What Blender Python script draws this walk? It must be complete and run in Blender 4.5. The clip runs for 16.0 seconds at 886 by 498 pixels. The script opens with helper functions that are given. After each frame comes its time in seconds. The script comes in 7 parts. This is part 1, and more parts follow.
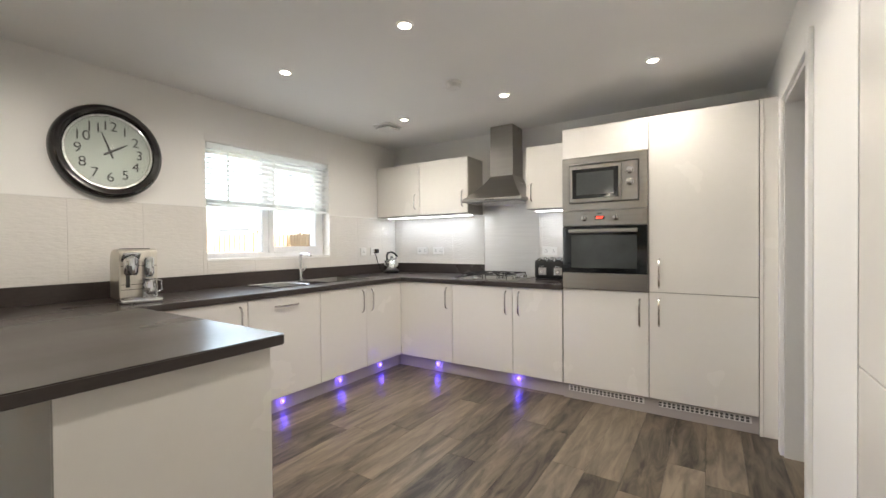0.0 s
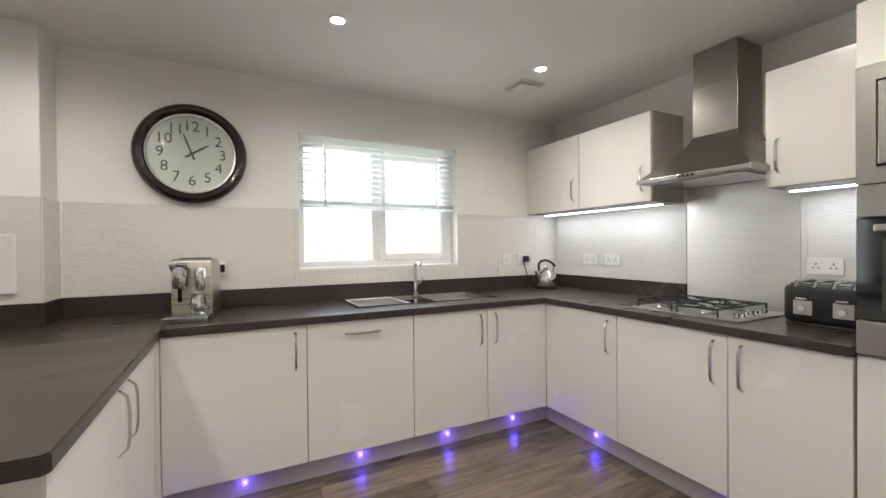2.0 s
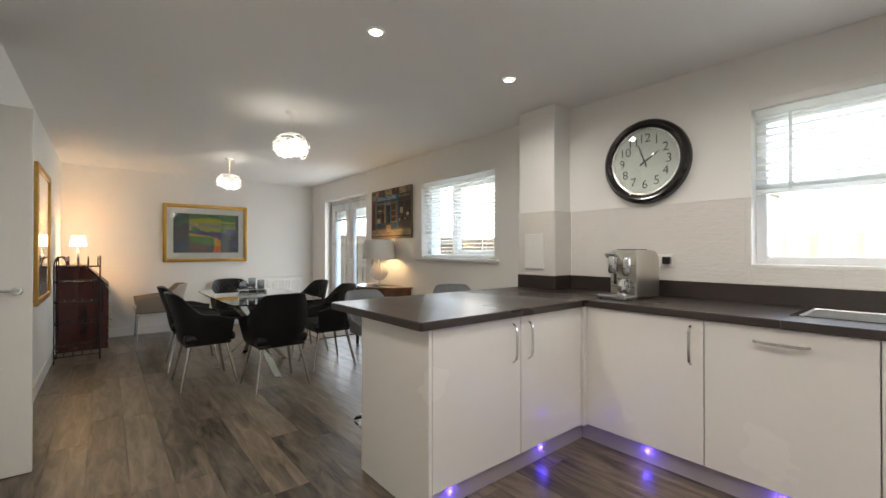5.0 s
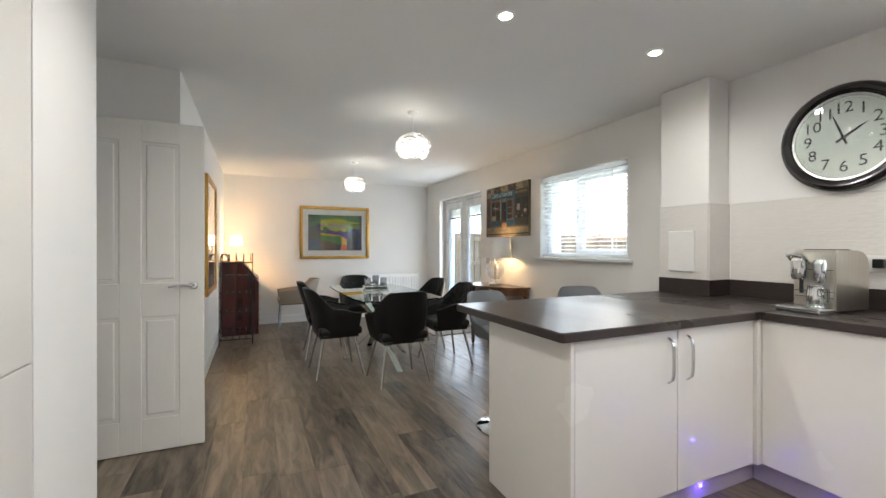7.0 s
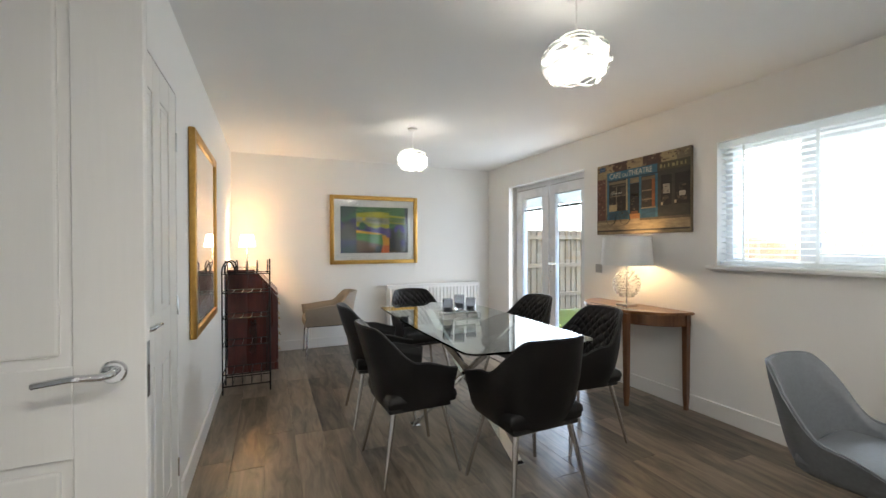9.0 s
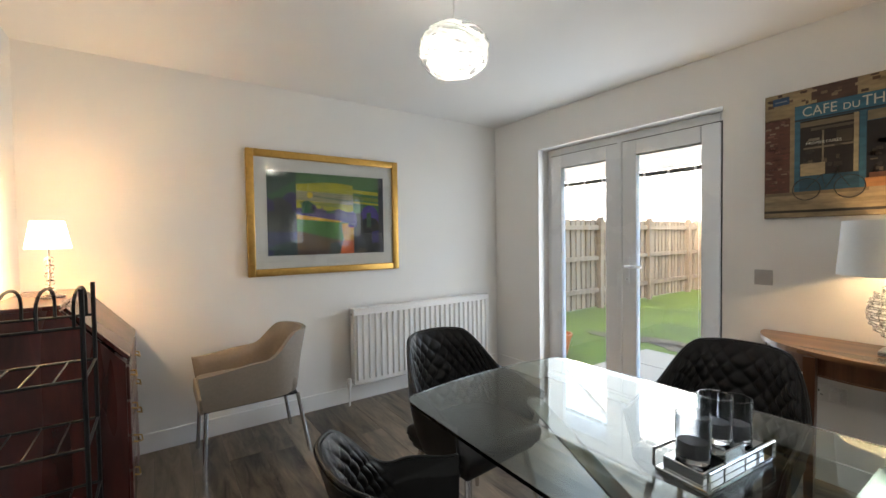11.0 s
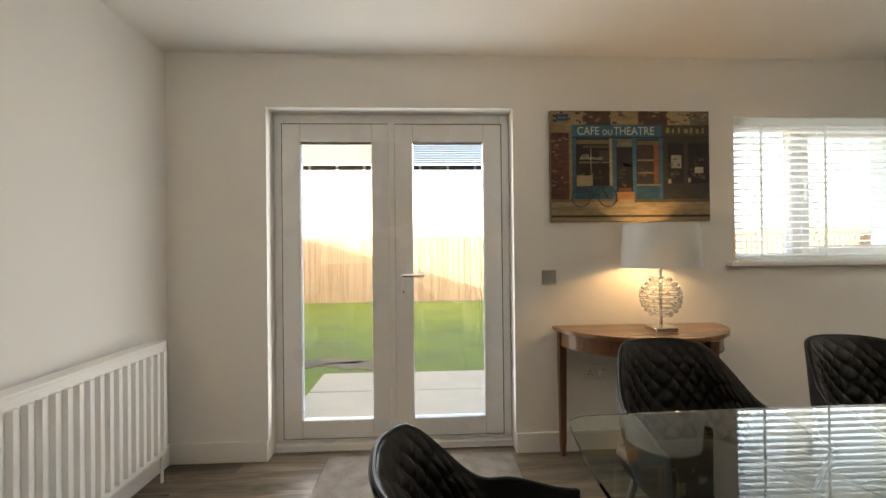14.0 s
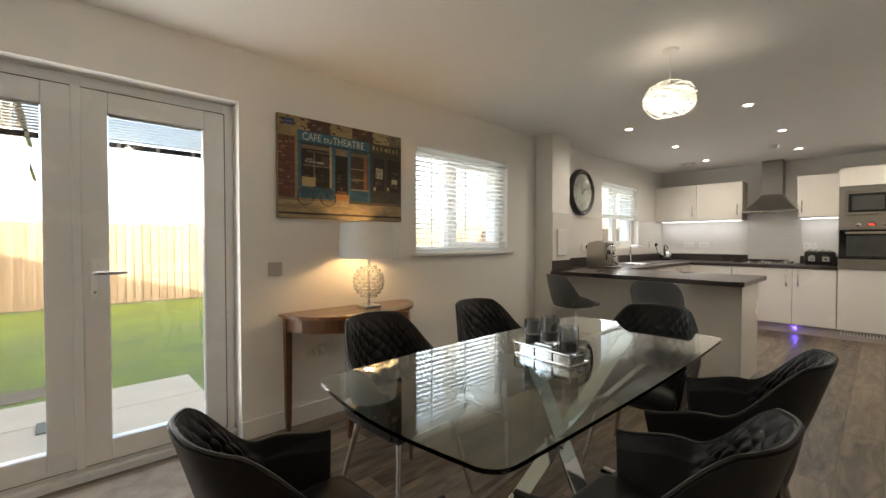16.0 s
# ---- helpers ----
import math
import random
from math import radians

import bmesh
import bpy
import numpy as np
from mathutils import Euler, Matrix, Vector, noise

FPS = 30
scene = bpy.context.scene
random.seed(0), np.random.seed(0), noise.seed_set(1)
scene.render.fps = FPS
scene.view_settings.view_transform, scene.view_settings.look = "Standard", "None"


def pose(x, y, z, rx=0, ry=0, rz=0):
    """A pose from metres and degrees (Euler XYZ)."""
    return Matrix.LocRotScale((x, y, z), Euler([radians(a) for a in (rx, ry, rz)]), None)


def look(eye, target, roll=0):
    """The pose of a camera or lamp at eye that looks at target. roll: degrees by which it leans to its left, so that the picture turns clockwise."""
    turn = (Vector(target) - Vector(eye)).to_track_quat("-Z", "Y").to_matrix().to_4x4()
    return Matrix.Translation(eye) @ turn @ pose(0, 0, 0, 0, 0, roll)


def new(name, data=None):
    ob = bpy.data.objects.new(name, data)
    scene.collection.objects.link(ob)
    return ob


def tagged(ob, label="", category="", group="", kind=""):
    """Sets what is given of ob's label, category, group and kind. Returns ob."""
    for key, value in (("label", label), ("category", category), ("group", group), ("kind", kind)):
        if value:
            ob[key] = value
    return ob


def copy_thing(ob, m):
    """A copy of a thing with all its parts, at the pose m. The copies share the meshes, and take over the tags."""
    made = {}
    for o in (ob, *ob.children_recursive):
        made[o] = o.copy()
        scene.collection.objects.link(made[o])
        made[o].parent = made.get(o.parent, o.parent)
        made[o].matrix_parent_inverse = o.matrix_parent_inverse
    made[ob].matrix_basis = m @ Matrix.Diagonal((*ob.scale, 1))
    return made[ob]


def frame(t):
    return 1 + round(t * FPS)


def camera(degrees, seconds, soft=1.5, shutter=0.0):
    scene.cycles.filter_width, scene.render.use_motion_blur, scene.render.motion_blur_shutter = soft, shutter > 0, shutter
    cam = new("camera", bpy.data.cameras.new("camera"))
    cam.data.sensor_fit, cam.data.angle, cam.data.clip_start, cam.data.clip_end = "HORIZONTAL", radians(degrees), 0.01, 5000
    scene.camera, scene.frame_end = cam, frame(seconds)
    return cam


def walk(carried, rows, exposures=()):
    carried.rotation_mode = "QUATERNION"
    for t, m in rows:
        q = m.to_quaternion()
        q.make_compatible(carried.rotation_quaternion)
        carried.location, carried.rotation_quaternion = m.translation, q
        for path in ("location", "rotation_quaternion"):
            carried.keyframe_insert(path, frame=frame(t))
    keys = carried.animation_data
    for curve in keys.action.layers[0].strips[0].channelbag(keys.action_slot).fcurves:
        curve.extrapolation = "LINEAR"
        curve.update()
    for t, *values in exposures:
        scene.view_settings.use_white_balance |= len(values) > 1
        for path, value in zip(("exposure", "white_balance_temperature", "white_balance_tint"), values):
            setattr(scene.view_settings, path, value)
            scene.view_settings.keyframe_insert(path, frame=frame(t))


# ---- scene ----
cam = camera(94.2, 16.0)
PATH = [
    (0, (0.328, 0.146, 1.242), (2.002, 1.24, 1.218), -0.5),
    (0.5, (0.57, 0.274, 1.26), (2.2, 1.434, 1.235), -0.5),
    (1, (0.864, 0.411, 1.271), (2.367, 1.73, 1.244), -0.6),
    (1.5, (1.215, 0.481, 1.285), (2.488, 2.024, 1.26), -0.5),
    (2, (1.603, 0.496, 1.284), (2.51, 2.279, 1.27), -0.5),
    (2.5, (1.936, 0.54, 1.274), (2.372, 2.491, 1.274), -0.5),
    (3, (2.196, 0.599, 1.267), (2.094, 2.596, 1.27), -0.4),
    (3.5, (2.386, 0.611, 1.259), (1.772, 2.515, 1.262), -0.3),
    (4, (2.545, 0.551, 1.234), (1.507, 2.26, 1.244), -0.1),
    (4.5, (2.655, 0.487, 1.221), (1.313, 1.969, 1.235), -0.0),
    (5, (2.733, 0.44, 1.221), (1.187, 1.708, 1.23), 0.0),
    (7.5, (2.356, 0.421, 1.251), (0.518, 1.209, 1.239), 0.0),
    (8, (1.877, 0.442, 1.266), (0.026, 1.199, 1.249), -0.1),
    (8.5, (1.321, 0.402, 1.276), (-0.53, 1.158, 1.261), -0.2),
    (9, (0.684, 0.394, 1.286), (-1.159, 1.171, 1.27), -0.2),
    (11.5, (-2.074, 0.695, 1.312), (-3.572, 2.02, 1.267), -0.6),
    (12, (-2.461, 0.811, 1.26), (-3.746, 2.344, 1.243), -0.2),
    (12.5, (-2.759, 0.927, 1.228), (-3.766, 2.654, 1.227), -0.0),
    (13, (-2.982, 1.011, 1.193), (-3.645, 2.897, 1.217), -0.1),
    (13.5, (-3.146, 1.018, 1.209), (-3.422, 2.998, 1.226), -0.5),
    (14, (-3.255, 0.96, 1.22), (-3.163, 2.958, 1.23), -0.6),
    (14.5, (-3.359, 0.884, 1.236), (-2.886, 2.827, 1.227), -0.5),
    (15, (-3.416, 0.805, 1.223), (-2.609, 2.634, 1.21), -0.5),
    (15.5, (-3.482, 0.78, 1.246), (-2.363, 2.438, 1.209), -0.2),
    (16, (-3.517, 0.746, 1.238), (-2.154, 2.209, 1.197), -0.0),
]
walk(cam, [(t, look(eye, target, roll)) for t, eye, target, roll in PATH],
     [(0, 3.75, 6800, 10), (2.0, 3.55, 6700, 10), (5, 3.5, 6700, 10), (7.5, 3.9, 6250, 9), (9.2, 3.9, 6250, 9), (11.5, 3.55, 6450, 9), (12.4, 3.75, 7500, 11), (13.6, 3.45, 7600, 11), (16, 3.35, 7500, 11)])


# ---- world, sun, exposure ----
world = bpy.data.worlds.new("sky")
scene.world = world
world.use_nodes = True
_n = world.node_tree.nodes
_sky = _n.new("ShaderNodeTexSky")
_sky.sky_type = "NISHITA"
_sky.sun_disc = False
_sky.sun_elevation = radians(32)
_sky.sun_rotation = radians(163)
_sky.air_density, _sky.dust_density = 1.0, 4.5
world.node_tree.links.new(_sky.outputs[0], _n["Background"].inputs[0])
_n["Background"].inputs[1].default_value = 0.15
_sun = bpy.data.lights.new("sun", "SUN")
_sun.energy, _sun.angle, _sun.color = 1.4, radians(0.5), (1.0, 0.93, 0.82)
new("sun", _sun).matrix_world = look((0, 0, 30), (-4.0, 13.2, 30 - 8.53))

# last two are unseen, added to fill out the grid and brighten the room
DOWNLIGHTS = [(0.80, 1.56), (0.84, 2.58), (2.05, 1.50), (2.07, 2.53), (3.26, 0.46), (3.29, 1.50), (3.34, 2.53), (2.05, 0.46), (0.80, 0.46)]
CEIL = 2.40
WARM, NEUTRAL, COOL = (1.0, 0.80, 0.58), (1.0, 0.95, 0.88), (0.80, 0.88, 1.0)


def lamp(name, kind, loc, watts, color, size=0.05, target=None, spot=None):
    data = bpy.data.lights.new(name, kind)
    data.energy, data.color = watts, color
    if kind == "AREA":
        data.shape, data.size, data.size_y = "RECTANGLE", size[0], size[1]
    else:
        data.shadow_soft_size = size
    if spot:
        data.spot_size, data.spot_blend = radians(spot), 0.8
    ob = new(name, data)
    ob.matrix_world = look(loc, target) if target else Matrix.Translation(loc)
    return ob


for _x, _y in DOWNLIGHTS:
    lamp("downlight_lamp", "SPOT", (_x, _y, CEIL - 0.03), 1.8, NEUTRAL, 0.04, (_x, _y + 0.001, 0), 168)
PENDANTS = [(-0.776, 1.655, 2.10), (-3.046, 1.657, 2.11)]
for _x, _y, _z in PENDANTS:
    lamp("pendant_lamp", "POINT", (_x, _y, _z - 0.04), 0.11, (1.0, 0.88, 0.74), 0.06)
lamp("table_lamp_bulb", "POINT", (-1.94, 3.20, 1.20), 0.80, (1.0, 0.64, 0.31), 0.035)
lamp("bureau_lamp_bulb", "POINT", (-4.30, 0.17, 1.345), 0.75, (1.0, 0.66, 0.36), 0.035)
# added area lamps in the three openings, boosting the daylight into the room
for _x, _y, _z, _w, _sx, _sz, _up, _spread in ((2.61, 3.508, 1.60, 0.62, 1.1, 0.85, 0.0, 165), (-0.71, 3.508, 1.58, 0.65, 1.1, 0.82, 0.0, 165), (-3.445, 3.50, 1.10, 1.6, 1.40, 1.8, 0.0, 180)):
    lamp("window_fill", "AREA", (_x, _y, _z), _w, (0.90, 0.95, 1.0), (_sx, _sz), (_x, _y - 0.5, _z + _up)).data.spread = radians(_spread)
lamp("under_cabinet_lamp", "AREA", (4.10, 2.80, 1.535), 0.17, COOL, (1.1, 0.02), (4.1005, 2.80, 0.9))
lamp("under_cabinet_lamp", "AREA", (4.10, 1.36, 1.535), 0.07, COOL, (0.40, 0.02), (4.1005, 1.36, 0.9))

# ---- materials ----


def mat(name, color, rough=0.5, metal=0.0, scale=30.0, vary=0.08, bump=0.0, bscale=None, stretch=(1, 1, 1), rnd=0.0, coat=0.0,
        emit=0.0, trans=0.0, ior=1.45, big=2.5, rvary=0.1):
    """A principled surface with two scales of variation in tone, roughness and relief."""
    m = bpy.data.materials.new(name)
    m.use_nodes = True
    nt = m.node_tree
    p = nt.nodes["Principled BSDF"]
    p.inputs["Base Color"].default_value = (*color, 1)
    p.inputs["Roughness"].default_value = rough
    p.inputs["Metallic"].default_value = metal
    p.inputs["Coat Weight"].default_value = coat
    p.inputs["Coat Roughness"].default_value = 0.1
    p.inputs["Transmission Weight"].default_value = trans
    p.inputs["IOR"].default_value = ior
    if emit:
        p.inputs["Emission Color"].default_value = (*color, 1)
        p.inputs["Emission Strength"].default_value = emit
        return m
    if trans and not vary:
        return m
    co = nt.nodes.new("ShaderNodeTexCoord")
    mp = nt.nodes.new("ShaderNodeMapping")
    mp.inputs["Scale"].default_value = stretch
    nt.links.new(co.outputs["Object"], mp.inputs["Vector"])
    fine = nt.nodes.new("ShaderNodeTexNoise")
    fine.inputs["Scale"].default_value = scale
    fine.inputs["Detail"].default_value = 6
    wide = nt.nodes.new("ShaderNodeTexNoise")
    wide.inputs["Scale"].default_value = big
    wide.inputs["Detail"].default_value = 3
    for t in (fine, wide):
        nt.links.new(mp.outputs[0], t.inputs["Vector"])
    add = nt.nodes.new("ShaderNodeMath")
    add.operation = "ADD"
    nt.links.new(fine.outputs[0], add.inputs[0])
    nt.links.new(wide.outputs[0], add.inputs[1])
    last = add
    if rnd:
        info = nt.nodes.new("ShaderNodeObjectInfo")
        mul = nt.nodes.new("ShaderNodeMath")
        mul.operation = "MULTIPLY_ADD"
        mul.inputs[1].default_value, mul.inputs[2].default_value = rnd, -rnd / 2
        nt.links.new(info.outputs["Random"], mul.inputs[0])
        more = nt.nodes.new("ShaderNodeMath")
        more.operation = "ADD"
        nt.links.new(add.outputs[0], more.inputs[0])
        nt.links.new(mul.outputs[0], more.inputs[1])
        last = more
    ramp = nt.nodes.new("ShaderNodeMapRange")
    ramp.inputs["From Min"].default_value, ramp.inputs["From Max"].default_value = 0.5, 1.5
    ramp.inputs["To Min"].default_value, ramp.inputs["To Max"].default_value = 1 - vary * 2, 1 + vary * 2
    ramp.clamp = False
    nt.links.new(last.outputs[0], ramp.inputs["Value"])
    sc = nt.nodes.new("ShaderNodeVectorMath")
    sc.operation = "SCALE"
    sc.inputs[0].default_value = color
    nt.links.new(ramp.outputs[0], sc.inputs["Scale"])
    nt.links.new(sc.outputs[0], p.inputs["Base Color"])
    rr = nt.nodes.new("ShaderNodeMapRange")
    rr.inputs["From Min"].default_value, rr.inputs["From Max"].default_value = 0.3, 0.7
    rr.inputs["To Min"].default_value, rr.inputs["To Max"].default_value = max(0.02, rough * (1 - rvary)), min(1, rough * (1 + rvary))
    nt.links.new(wide.outputs[0], rr.inputs["Value"])
    nt.links.new(rr.outputs[0], p.inputs["Roughness"])
    if bump:
        bt = nt.nodes.new("ShaderNodeTexNoise")
        bt.inputs["Scale"].default_value = bscale or scale
        bt.inputs["Detail"].default_value = 4
        nt.links.new(mp.outputs[0], bt.inputs["Vector"])
        b = nt.nodes.new("ShaderNodeBump")
        b.inputs["Strength"].default_value = min(1.0, bump * 10)
        b.inputs["Distance"].default_value = 0.003
        nt.links.new(bt.outputs[0], b.inputs["Height"])
        nt.links.new(b.outputs[0], p.inputs["Normal"])
    return m


def wood_mat(name, dark, light, rough, stretch, rnd, scale=6.0, coat=0.0, bump=0.02):
    """Grained timber: long streaks along one axis, with a tone of its own for each board."""
    m = mat(name, light, rough, 0, scale, 0.05, bump, scale * 5, stretch, 0, coat)
    nt = m.node_tree
    p = nt.nodes["Principled BSDF"]
    co = nt.nodes.new("ShaderNodeTexCoord")
    info = nt.nodes.new("ShaderNodeObjectInfo")
    off = nt.nodes.new("ShaderNodeVectorMath")
    off.operation = "MULTIPLY_ADD"
    off.inputs[1].default_value = (0, 0, 0)
    nt.links.new(co.outputs["Object"], off.inputs[0])
    off.inputs[1].default_value = stretch
    shift = nt.nodes.new("ShaderNodeVectorMath")
    shift.operation = "SCALE"
    shift.inputs[0].default_value = (17.0, 31.0, 23.0)
    nt.links.new(info.outputs["Random"], shift.inputs["Scale"])
    nt.links.new(shift.outputs[0], off.inputs[2])
    tex = nt.nodes.new("ShaderNodeTexNoise")
    tex.inputs["Scale"].default_value = scale
    tex.inputs["Detail"].default_value = 8
    tex.inputs["Roughness"].default_value = 0.62
    tex.inputs["Distortion"].default_value = 0.8
    nt.links.new(off.outputs[0], tex.inputs["Vector"])
    mul = nt.nodes.new("ShaderNodeMath")
    mul.operation = "MULTIPLY_ADD"
    mul.inputs[1].default_value = rnd
    nt.links.new(info.outputs["Random"], mul.inputs[0])
    nt.links.new(tex.outputs[0], mul.inputs[2])
    ramp = nt.nodes.new("ShaderNodeValToRGB")
    ramp.color_ramp.elements[0].position, ramp.color_ramp.elements[1].position = 0.39, 0.58 + rnd
    ramp.color_ramp.elements[0].color, ramp.color_ramp.elements[1].color = (*dark, 1), (*light, 1)
    nt.links.new(mul.outputs[0], ramp.inputs[0])
    nt.links.new(ramp.outputs[0], p.inputs["Base Color"])
    return m


M = {}
M["wall"] = mat("wall_paint", (0.85, 0.84, 0.815), 0.75, 0, 220, 0.012, 0.012, 260)
M["ceiling"] = mat("ceiling_paint", (0.87, 0.865, 0.85), 0.85, 0, 200, 0.012, 0.01, 240)
M["trim"] = mat("white_gloss_paint", (0.82, 0.81, 0.79), 0.32, 0, 60, 0.012, 0.004, 60)
M["upvc"] = mat("white_upvc", (0.82, 0.83, 0.84), 0.28, 0, 40, 0.01)
M["door_paint"] = mat("white_satin_door_paint", (0.78, 0.77, 0.73), 0.38, 0, 90, 0.012, 0.007, 120, (1, 1, 0.08))
M["unit"] = mat("cream_gloss_cabinet_door", (0.79, 0.765, 0.72), 0.27, 0, 25, 0.008, coat=0.2, rvary=0.02)
M["unit_gap"] = mat("grey_cabinet_edge", (0.34, 0.32, 0.29), 0.5, 0, 30, 0.04)
M["plinth"] = mat("grey_white_plinth", (0.46, 0.42, 0.41), 0.35, 0, 30, 0.02)
M["worktop"] = mat("dark_brown_laminate_worktop", (0.040, 0.031, 0.028), 0.30, 0, 90, 0.16, 0.02, 180, (0.25, 1, 1), rvary=0.18)
M["steel"] = mat("brushed_steel", (0.36, 0.345, 0.32), 0.30, 1, 60, 0.05, 0.01, 120, (1, 0.05, 1))
M["steel_v"] = mat("brushed_steel_sheet", (0.74, 0.735, 0.73), 0.42, 1, 60, 0.05, 0.008, 160, (1, 0.06, 1))
M["chrome"] = mat("polished_chrome", (0.70, 0.72, 0.73), 0.07, 1, 10, 0.02)
M["handle"] = mat("satin_nickel", (0.58, 0.57, 0.55), 0.24, 1, 40, 0.03)
M["black"] = mat("black_plastic", (0.012, 0.012, 0.013), 0.3, 0, 40, 0.1)
M["blackmetal"] = mat("black_painted_metal", (0.008, 0.008, 0.009), 0.42, 0.3, 60, 0.15)
M["dark_glass"] = mat("dark_oven_glass", (0.008, 0.009, 0.010), 0.05, 0, 10, 0.05, coat=0.6)
M["grey_glass"] = mat("smoked_grey_glass", (0.62, 0.64, 0.67), 0.03, 0, 12, 0, trans=1.0, ior=1.45)
M["glass"] = mat("clear_pane_glass", (0.97, 0.985, 0.98), 0.0, 0, 10, 0, trans=1.0, ior=1.45)
M["table_glass"] = mat("green_tinted_glass", (0.80, 0.90, 0.86), 0.0, 0, 10, 0, trans=1.0, ior=1.5)
M["crystal"] = mat("clear_crystal", (0.98, 0.98, 0.98), 0.02, 0, 10, 0, trans=0.92, ior=1.5)
M["tile"] = mat("white_rippled_glazed_tile", (0.74, 0.715, 0.68), 0.13, 0, 30, 0.02, 0.10, 46, (0.5, 0.5, 1.5), 0.04, 0.4)
M["tile"].node_tree.nodes["Bump"].inputs["Distance"].default_value = 0.0035
M["grout"] = mat("pale_grout", (0.62, 0.60, 0.57), 0.8, 0, 200, 0.05)
M["leather"] = mat("charcoal_leather", (0.0085, 0.008, 0.008), 0.42, 0, 90, 0.18, 0.02, 320)
M["leather"].node_tree.nodes["Principled BSDF"].inputs["Specular IOR Level"].default_value = 0.32
M["piping"] = mat("dark_piping", (0.012, 0.012, 0.012), 0.45, 0, 60, 0.1)
M["stool_leather"] = mat("blue_grey_leather", (0.125, 0.135, 0.145), 0.42, 0, 90, 0.10, 0.02, 320)
M["beige"] = mat("taupe_beige_leather", (0.30, 0.25, 0.20), 0.45, 0, 60, 0.06, 0.015, 260)
M["mahogany"] = wood_mat("red_mahogany", (0.030, 0.006, 0.005), (0.105, 0.020, 0.015), 0.28, (1, 1, 0.12), 0.1, 7, 0.4)
M["console"] = wood_mat("brown_mahogany_veneer", (0.085, 0.035, 0.015), (0.29, 0.14, 0.06), 0.28, (0.12, 1, 1), 0.1, 8, 0.35)
M["console_leg"] = wood_mat("brown_mahogany_leg", (0.075, 0.030, 0.014), (0.20, 0.09, 0.04), 0.32, (1, 1, 0.1), 0.1, 8, 0.3)
M["plank"] = wood_mat("grey_brown_vinyl_plank", (0.024, 0.018, 0.013), (0.265, 0.210, 0.152), 0.34, (0.17, 1, 1), 0.30, 16, 0.0, 0.01)
M["joint"] = mat("dark_floor_joint", (0.05, 0.04, 0.035), 0.7, 0, 60, 0.1)
M["gold"] = mat("gilt_frame", (0.60, 0.36, 0.095), 0.34, 0.85, 40, 0.12, 0.02, 90)
M["mount"] = mat("pale_mount_board", (0.66, 0.64, 0.60), 0.8, 0, 120, 0.02)
M["rug"] = mat("grey_brown_doormat", (0.25, 0.215, 0.185), 0.95, 0, 160, 0.30, 0.12, 150, big=9)
M["shade"] = mat("pale_grey_fabric_shade", (0.74, 0.76, 0.76), 0.8, 0, 200, 0.03, 0.02, 300, trans=0.10)
M["white_plastic"] = mat("white_plastic", (0.80, 0.79, 0.77), 0.32, 0, 40, 0.015)
M["grey_plastic"] = mat("grey_metal_faceplate", (0.45, 0.44, 0.43), 0.35, 0.4, 40, 0.03)
M["blind"] = mat("white_blind_slat", (0.80, 0.80, 0.78), 0.45, 0, 60, 0.02)
M["acrylic"] = mat("frosted_clear_acrylic", (0.92, 0.92, 0.90), 0.22, 0, 40, 0.02)
for _m in (M["blind"], M["acrylic"]):
    _nt = _m.node_tree
    _tr = _nt.nodes.new("ShaderNodeBsdfTranslucent")
    _tr.inputs[0].default_value = (0.86, 0.87, 0.86, 1)
    _mx = _nt.nodes.new("ShaderNodeMixShader")
    _mx.inputs[0].default_value = 0.75
    _nt.links.new(_nt.nodes["Principled BSDF"].outputs[0], _mx.inputs[1])
    _nt.links.new(_tr.outputs[0], _mx.inputs[2])
    _nt.links.new(_mx.outputs[0], _nt.nodes["Material Output"].inputs[0])
_nt = M["acrylic"].node_tree
_cl = _nt.nodes.new("ShaderNodeBsdfTransparent")
_m2 = _nt.nodes.new("ShaderNodeMixShader")
_m2.inputs[0].default_value = 0.62
_nt.links.new(_mx.outputs[0], _m2.inputs[1])
_nt.links.new(_cl.outputs[0], _m2.inputs[2])
_nt.links.new(_m2.outputs[0], _nt.nodes["Material Output"].inputs[0])
M["dial"] = mat("pale_green_dial", (0.37, 0.40, 0.365), 0.5, 0, 60, 0.02)
M["ink"] = mat("black_ink", (0.015, 0.015, 0.015), 0.5, 0, 60, 0.05)
M["bulb"] = mat("glowing_bulb", (1.0, 0.93, 0.82), emit=5.2)
M["warm_bulb"] = mat("glowing_warm_bulb", (1.0, 0.66, 0.34), emit=5.2)
M["warm_shade"] = mat("lit_warm_shade", (1.0, 0.70, 0.38), emit=1.4)
M["strip"] = mat("glowing_cool_strip", (0.88, 0.93, 1.0), emit=0.76)
M["blue_led"] = mat("glowing_blue_led", (0.02, 0.012, 1.0), emit=3.0)
M["led_rim"] = mat("white_blue_led_core", (0.55, 0.58, 1.0), emit=0.35)
M["red_led"] = mat("glowing_red_digits", (1.0, 0.05, 0.03), emit=0.4)
M["fence"] = wood_mat("larch_fence_timber", (0.19, 0.135, 0.085), (0.33, 0.245, 0.16), 0.75, (1, 1, 0.08), 0.25, 8)
M["grass"] = mat("lawn_grass", (0.105, 0.130, 0.014), 0.85, 0, 25, 0.30, 0.025, 60, big=1.2, rnd=0.1)
M["soil"] = mat("bare_soil", (0.13, 0.095, 0.055), 0.9, 0, 25, 0.25, 0.1, 60)
M["slab"] = mat("pale_concrete_slab", (0.40, 0.325, 0.23), 0.8, 0, 60, 0.10, 0.04, 120, rnd=0.2)
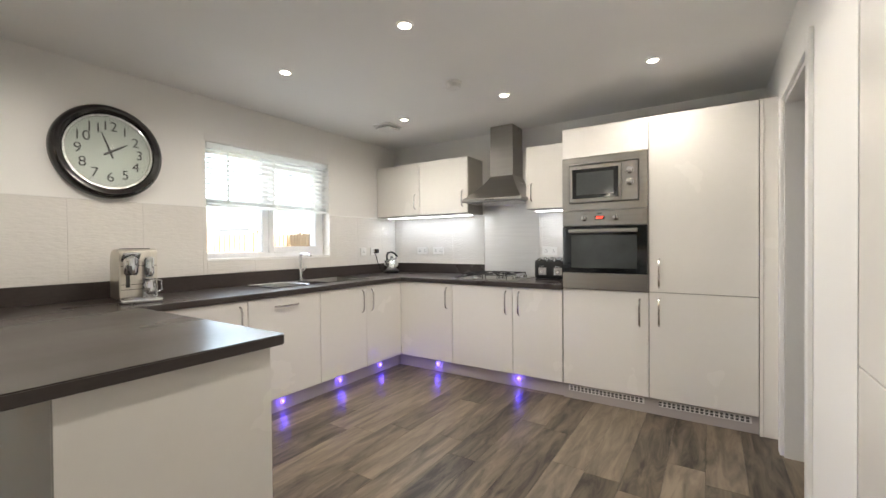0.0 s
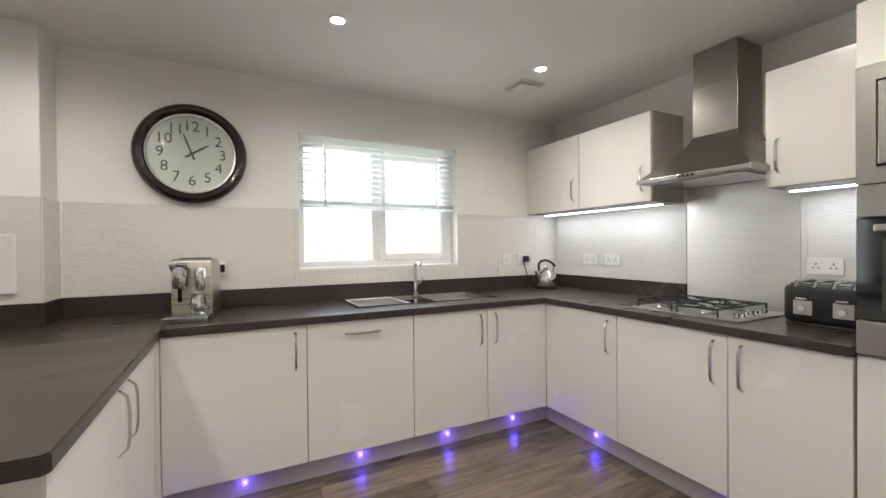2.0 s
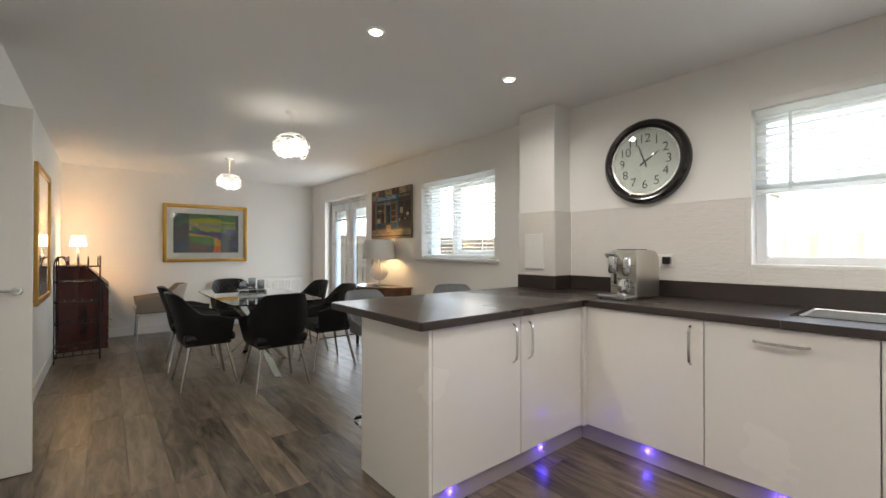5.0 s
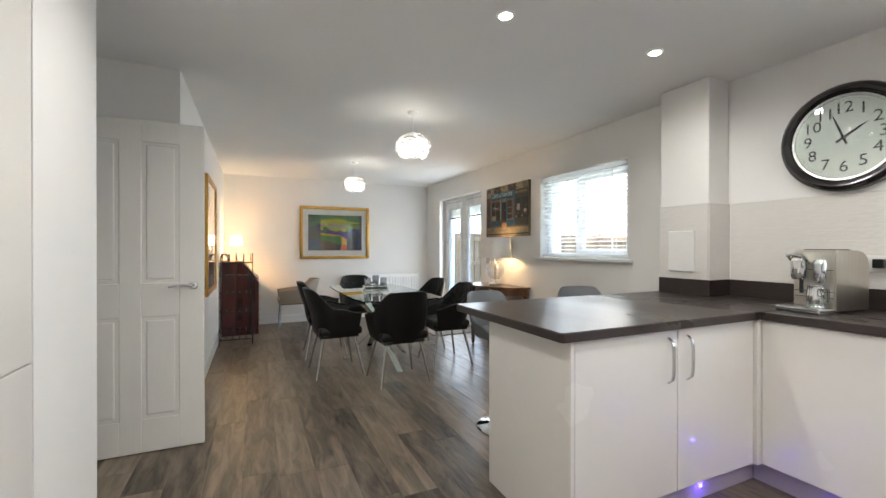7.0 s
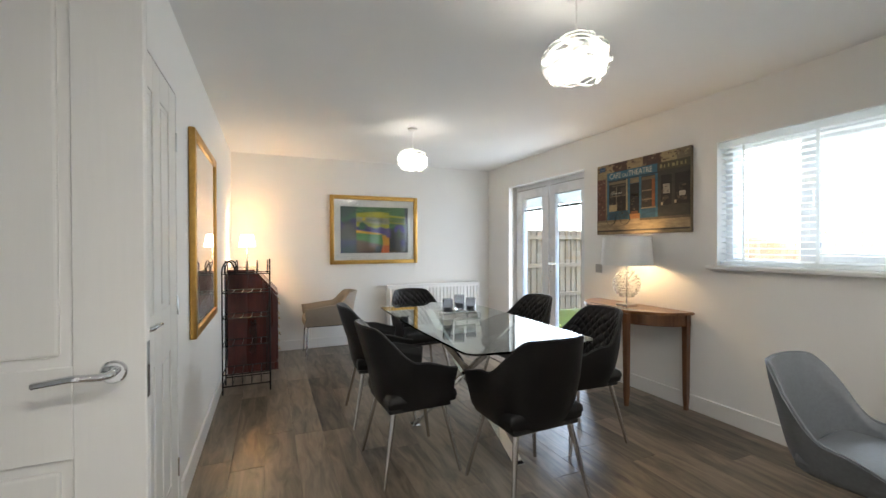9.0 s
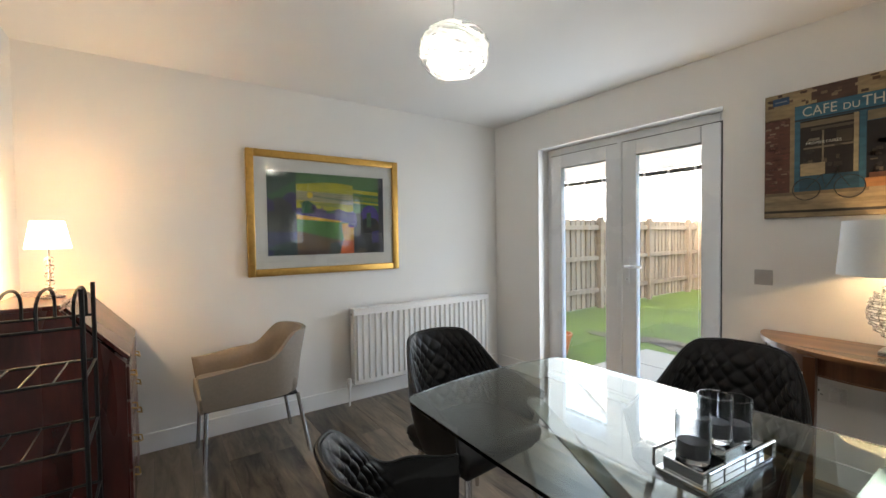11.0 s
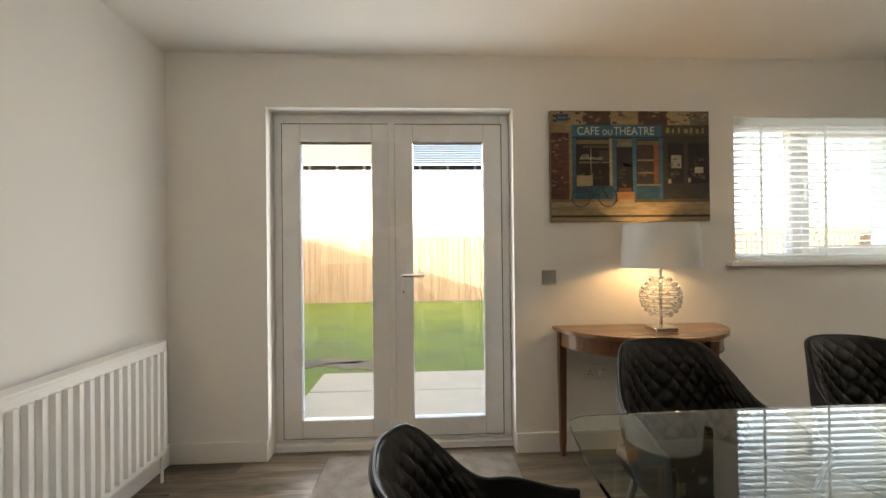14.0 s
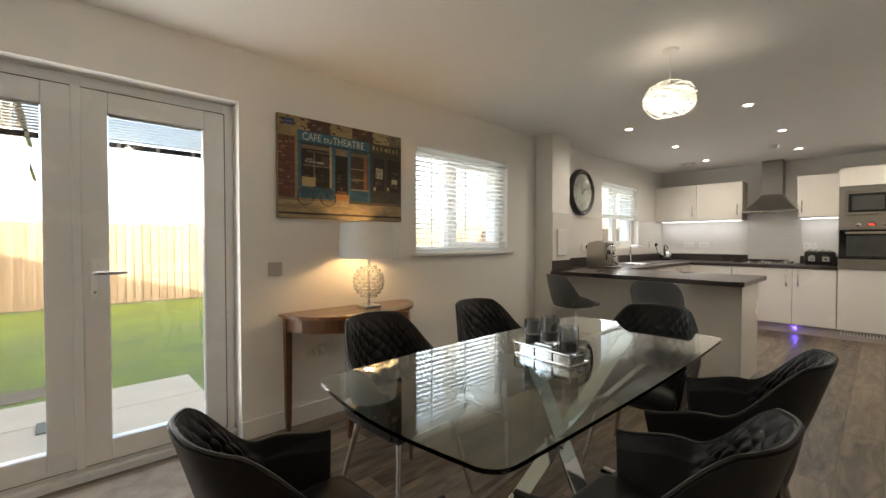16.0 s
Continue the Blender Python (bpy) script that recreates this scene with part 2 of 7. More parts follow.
M["render"] = mat("white_roughcast", (0.58, 0.58, 0.58), 0.9, 0, 90, 0.04, 0.05, 90)
M["roof"] = mat("grey_concrete_roof_tiles", (0.11, 0.112, 0.12), 0.8, 0, 12, 0.15, 0.06, 20)
M["terracotta"] = mat("orange_glazed_pot", (0.52, 0.16, 0.05), 0.3, 0, 20, 0.1, coat=0.3)
M["drain"] = mat("grey_green_concrete", (0.10, 0.10, 0.075), 0.85, 0, 60, 0.12, 0.03, 120)
M["rubber"] = mat("dark_sealed_gap", (0.05, 0.05, 0.05), 0.7, 0, 30, 0.1)

# ---- building helpers ----


def obj(name, bm, material, parent=None, smooth=False, angle=40):
    me = bpy.data.meshes.new(name)
    bmesh.ops.recalc_face_normals(bm, faces=bm.faces)
    bm.to_mesh(me)
    bm.free()
    if smooth:
        me.shade_smooth()
        me.set_sharp_from_angle(angle=radians(angle))
    for one in material if isinstance(material, (list, tuple)) else [material]:
        me.materials.append(one)
    ob = new(name, me)
    ob.parent = parent
    return ob


def part(name, bm, material, parent, label="", smooth=False, angle=40):
    return tagged(obj(name, bm, material, parent, smooth, angle), label)


def thing(name, loc, label, category, group="", rz=0.0, kind=""):
    ob = new(name)
    ob.empty_display_size = 0.1
    ob.matrix_basis = pose(*loc, 0, 0, rz)
    return tagged(ob, label, category, group, kind)


def bx(bm, x0, y0, z0, x1, y1, z1, bevel=0.0, seg=2):
    m = Matrix.LocRotScale(((x0 + x1) / 2, (y0 + y1) / 2, (z0 + z1) / 2), None, (abs(x1 - x0), abs(y1 - y0), abs(z1 - z0)))
    made = bmesh.ops.create_cube(bm, size=1, matrix=m)["verts"]
    if bevel:
        edges = list({e for v in made for e in v.link_edges})
        bmesh.ops.bevel(bm, geom=edges, offset=bevel, segments=seg, profile=0.5, affect="EDGES")
    return bm


def box(x0, y0, z0, x1, y1, z1, bevel=0.0, seg=2):
    return bx(bmesh.new(), x0, y0, z0, x1, y1, z1, bevel, seg)


def tube(bm, pts, r, seg=8, r1=None, caps=True):
    """A round bar along a line of points, from radius r to r1."""
    pts = [Vector(p) for p in pts]
    r1 = r if r1 is None else r1
    rings = []
    side = None
    for i, p in enumerate(pts):
        d = (pts[min(i + 1, len(pts) - 1)] - pts[max(i - 1, 0)]).normalized()
        if side is None:
            side = d.orthogonal().normalized()
        side = (side - d * side.dot(d)).normalized()
        up = d.cross(side)
        rad = r + (r1 - r) * i / max(1, len(pts) - 1)
        rings.append([bm.verts.new(p + (side * math.cos(a) + up * math.sin(a)) * rad) for a in (2 * math.pi * k / seg for k in range(seg))])
    for a, b in zip(rings, rings[1:]):
        for k in range(seg):
            bm.faces.new((a[k], a[(k + 1) % seg], b[(k + 1) % seg], b[k]))
    if caps:
        bm.faces.new(rings[0][::-1])
        bm.faces.new(rings[-1])
    return bm


def ring(bm, center, radius, r, axis="z", seg=24, tseg=6, squash=1.0):
    c = Vector(center)
    pts = []
    for k in range(seg + 1):
        a = 2 * math.pi * k / seg
        u, v = radius * math.cos(a), radius * math.sin(a) * squash
        pts.append(c + {"z": Vector((u, v, 0)), "y": Vector((u, 0, v)), "x": Vector((0, u, v))}[axis])
    return tube(bm, pts, r, tseg)


def lathe(bm, profile, seg=24, at=(0, 0, 0), turn=None):
    """A turned solid from (radius, height) pairs."""
    rings = []
    base = Vector(at)
    for r, z in profile:
        pts = [Vector((max(r, 1e-5) * math.cos(2 * math.pi * k / seg), max(r, 1e-5) * math.sin(2 * math.pi * k / seg), z)) for k in range(seg)]
        rings.append([bm.verts.new(base + (turn @ p if turn else p)) for p in pts])
    for a, b in zip(rings, rings[1:]):
        for k in range(seg):
            bm.faces.new((a[k], a[(k + 1) % seg], b[(k + 1) % seg], b[k]))
    if profile[0] == profile[-1]:
        return bm
    if profile[0][0] > 1e-4:
        bm.faces.new(rings[0][::-1])
    if profile[-1][0] > 1e-4:
        bm.faces.new(rings[-1])
    return bm


def prism(bm, outline, z0, z1, axis="z"):
    """An outline of (u, v) pairs pushed from z0 to z1 along an axis."""
    def at(u, v, w):
        return {"z": (u, v, w), "y": (u, w, v), "x": (w, u, v)}[axis]
    lo = [bm.verts.new(at(u, v, z0)) for u, v in outline]
    hi = [bm.verts.new(at(u, v, z1)) for u, v in outline]
    n = len(outline)
    for k in range(n):
        bm.faces.new((lo[k], lo[(k + 1) % n], hi[(k + 1) % n], hi[k]))
    bm.faces.new(lo[::-1])
    bm.faces.new(hi)
    return bm


def letters(text, size, material, m, parent, name="lettering", depth=0.0006):
    """Raised lettering in the built-in font, as a mesh, centred at the pose m."""
    cu = bpy.data.curves.new("text", "FONT")
    cu.body, cu.size, cu.extrude = text, size, depth
    cu.align_x, cu.align_y = "CENTER", "CENTER"
    cu.resolution_u = 3
    tmp = new("text", cu)
    me = bpy.data.meshes.new_from_object(tmp.evaluated_get(bpy.context.evaluated_depsgraph_get()))
    bpy.data.objects.remove(tmp)
    me.materials.append(material)
    ob = new(name, me)
    ob.parent = parent
    ob.matrix_basis = m
    return ob


def wall_run(bm, axis, at, thick, a0, a1, height, holes):
    """Wall along x ('x', face at y=at) or y, thickness to the far side, with holes (a, b, z0, z1)."""
    def add(a, b, z0, z1):
        if b - a > 1e-4 and z1 - z0 > 1e-4:
            if axis == "x":
                bx(bm, a, min(at, at + thick), z0, b, max(at, at + thick), z1)
            else:
                bx(bm, min(at, at + thick), a, z0, max(at, at + thick), b, z1)
    pos = a0
    for a, b, z0, z1 in sorted(holes):
        add(pos, a, 0, height)
        add(a, b, 0, z0)
        add(a, b, z1, height)
        pos = b
    add(pos, a1, 0, height)


# ---- structure ----
YN, XE, XW, YS, YK = 3.43, 4.27, -4.75, -0.02, -0.20
KW = (2.0, 3.225, 1.135, 2.06)
DW = (-1.325, -0.10, 1.135, 2.035)
FD = (-4.18, -2.71, 0.0, 2.08)
WT = 0.30

bm = bmesh.new()
wall_run(bm, "x", YN, WT, XW - 0.1, XE + 0.1, CEIL, [KW, DW, FD])
wall_north = tagged(obj("wall_north", bm, M["wall"]), "white painted plaster wall with windows and glazed doors", "wall", kind="structure")
wall_east = tagged(obj("wall_east", box(XE, YK - 1.6, 0, XE + 0.1, YN - 0.002, CEIL), M["wall"]), "white painted plaster wall behind the hob", "wall", kind="structure")
wall_west = tagged(obj("wall_west", box(XW - 0.1, YS - 0.1, 0, XW, YN - 0.002, CEIL), M["wall"]), "white painted plaster end wall of the dining area", "wall", kind="structure")
bm = bmesh.new()
wall_run(bm, "x", YS, -0.1, XW, -0.625, CEIL, [(-1.66, -0.90, 0.0, 2.04)])
bx(bm, -0.725, -0.75, 0, -0.625, YS - 0.1, CEIL)
wall_south = tagged(obj("wall_south", bm, M["wall"]), "white painted plaster wall with an inner door", "wall", kind="structure")
bm = bmesh.new()
wall_run(bm, "x", YK, -0.1, 0.30, XE, CEIL, [(0.86, 1.95, 0.0, 2.14), (2.62, 3.38, 0.0, 2.05)])
bx(bm, 0.30, -0.75, 0, 0.40, YK - 0.1, CEIL)
wall_kitchen = tagged(obj("wall_kitchen", bm, M["wall"]), "white painted plaster wall beside the tall cupboards", "wall", kind="structure")
bm = bmesh.new()
wall_run(bm, "x", -0.75, -0.1, -0.725, 0.40, CEIL, [(-0.50, 0.26, 0.0, 2.04)])
tagged(obj("wall_lobby", bm, M["wall"]), "white painted lobby wall with a doorway", "wall", kind="structure")
bm = bmesh.new()
bx(bm, -2.2, -1.5, 0, 4.37, -1.4, CEIL)
bx(bm, -2.2, -1.4, 0, -2.1, -0.12, CEIL)
bx(bm, 0.42, -1.4, 0, 0.52, -0.30, CEIL)
tagged(obj("wall_back", bm, M["wall"]), "plain white wall of the hall behind", "wall", kind="structure")
bm = bmesh.new()
bx(bm, 0.395, 3.21, 0.0, 0.757, YN - 0.002, CEIL, 0.006)
wall_pier = tagged(obj("wall_pier", bm, M["wall"]), "white painted boxed pier beside the worktop", "wall", kind="structure")
tagged(obj("ceiling", box(XW - 0.1, -2.5, CEIL, XE + 0.1, YN + WT, CEIL + 0.12), M["ceiling"]), "smooth white painted ceiling", "ceiling", kind="structure")
tagged(obj("subfloor", box(XW - 0.1, -2.5, -0.12, XE + 0.1, YN + 0.001, -0.006), M["joint"]), "dark sealed floor base", "floor", kind="structure")
# Unseen block, shaped so its roof edge casts a sloping shadow on the fence.
bm = bmesh.new()
bx(bm, -16.0, -5.5, CEIL + 0.13, XE + 2.5, YN + WT, 5.2)
prism(bm, [(-11.5, 5.15), (2.0, 5.15), (-4.65, 7.1)], -5.6, YN + WT, "y")
tagged(obj("upper_storey", bm, M["render"]), "unseen upper storey and roof block shading the garden", "wall", kind="structure")


def skirting(name, x0, y0, x1, y1):
    """Baseboard as a rounded strip."""
    tagged(obj(name, box(x0, y0, 0.0, x1, y1, 0.12, 0.004), M["trim"]), "white painted wooden baseboard", "baseboard", kind="structure")


SK = 0.016
skirting("baseboard", XW + SK, YN - SK, FD[0], YN)
skirting("baseboard", FD[1], YN - SK, 0.30, YN)
skirting("baseboard", XW, YS + SK, XW + SK, YN)
skirting("baseboard", XW + SK, YS, -1.70, YS + SK)
skirting("baseboard", -0.86, YS, -0.625, YS + SK)
skirting("baseboard", FD[1] - 0.001, YN - 0.001, FD[1] + 0.015, YN + 0.10)
skirting("baseboard", FD[0] - 0.015, YN - 0.001, FD[0] + 0.001, YN + 0.10)
skirting("baseboard", 1.96, YK, 2.55, YK + SK)
skirting("baseboard", 0.30, YK, 0.85, YK + SK)


def architrave(x0, x1, top, y, d):
    """Door lining and moulded architrave on both sides of an opening in a wall along x."""
    bm = bmesh.new()
    w = 0.065
    for a, b in ((x0 - w, x0 + 0.004), (x1 - 0.004, x1 + w)):
        bx(bm, a, y, 0, b, y + d * 0.018, top + w, 0.004)
    bx(bm, x0 + 0.004, y, top - 0.004, x1 - 0.004, y + d * 0.018, top + w, 0.004)
    for a, b in ((x0, x0 + 0.025), (x1 - 0.025, x1)):
        bx(bm, a, y - d * 0.098, 0, b, y - d * 0.001, top - 0.025)
    bx(bm, x0, y - d * 0.098, top - 0.025, x1, y - d * 0.001, top)
    return tagged(obj("trim", bm, M["trim"]), "white painted door lining and architrave", "door frame", kind="structure")


architrave(2.62, 3.38, 2.05, YK, 1)
bm = bmesh.new()
for a, b in ((-1.66, -1.635), (-0.925, -0.90)):
    bx(bm, a, YS - 0.098, 0, b, YS + 0.004, 2.04)
bx(bm, -1.635, YS - 0.098, 2.015, -0.925, YS + 0.004, 2.04)
tagged(obj("trim", bm, M["trim"]), "slim white painted door lining", "door frame", kind="structure")
architrave(-0.50, 0.26, 2.04, -0.75, 1)


def lever_handle(parent, x, y, z, out, along):
    """Lever on a round rose; out: side of the leaf (+1, -1); along: way the lever points."""
    h = part("handle", lathe(bmesh.new(), [(0.026, 0), (0.026, 0.006), (0.022, 0.010)], 20, (x, y, z), Matrix.Rotation(radians(-90 * out), 3, "X")), M["chrome"], parent, "polished chrome lever handle", True)
    yy = y + out * 0.045
    bm = tube(bmesh.new(), [(x, y + out * 0.006, z), (x, yy - out * 0.012, z), (x + along * 0.012, yy, z), (x + along * 0.06, yy + out * 0.004, z + 0.004), (x + along * 0.125, yy, z - 0.004)], 0.010, 10, 0.007)
    part("lever", bm, M["chrome"], h, "", True)
    return h


def panel_door(name, loc, rz, width, height, label, hinge_left=True):
    """Four-panel moulded inner door, hinge at the origin, leaf along +x, thickness in y."""
    ob = thing(name, loc, label, "door", "", rz, "structure")
    t = 0.035
    part("leaf", box(0, -t / 2 + 0.006, 0, width, t / 2 - 0.006, height, 0.002), M["door_paint"], ob)
    xs = (0.0, 0.135, width / 2 - 0.055, width / 2 + 0.055, width - 0.135, width)
    zs = (0.0, 0.20, 0.815, 1.02, height - 0.13, height)
    for s in (-1, 1):
        y0, y1 = s * (t / 2 - 0.007), s * t / 2
        bm = bmesh.new()
        for a, b in ((0, 1), (2, 3), (4, 5)):
            bx(bm, xs[a], y0, 0, xs[b], y1, height, 0.0025, 1)
        for a, b in ((0, 1), (2, 3), (4, 5)):
            for c, d in ((1, 2), (3, 4)):
                bx(bm, xs[c] - 0.001, y0, zs[a], xs[d] + 0.001, y1 - s * 0.0002, zs[b], 0.0025, 1)
        part("stile_frame", bm, M["door_paint"], ob)
        for c, d in ((1, 2), (3, 4)):
            for a, b in ((1, 2), (3, 4)):
                bm = bx(bmesh.new(), xs[c] + 0.022, s * (t / 2 - 0.010), zs[a] + 0.022, xs[d] - 0.022, s * (t / 2 - 0.001), zs[b] - 0.022, 0.008, 3)
                part("raised_panel", bm, M["door_paint"], ob)
        lever_handle(ob, width - 0.06, s * t / 2, 1.0, s, -1)
    bm = bmesh.new()
    for z in (0.22, 1.0, 1.78):
        tube(bm, [(-0.004, t / 2, z - 0.045), (-0.004, t / 2, z + 0.045)], 0.006, 8)
    part("hinge", bm, M["chrome"], ob)
    part("latch_plate", box(width - 0.0005, -0.011, 0.93, width + 0.001, 0.011, 1.06), M["chrome"], ob, "chrome latch plate")
    return ob


panel_door("door_1", (-0.475, -0.635, 0.005), 90, 0.765, 2.0, "white four-panel inner door standing open")
panel_door("door_2", (-1.634, YS - 0.016, 0.005), 0, 0.708, 2.008, "white four-panel inner door, closed, with chrome lever")

# ---- windows ----


def sash(parent, x0, x1, z0, z1, y, w=0.055, name="sash"):
    """A rounded frame with a glazed pane and bead."""
    bm = bmesh.new()
    for a, b, c, d in ((x0, x0 + w, z0, z1), (x1 - w, x1, z0, z1), (x0 + w, x1 - w, z0, z0 + w), (x0 + w, x1 - w, z1 - w, z1)):
        bx(bm, a, y, c, b, y + 0.06, d, 0.006)
    s = part(name, bm, M["upvc"], parent)
    g = part("pane", box(x0 + w - 0.004, y + 0.028, z0 + w - 0.004, x1 - w + 0.004, y + 0.032, z1 - w + 0.004), M["glass"], s, "clear glass pane")
    g.visible_shadow = False
    return s


def casement(name, hole, mull, label):
    x0, x1, z0, z1 = hole
    ob = thing(name, (0, 0, 0), label, "window", "", 0, "structure")
    y = YN + 0.10
    bm = bmesh.new()
    w = 0.05
    for a, b, c, d in ((x0, x0 + w, z0, z1), (x1 - w, x1, z0, z1), (x0 + w, x1 - w, z0, z0 + w), (x0 + w, x1 - w, z1 - w, z1), (mull - 0.03, mull + 0.03, z0 + w, z1 - w)):
        bx(bm, a, y, c, b, y + 0.07, d, 0.004)
    part("window_frame", bm, M["upvc"], ob)
    g = part("pane", box(x0 + w, y + 0.033, z0 + w, mull - 0.03, y + 0.037, z1 - w), M["glass"], ob, "clear fixed pane")
    g.visible_shadow = False
    s = sash(ob, mull + 0.022, x1 - w + 0.008, z0 + w - 0.008, z1 - w + 0.008, y - 0.012)
    part("window_handle", box(mull + 0.035, y - 0.035, (z0 + z1) / 2 - 0.06, mull + 0.055, y - 0.012, (z0 + z1) / 2 + 0.06, 0.005), M["upvc"], s, "white lever handle")
    return ob


casement("window_1", KW, 2.575, "white plastic casement window over the sink")
casement("window_2", DW, -0.83, "white plastic casement window in the dining area")
tagged(obj("window_sill", box(DW[0] - 0.06, YN - 0.045, 1.105, DW[1] + 0.06, YN + 0.10, 1.134, 0.006), M["trim"]), "white painted window board", "window sill", kind="structure")
tagged(obj("window_sill", box(KW[0], YN - 0.004, 1.120, KW[1], YN + 0.10, 1.142, 0.004), M["trim"]), "white painted window board over the sink", "window sill", kind="structure")

ob = thing("window_3", (0, 0, 0), "white plastic double garden doors, closed, with inset blinds", "glazed door", "", 0, "structure")
x0, x1, z1 = FD[0], FD[1], FD[3]
y = YN + 0.125
bm = bmesh.new()
for a, b, c, d in ((x0, x0 + 0.06, 0.0, z1), (x1 - 0.06, x1, 0.0, z1), (x0 + 0.06, x1 - 0.06, z1 - 0.06, z1), (x0 + 0.06, x1 - 0.06, 0.0, 0.065)):
    bx(bm, a, y, c, b, y + 0.07, d, 0.006)
part("door_frame", bm, M["upvc"], ob)
part("threshold", box(x0, y - 0.04, 0.0, x1, y, 0.045, 0.008), M["upvc"], ob)
for a, b, handle in ((-4.125, -3.465, False), (-3.435, -2.765, True)):
    s = sash(ob, a, b, 0.07, 2.015, y - 0.02, 0.112, "door_leaf")
    bm = bmesh.new()
    for p, q, r, t in ((a - 0.007, a, 0.063, 2.022), (b, b + 0.007, 0.063, 2.022), (a, b, 2.015, 2.022), (a, b, 0.063, 0.070)):
        bx(bm, p, y - 0.005, r, q, y + 0.002, t)
    part("gasket", bm, M["rubber"], s, "dark rubber seal")
    head = part("blind_stack", box(a + 0.118, y + 0.015, 1.735, b - 0.118, y + 0.02, 1.765), M["rubber"], s, "dark bottom rail of a raised inset blind")
    for k in range(9):
        zz = 1.775 + k * 0.0145
        sl = part("slat", box(a + 0.116, y + 0.017, zz, b - 0.116, y + 0.0182, zz + 0.012), M["white_plastic"], head, "raised white blind slat")
    for k in range(3):
        xx = a + 0.16 + k * (b - a - 0.32) / 2
        part("rail_clip", box(xx - 0.008, y + 0.012, 1.737, xx + 0.008, y + 0.0155, 1.763), M["upvc"], head)
    bm = bmesh.new()
    for z in (0.42, 1.05, 1.62, 1.90):
        bx(bm, -3.455 if handle else -3.47, y - 0.034, z - 0.035, -3.432 if handle else -3.448, y - 0.018, z + 0.035, 0.004)
    if handle:
        part("pull_cord", tube(bmesh.new(), [(b - 0.135, y + 0.008, 1.74), (b - 0.135, y + 0.008, 0.62)], 0.0012, 5), M["upvc"], s, "thin white blind cord")
        part("keep", bm, M["upvc"], s)
        h = part("door_handle", box(-3.40, y - 0.032, 0.93, -3.372, y - 0.02, 1.15, 0.005), M["upvc"], s, "white lever handle plate")
        part("lever", tube(bmesh.new(), [(-3.386, y - 0.03, 1.07), (-3.386, y - 0.065, 1.07), (-3.37, y - 0.07, 1.07), (-3.255, y - 0.07, 1.068)], 0.010, 8), M["handle"], h, "satin metal lever", True)
        part("lock", lathe(bmesh.new(), [(0.008, 0), (0.008, 0.004)], 12, (-3.386, y - 0.032, 0.97), Matrix.Rotation(radians(90), 3, "X")), M["handle"], h)
    else:
        bm.free()
part("meeting_stile", box(-3.470, y - 0.035, 0.068, -3.432, y + 0.045, 2.018, 0.005), M["upvc"], ob)
tagged(obj("trim", box(x0 + 0.002, YN + 0.16, -0.03, x1 - 0.002, YN + WT + 0.05, -0.004, 0.004), M["upvc"]), "white plastic door sill outside", "door sill", kind="structure")


def venetian(x0, x1, ztop, zbot, y, label, stack=0):
    """Slatted blind: head rail, cords, slats, bottom rail."""
    ob = thing("venetian_blind", ((x0 + x1) / 2, y, ztop), label, "blind")
    w = (x1 - x0) / 2
    part("head_rail", box(-w, -0.03, -0.045, w, 0.03, 0, 0.003), M["blind"], ob)
    sl = bmesh.new()
    n = 5
    grid = []
    for i in range(n):
        u = -0.024 + 0.048 * i / (n - 1)
        zc = 0.0035 * (1 - (u / 0.024) ** 2) - 0.13 * u
        grid.append([sl.verts.new((x, u, zc + h)) for x in (-w + 0.004, w - 0.004) for h in (0, 0.002)])
    for a, b in zip(grid, grid[1:]):
        sl.faces.new((a[0], a[2], b[2], b[0]))
        sl.faces.new((a[1], b[1], b[3], a[3]))
        sl.faces.new((a[0], b[0], b[1], a[1]))
        sl.faces.new((a[2], a[3], b[3], b[2]))
    sl.faces.new((grid[0][0], grid[0][1], grid[0][3], grid[0][2]))
    sl.faces.new((grid[-1][0], grid[-1][2], grid[-1][3], grid[-1][1]))
    first = part("slat", sl, M["blind"], ob)
    z = -0.075
    first.location = (0, 0, z)
    zs = [z]
    while z - 0.041 > zbot - ztop + 0.035 + stack * 0.006:
        z -= 0.041
        zs.append(z)
    zs += [zbot - ztop + 0.03 + 0.006 * k for k in range(stack)]
    for zz in zs[1:]:
        c = new("slat", first.data)
        c.parent = ob
        c.location = (random.uniform(-0.001, 0.001), 0, zz)
        c.rotation_euler = (random.uniform(-0.02, 0.02), 0, 0)
    part("bottom_rail", box(-w + 0.002, -0.025, zbot - ztop, w - 0.002, 0.025, zbot - ztop + 0.024, 0.005), M["blind"], ob)
    for f in (-0.72, -0.02, 0.72):
        bm = bmesh.new()
        for yy in (-0.026, 0.026):
            tube(bm, [(f * w, yy, -0.04), (f * w, yy, zbot - ztop + 0.01)], 0.0022, 5)
        bx(bm, f * w - 0.009, -0.0285, zbot - ztop + 0.01, f * w + 0.009, -0.0275, -0.04)
        part("ladder_tape", bm, M["blind"], ob)
    part("pull_cord", tube(bmesh.new(), [(w - 0.06, -0.034, -0.04), (w - 0.06, -0.036, min(-0.35, (zbot - ztop) * 0.7))], 0.002, 5), M["blind"], ob)
    return ob


venetian(KW[0] + 0.012, KW[1] - 0.012, 2.055, 1.558, YN + 0.035, "white slatted blind half lowered over the sink window", 3)
venetian(DW[0] + 0.012, DW[1] - 0.012, 2.03, 1.140, YN + 0.035, "white slatted blind fully lowered in the dining window")
tagged(obj("trim", box(KW[0] - 0.01, YN - 0.006, 2.062, KW[1] + 0.01, YN + 0.002, 2.115, 0.003), M["trim"]), "white painted cover strip over the window", "trim", kind="structure")

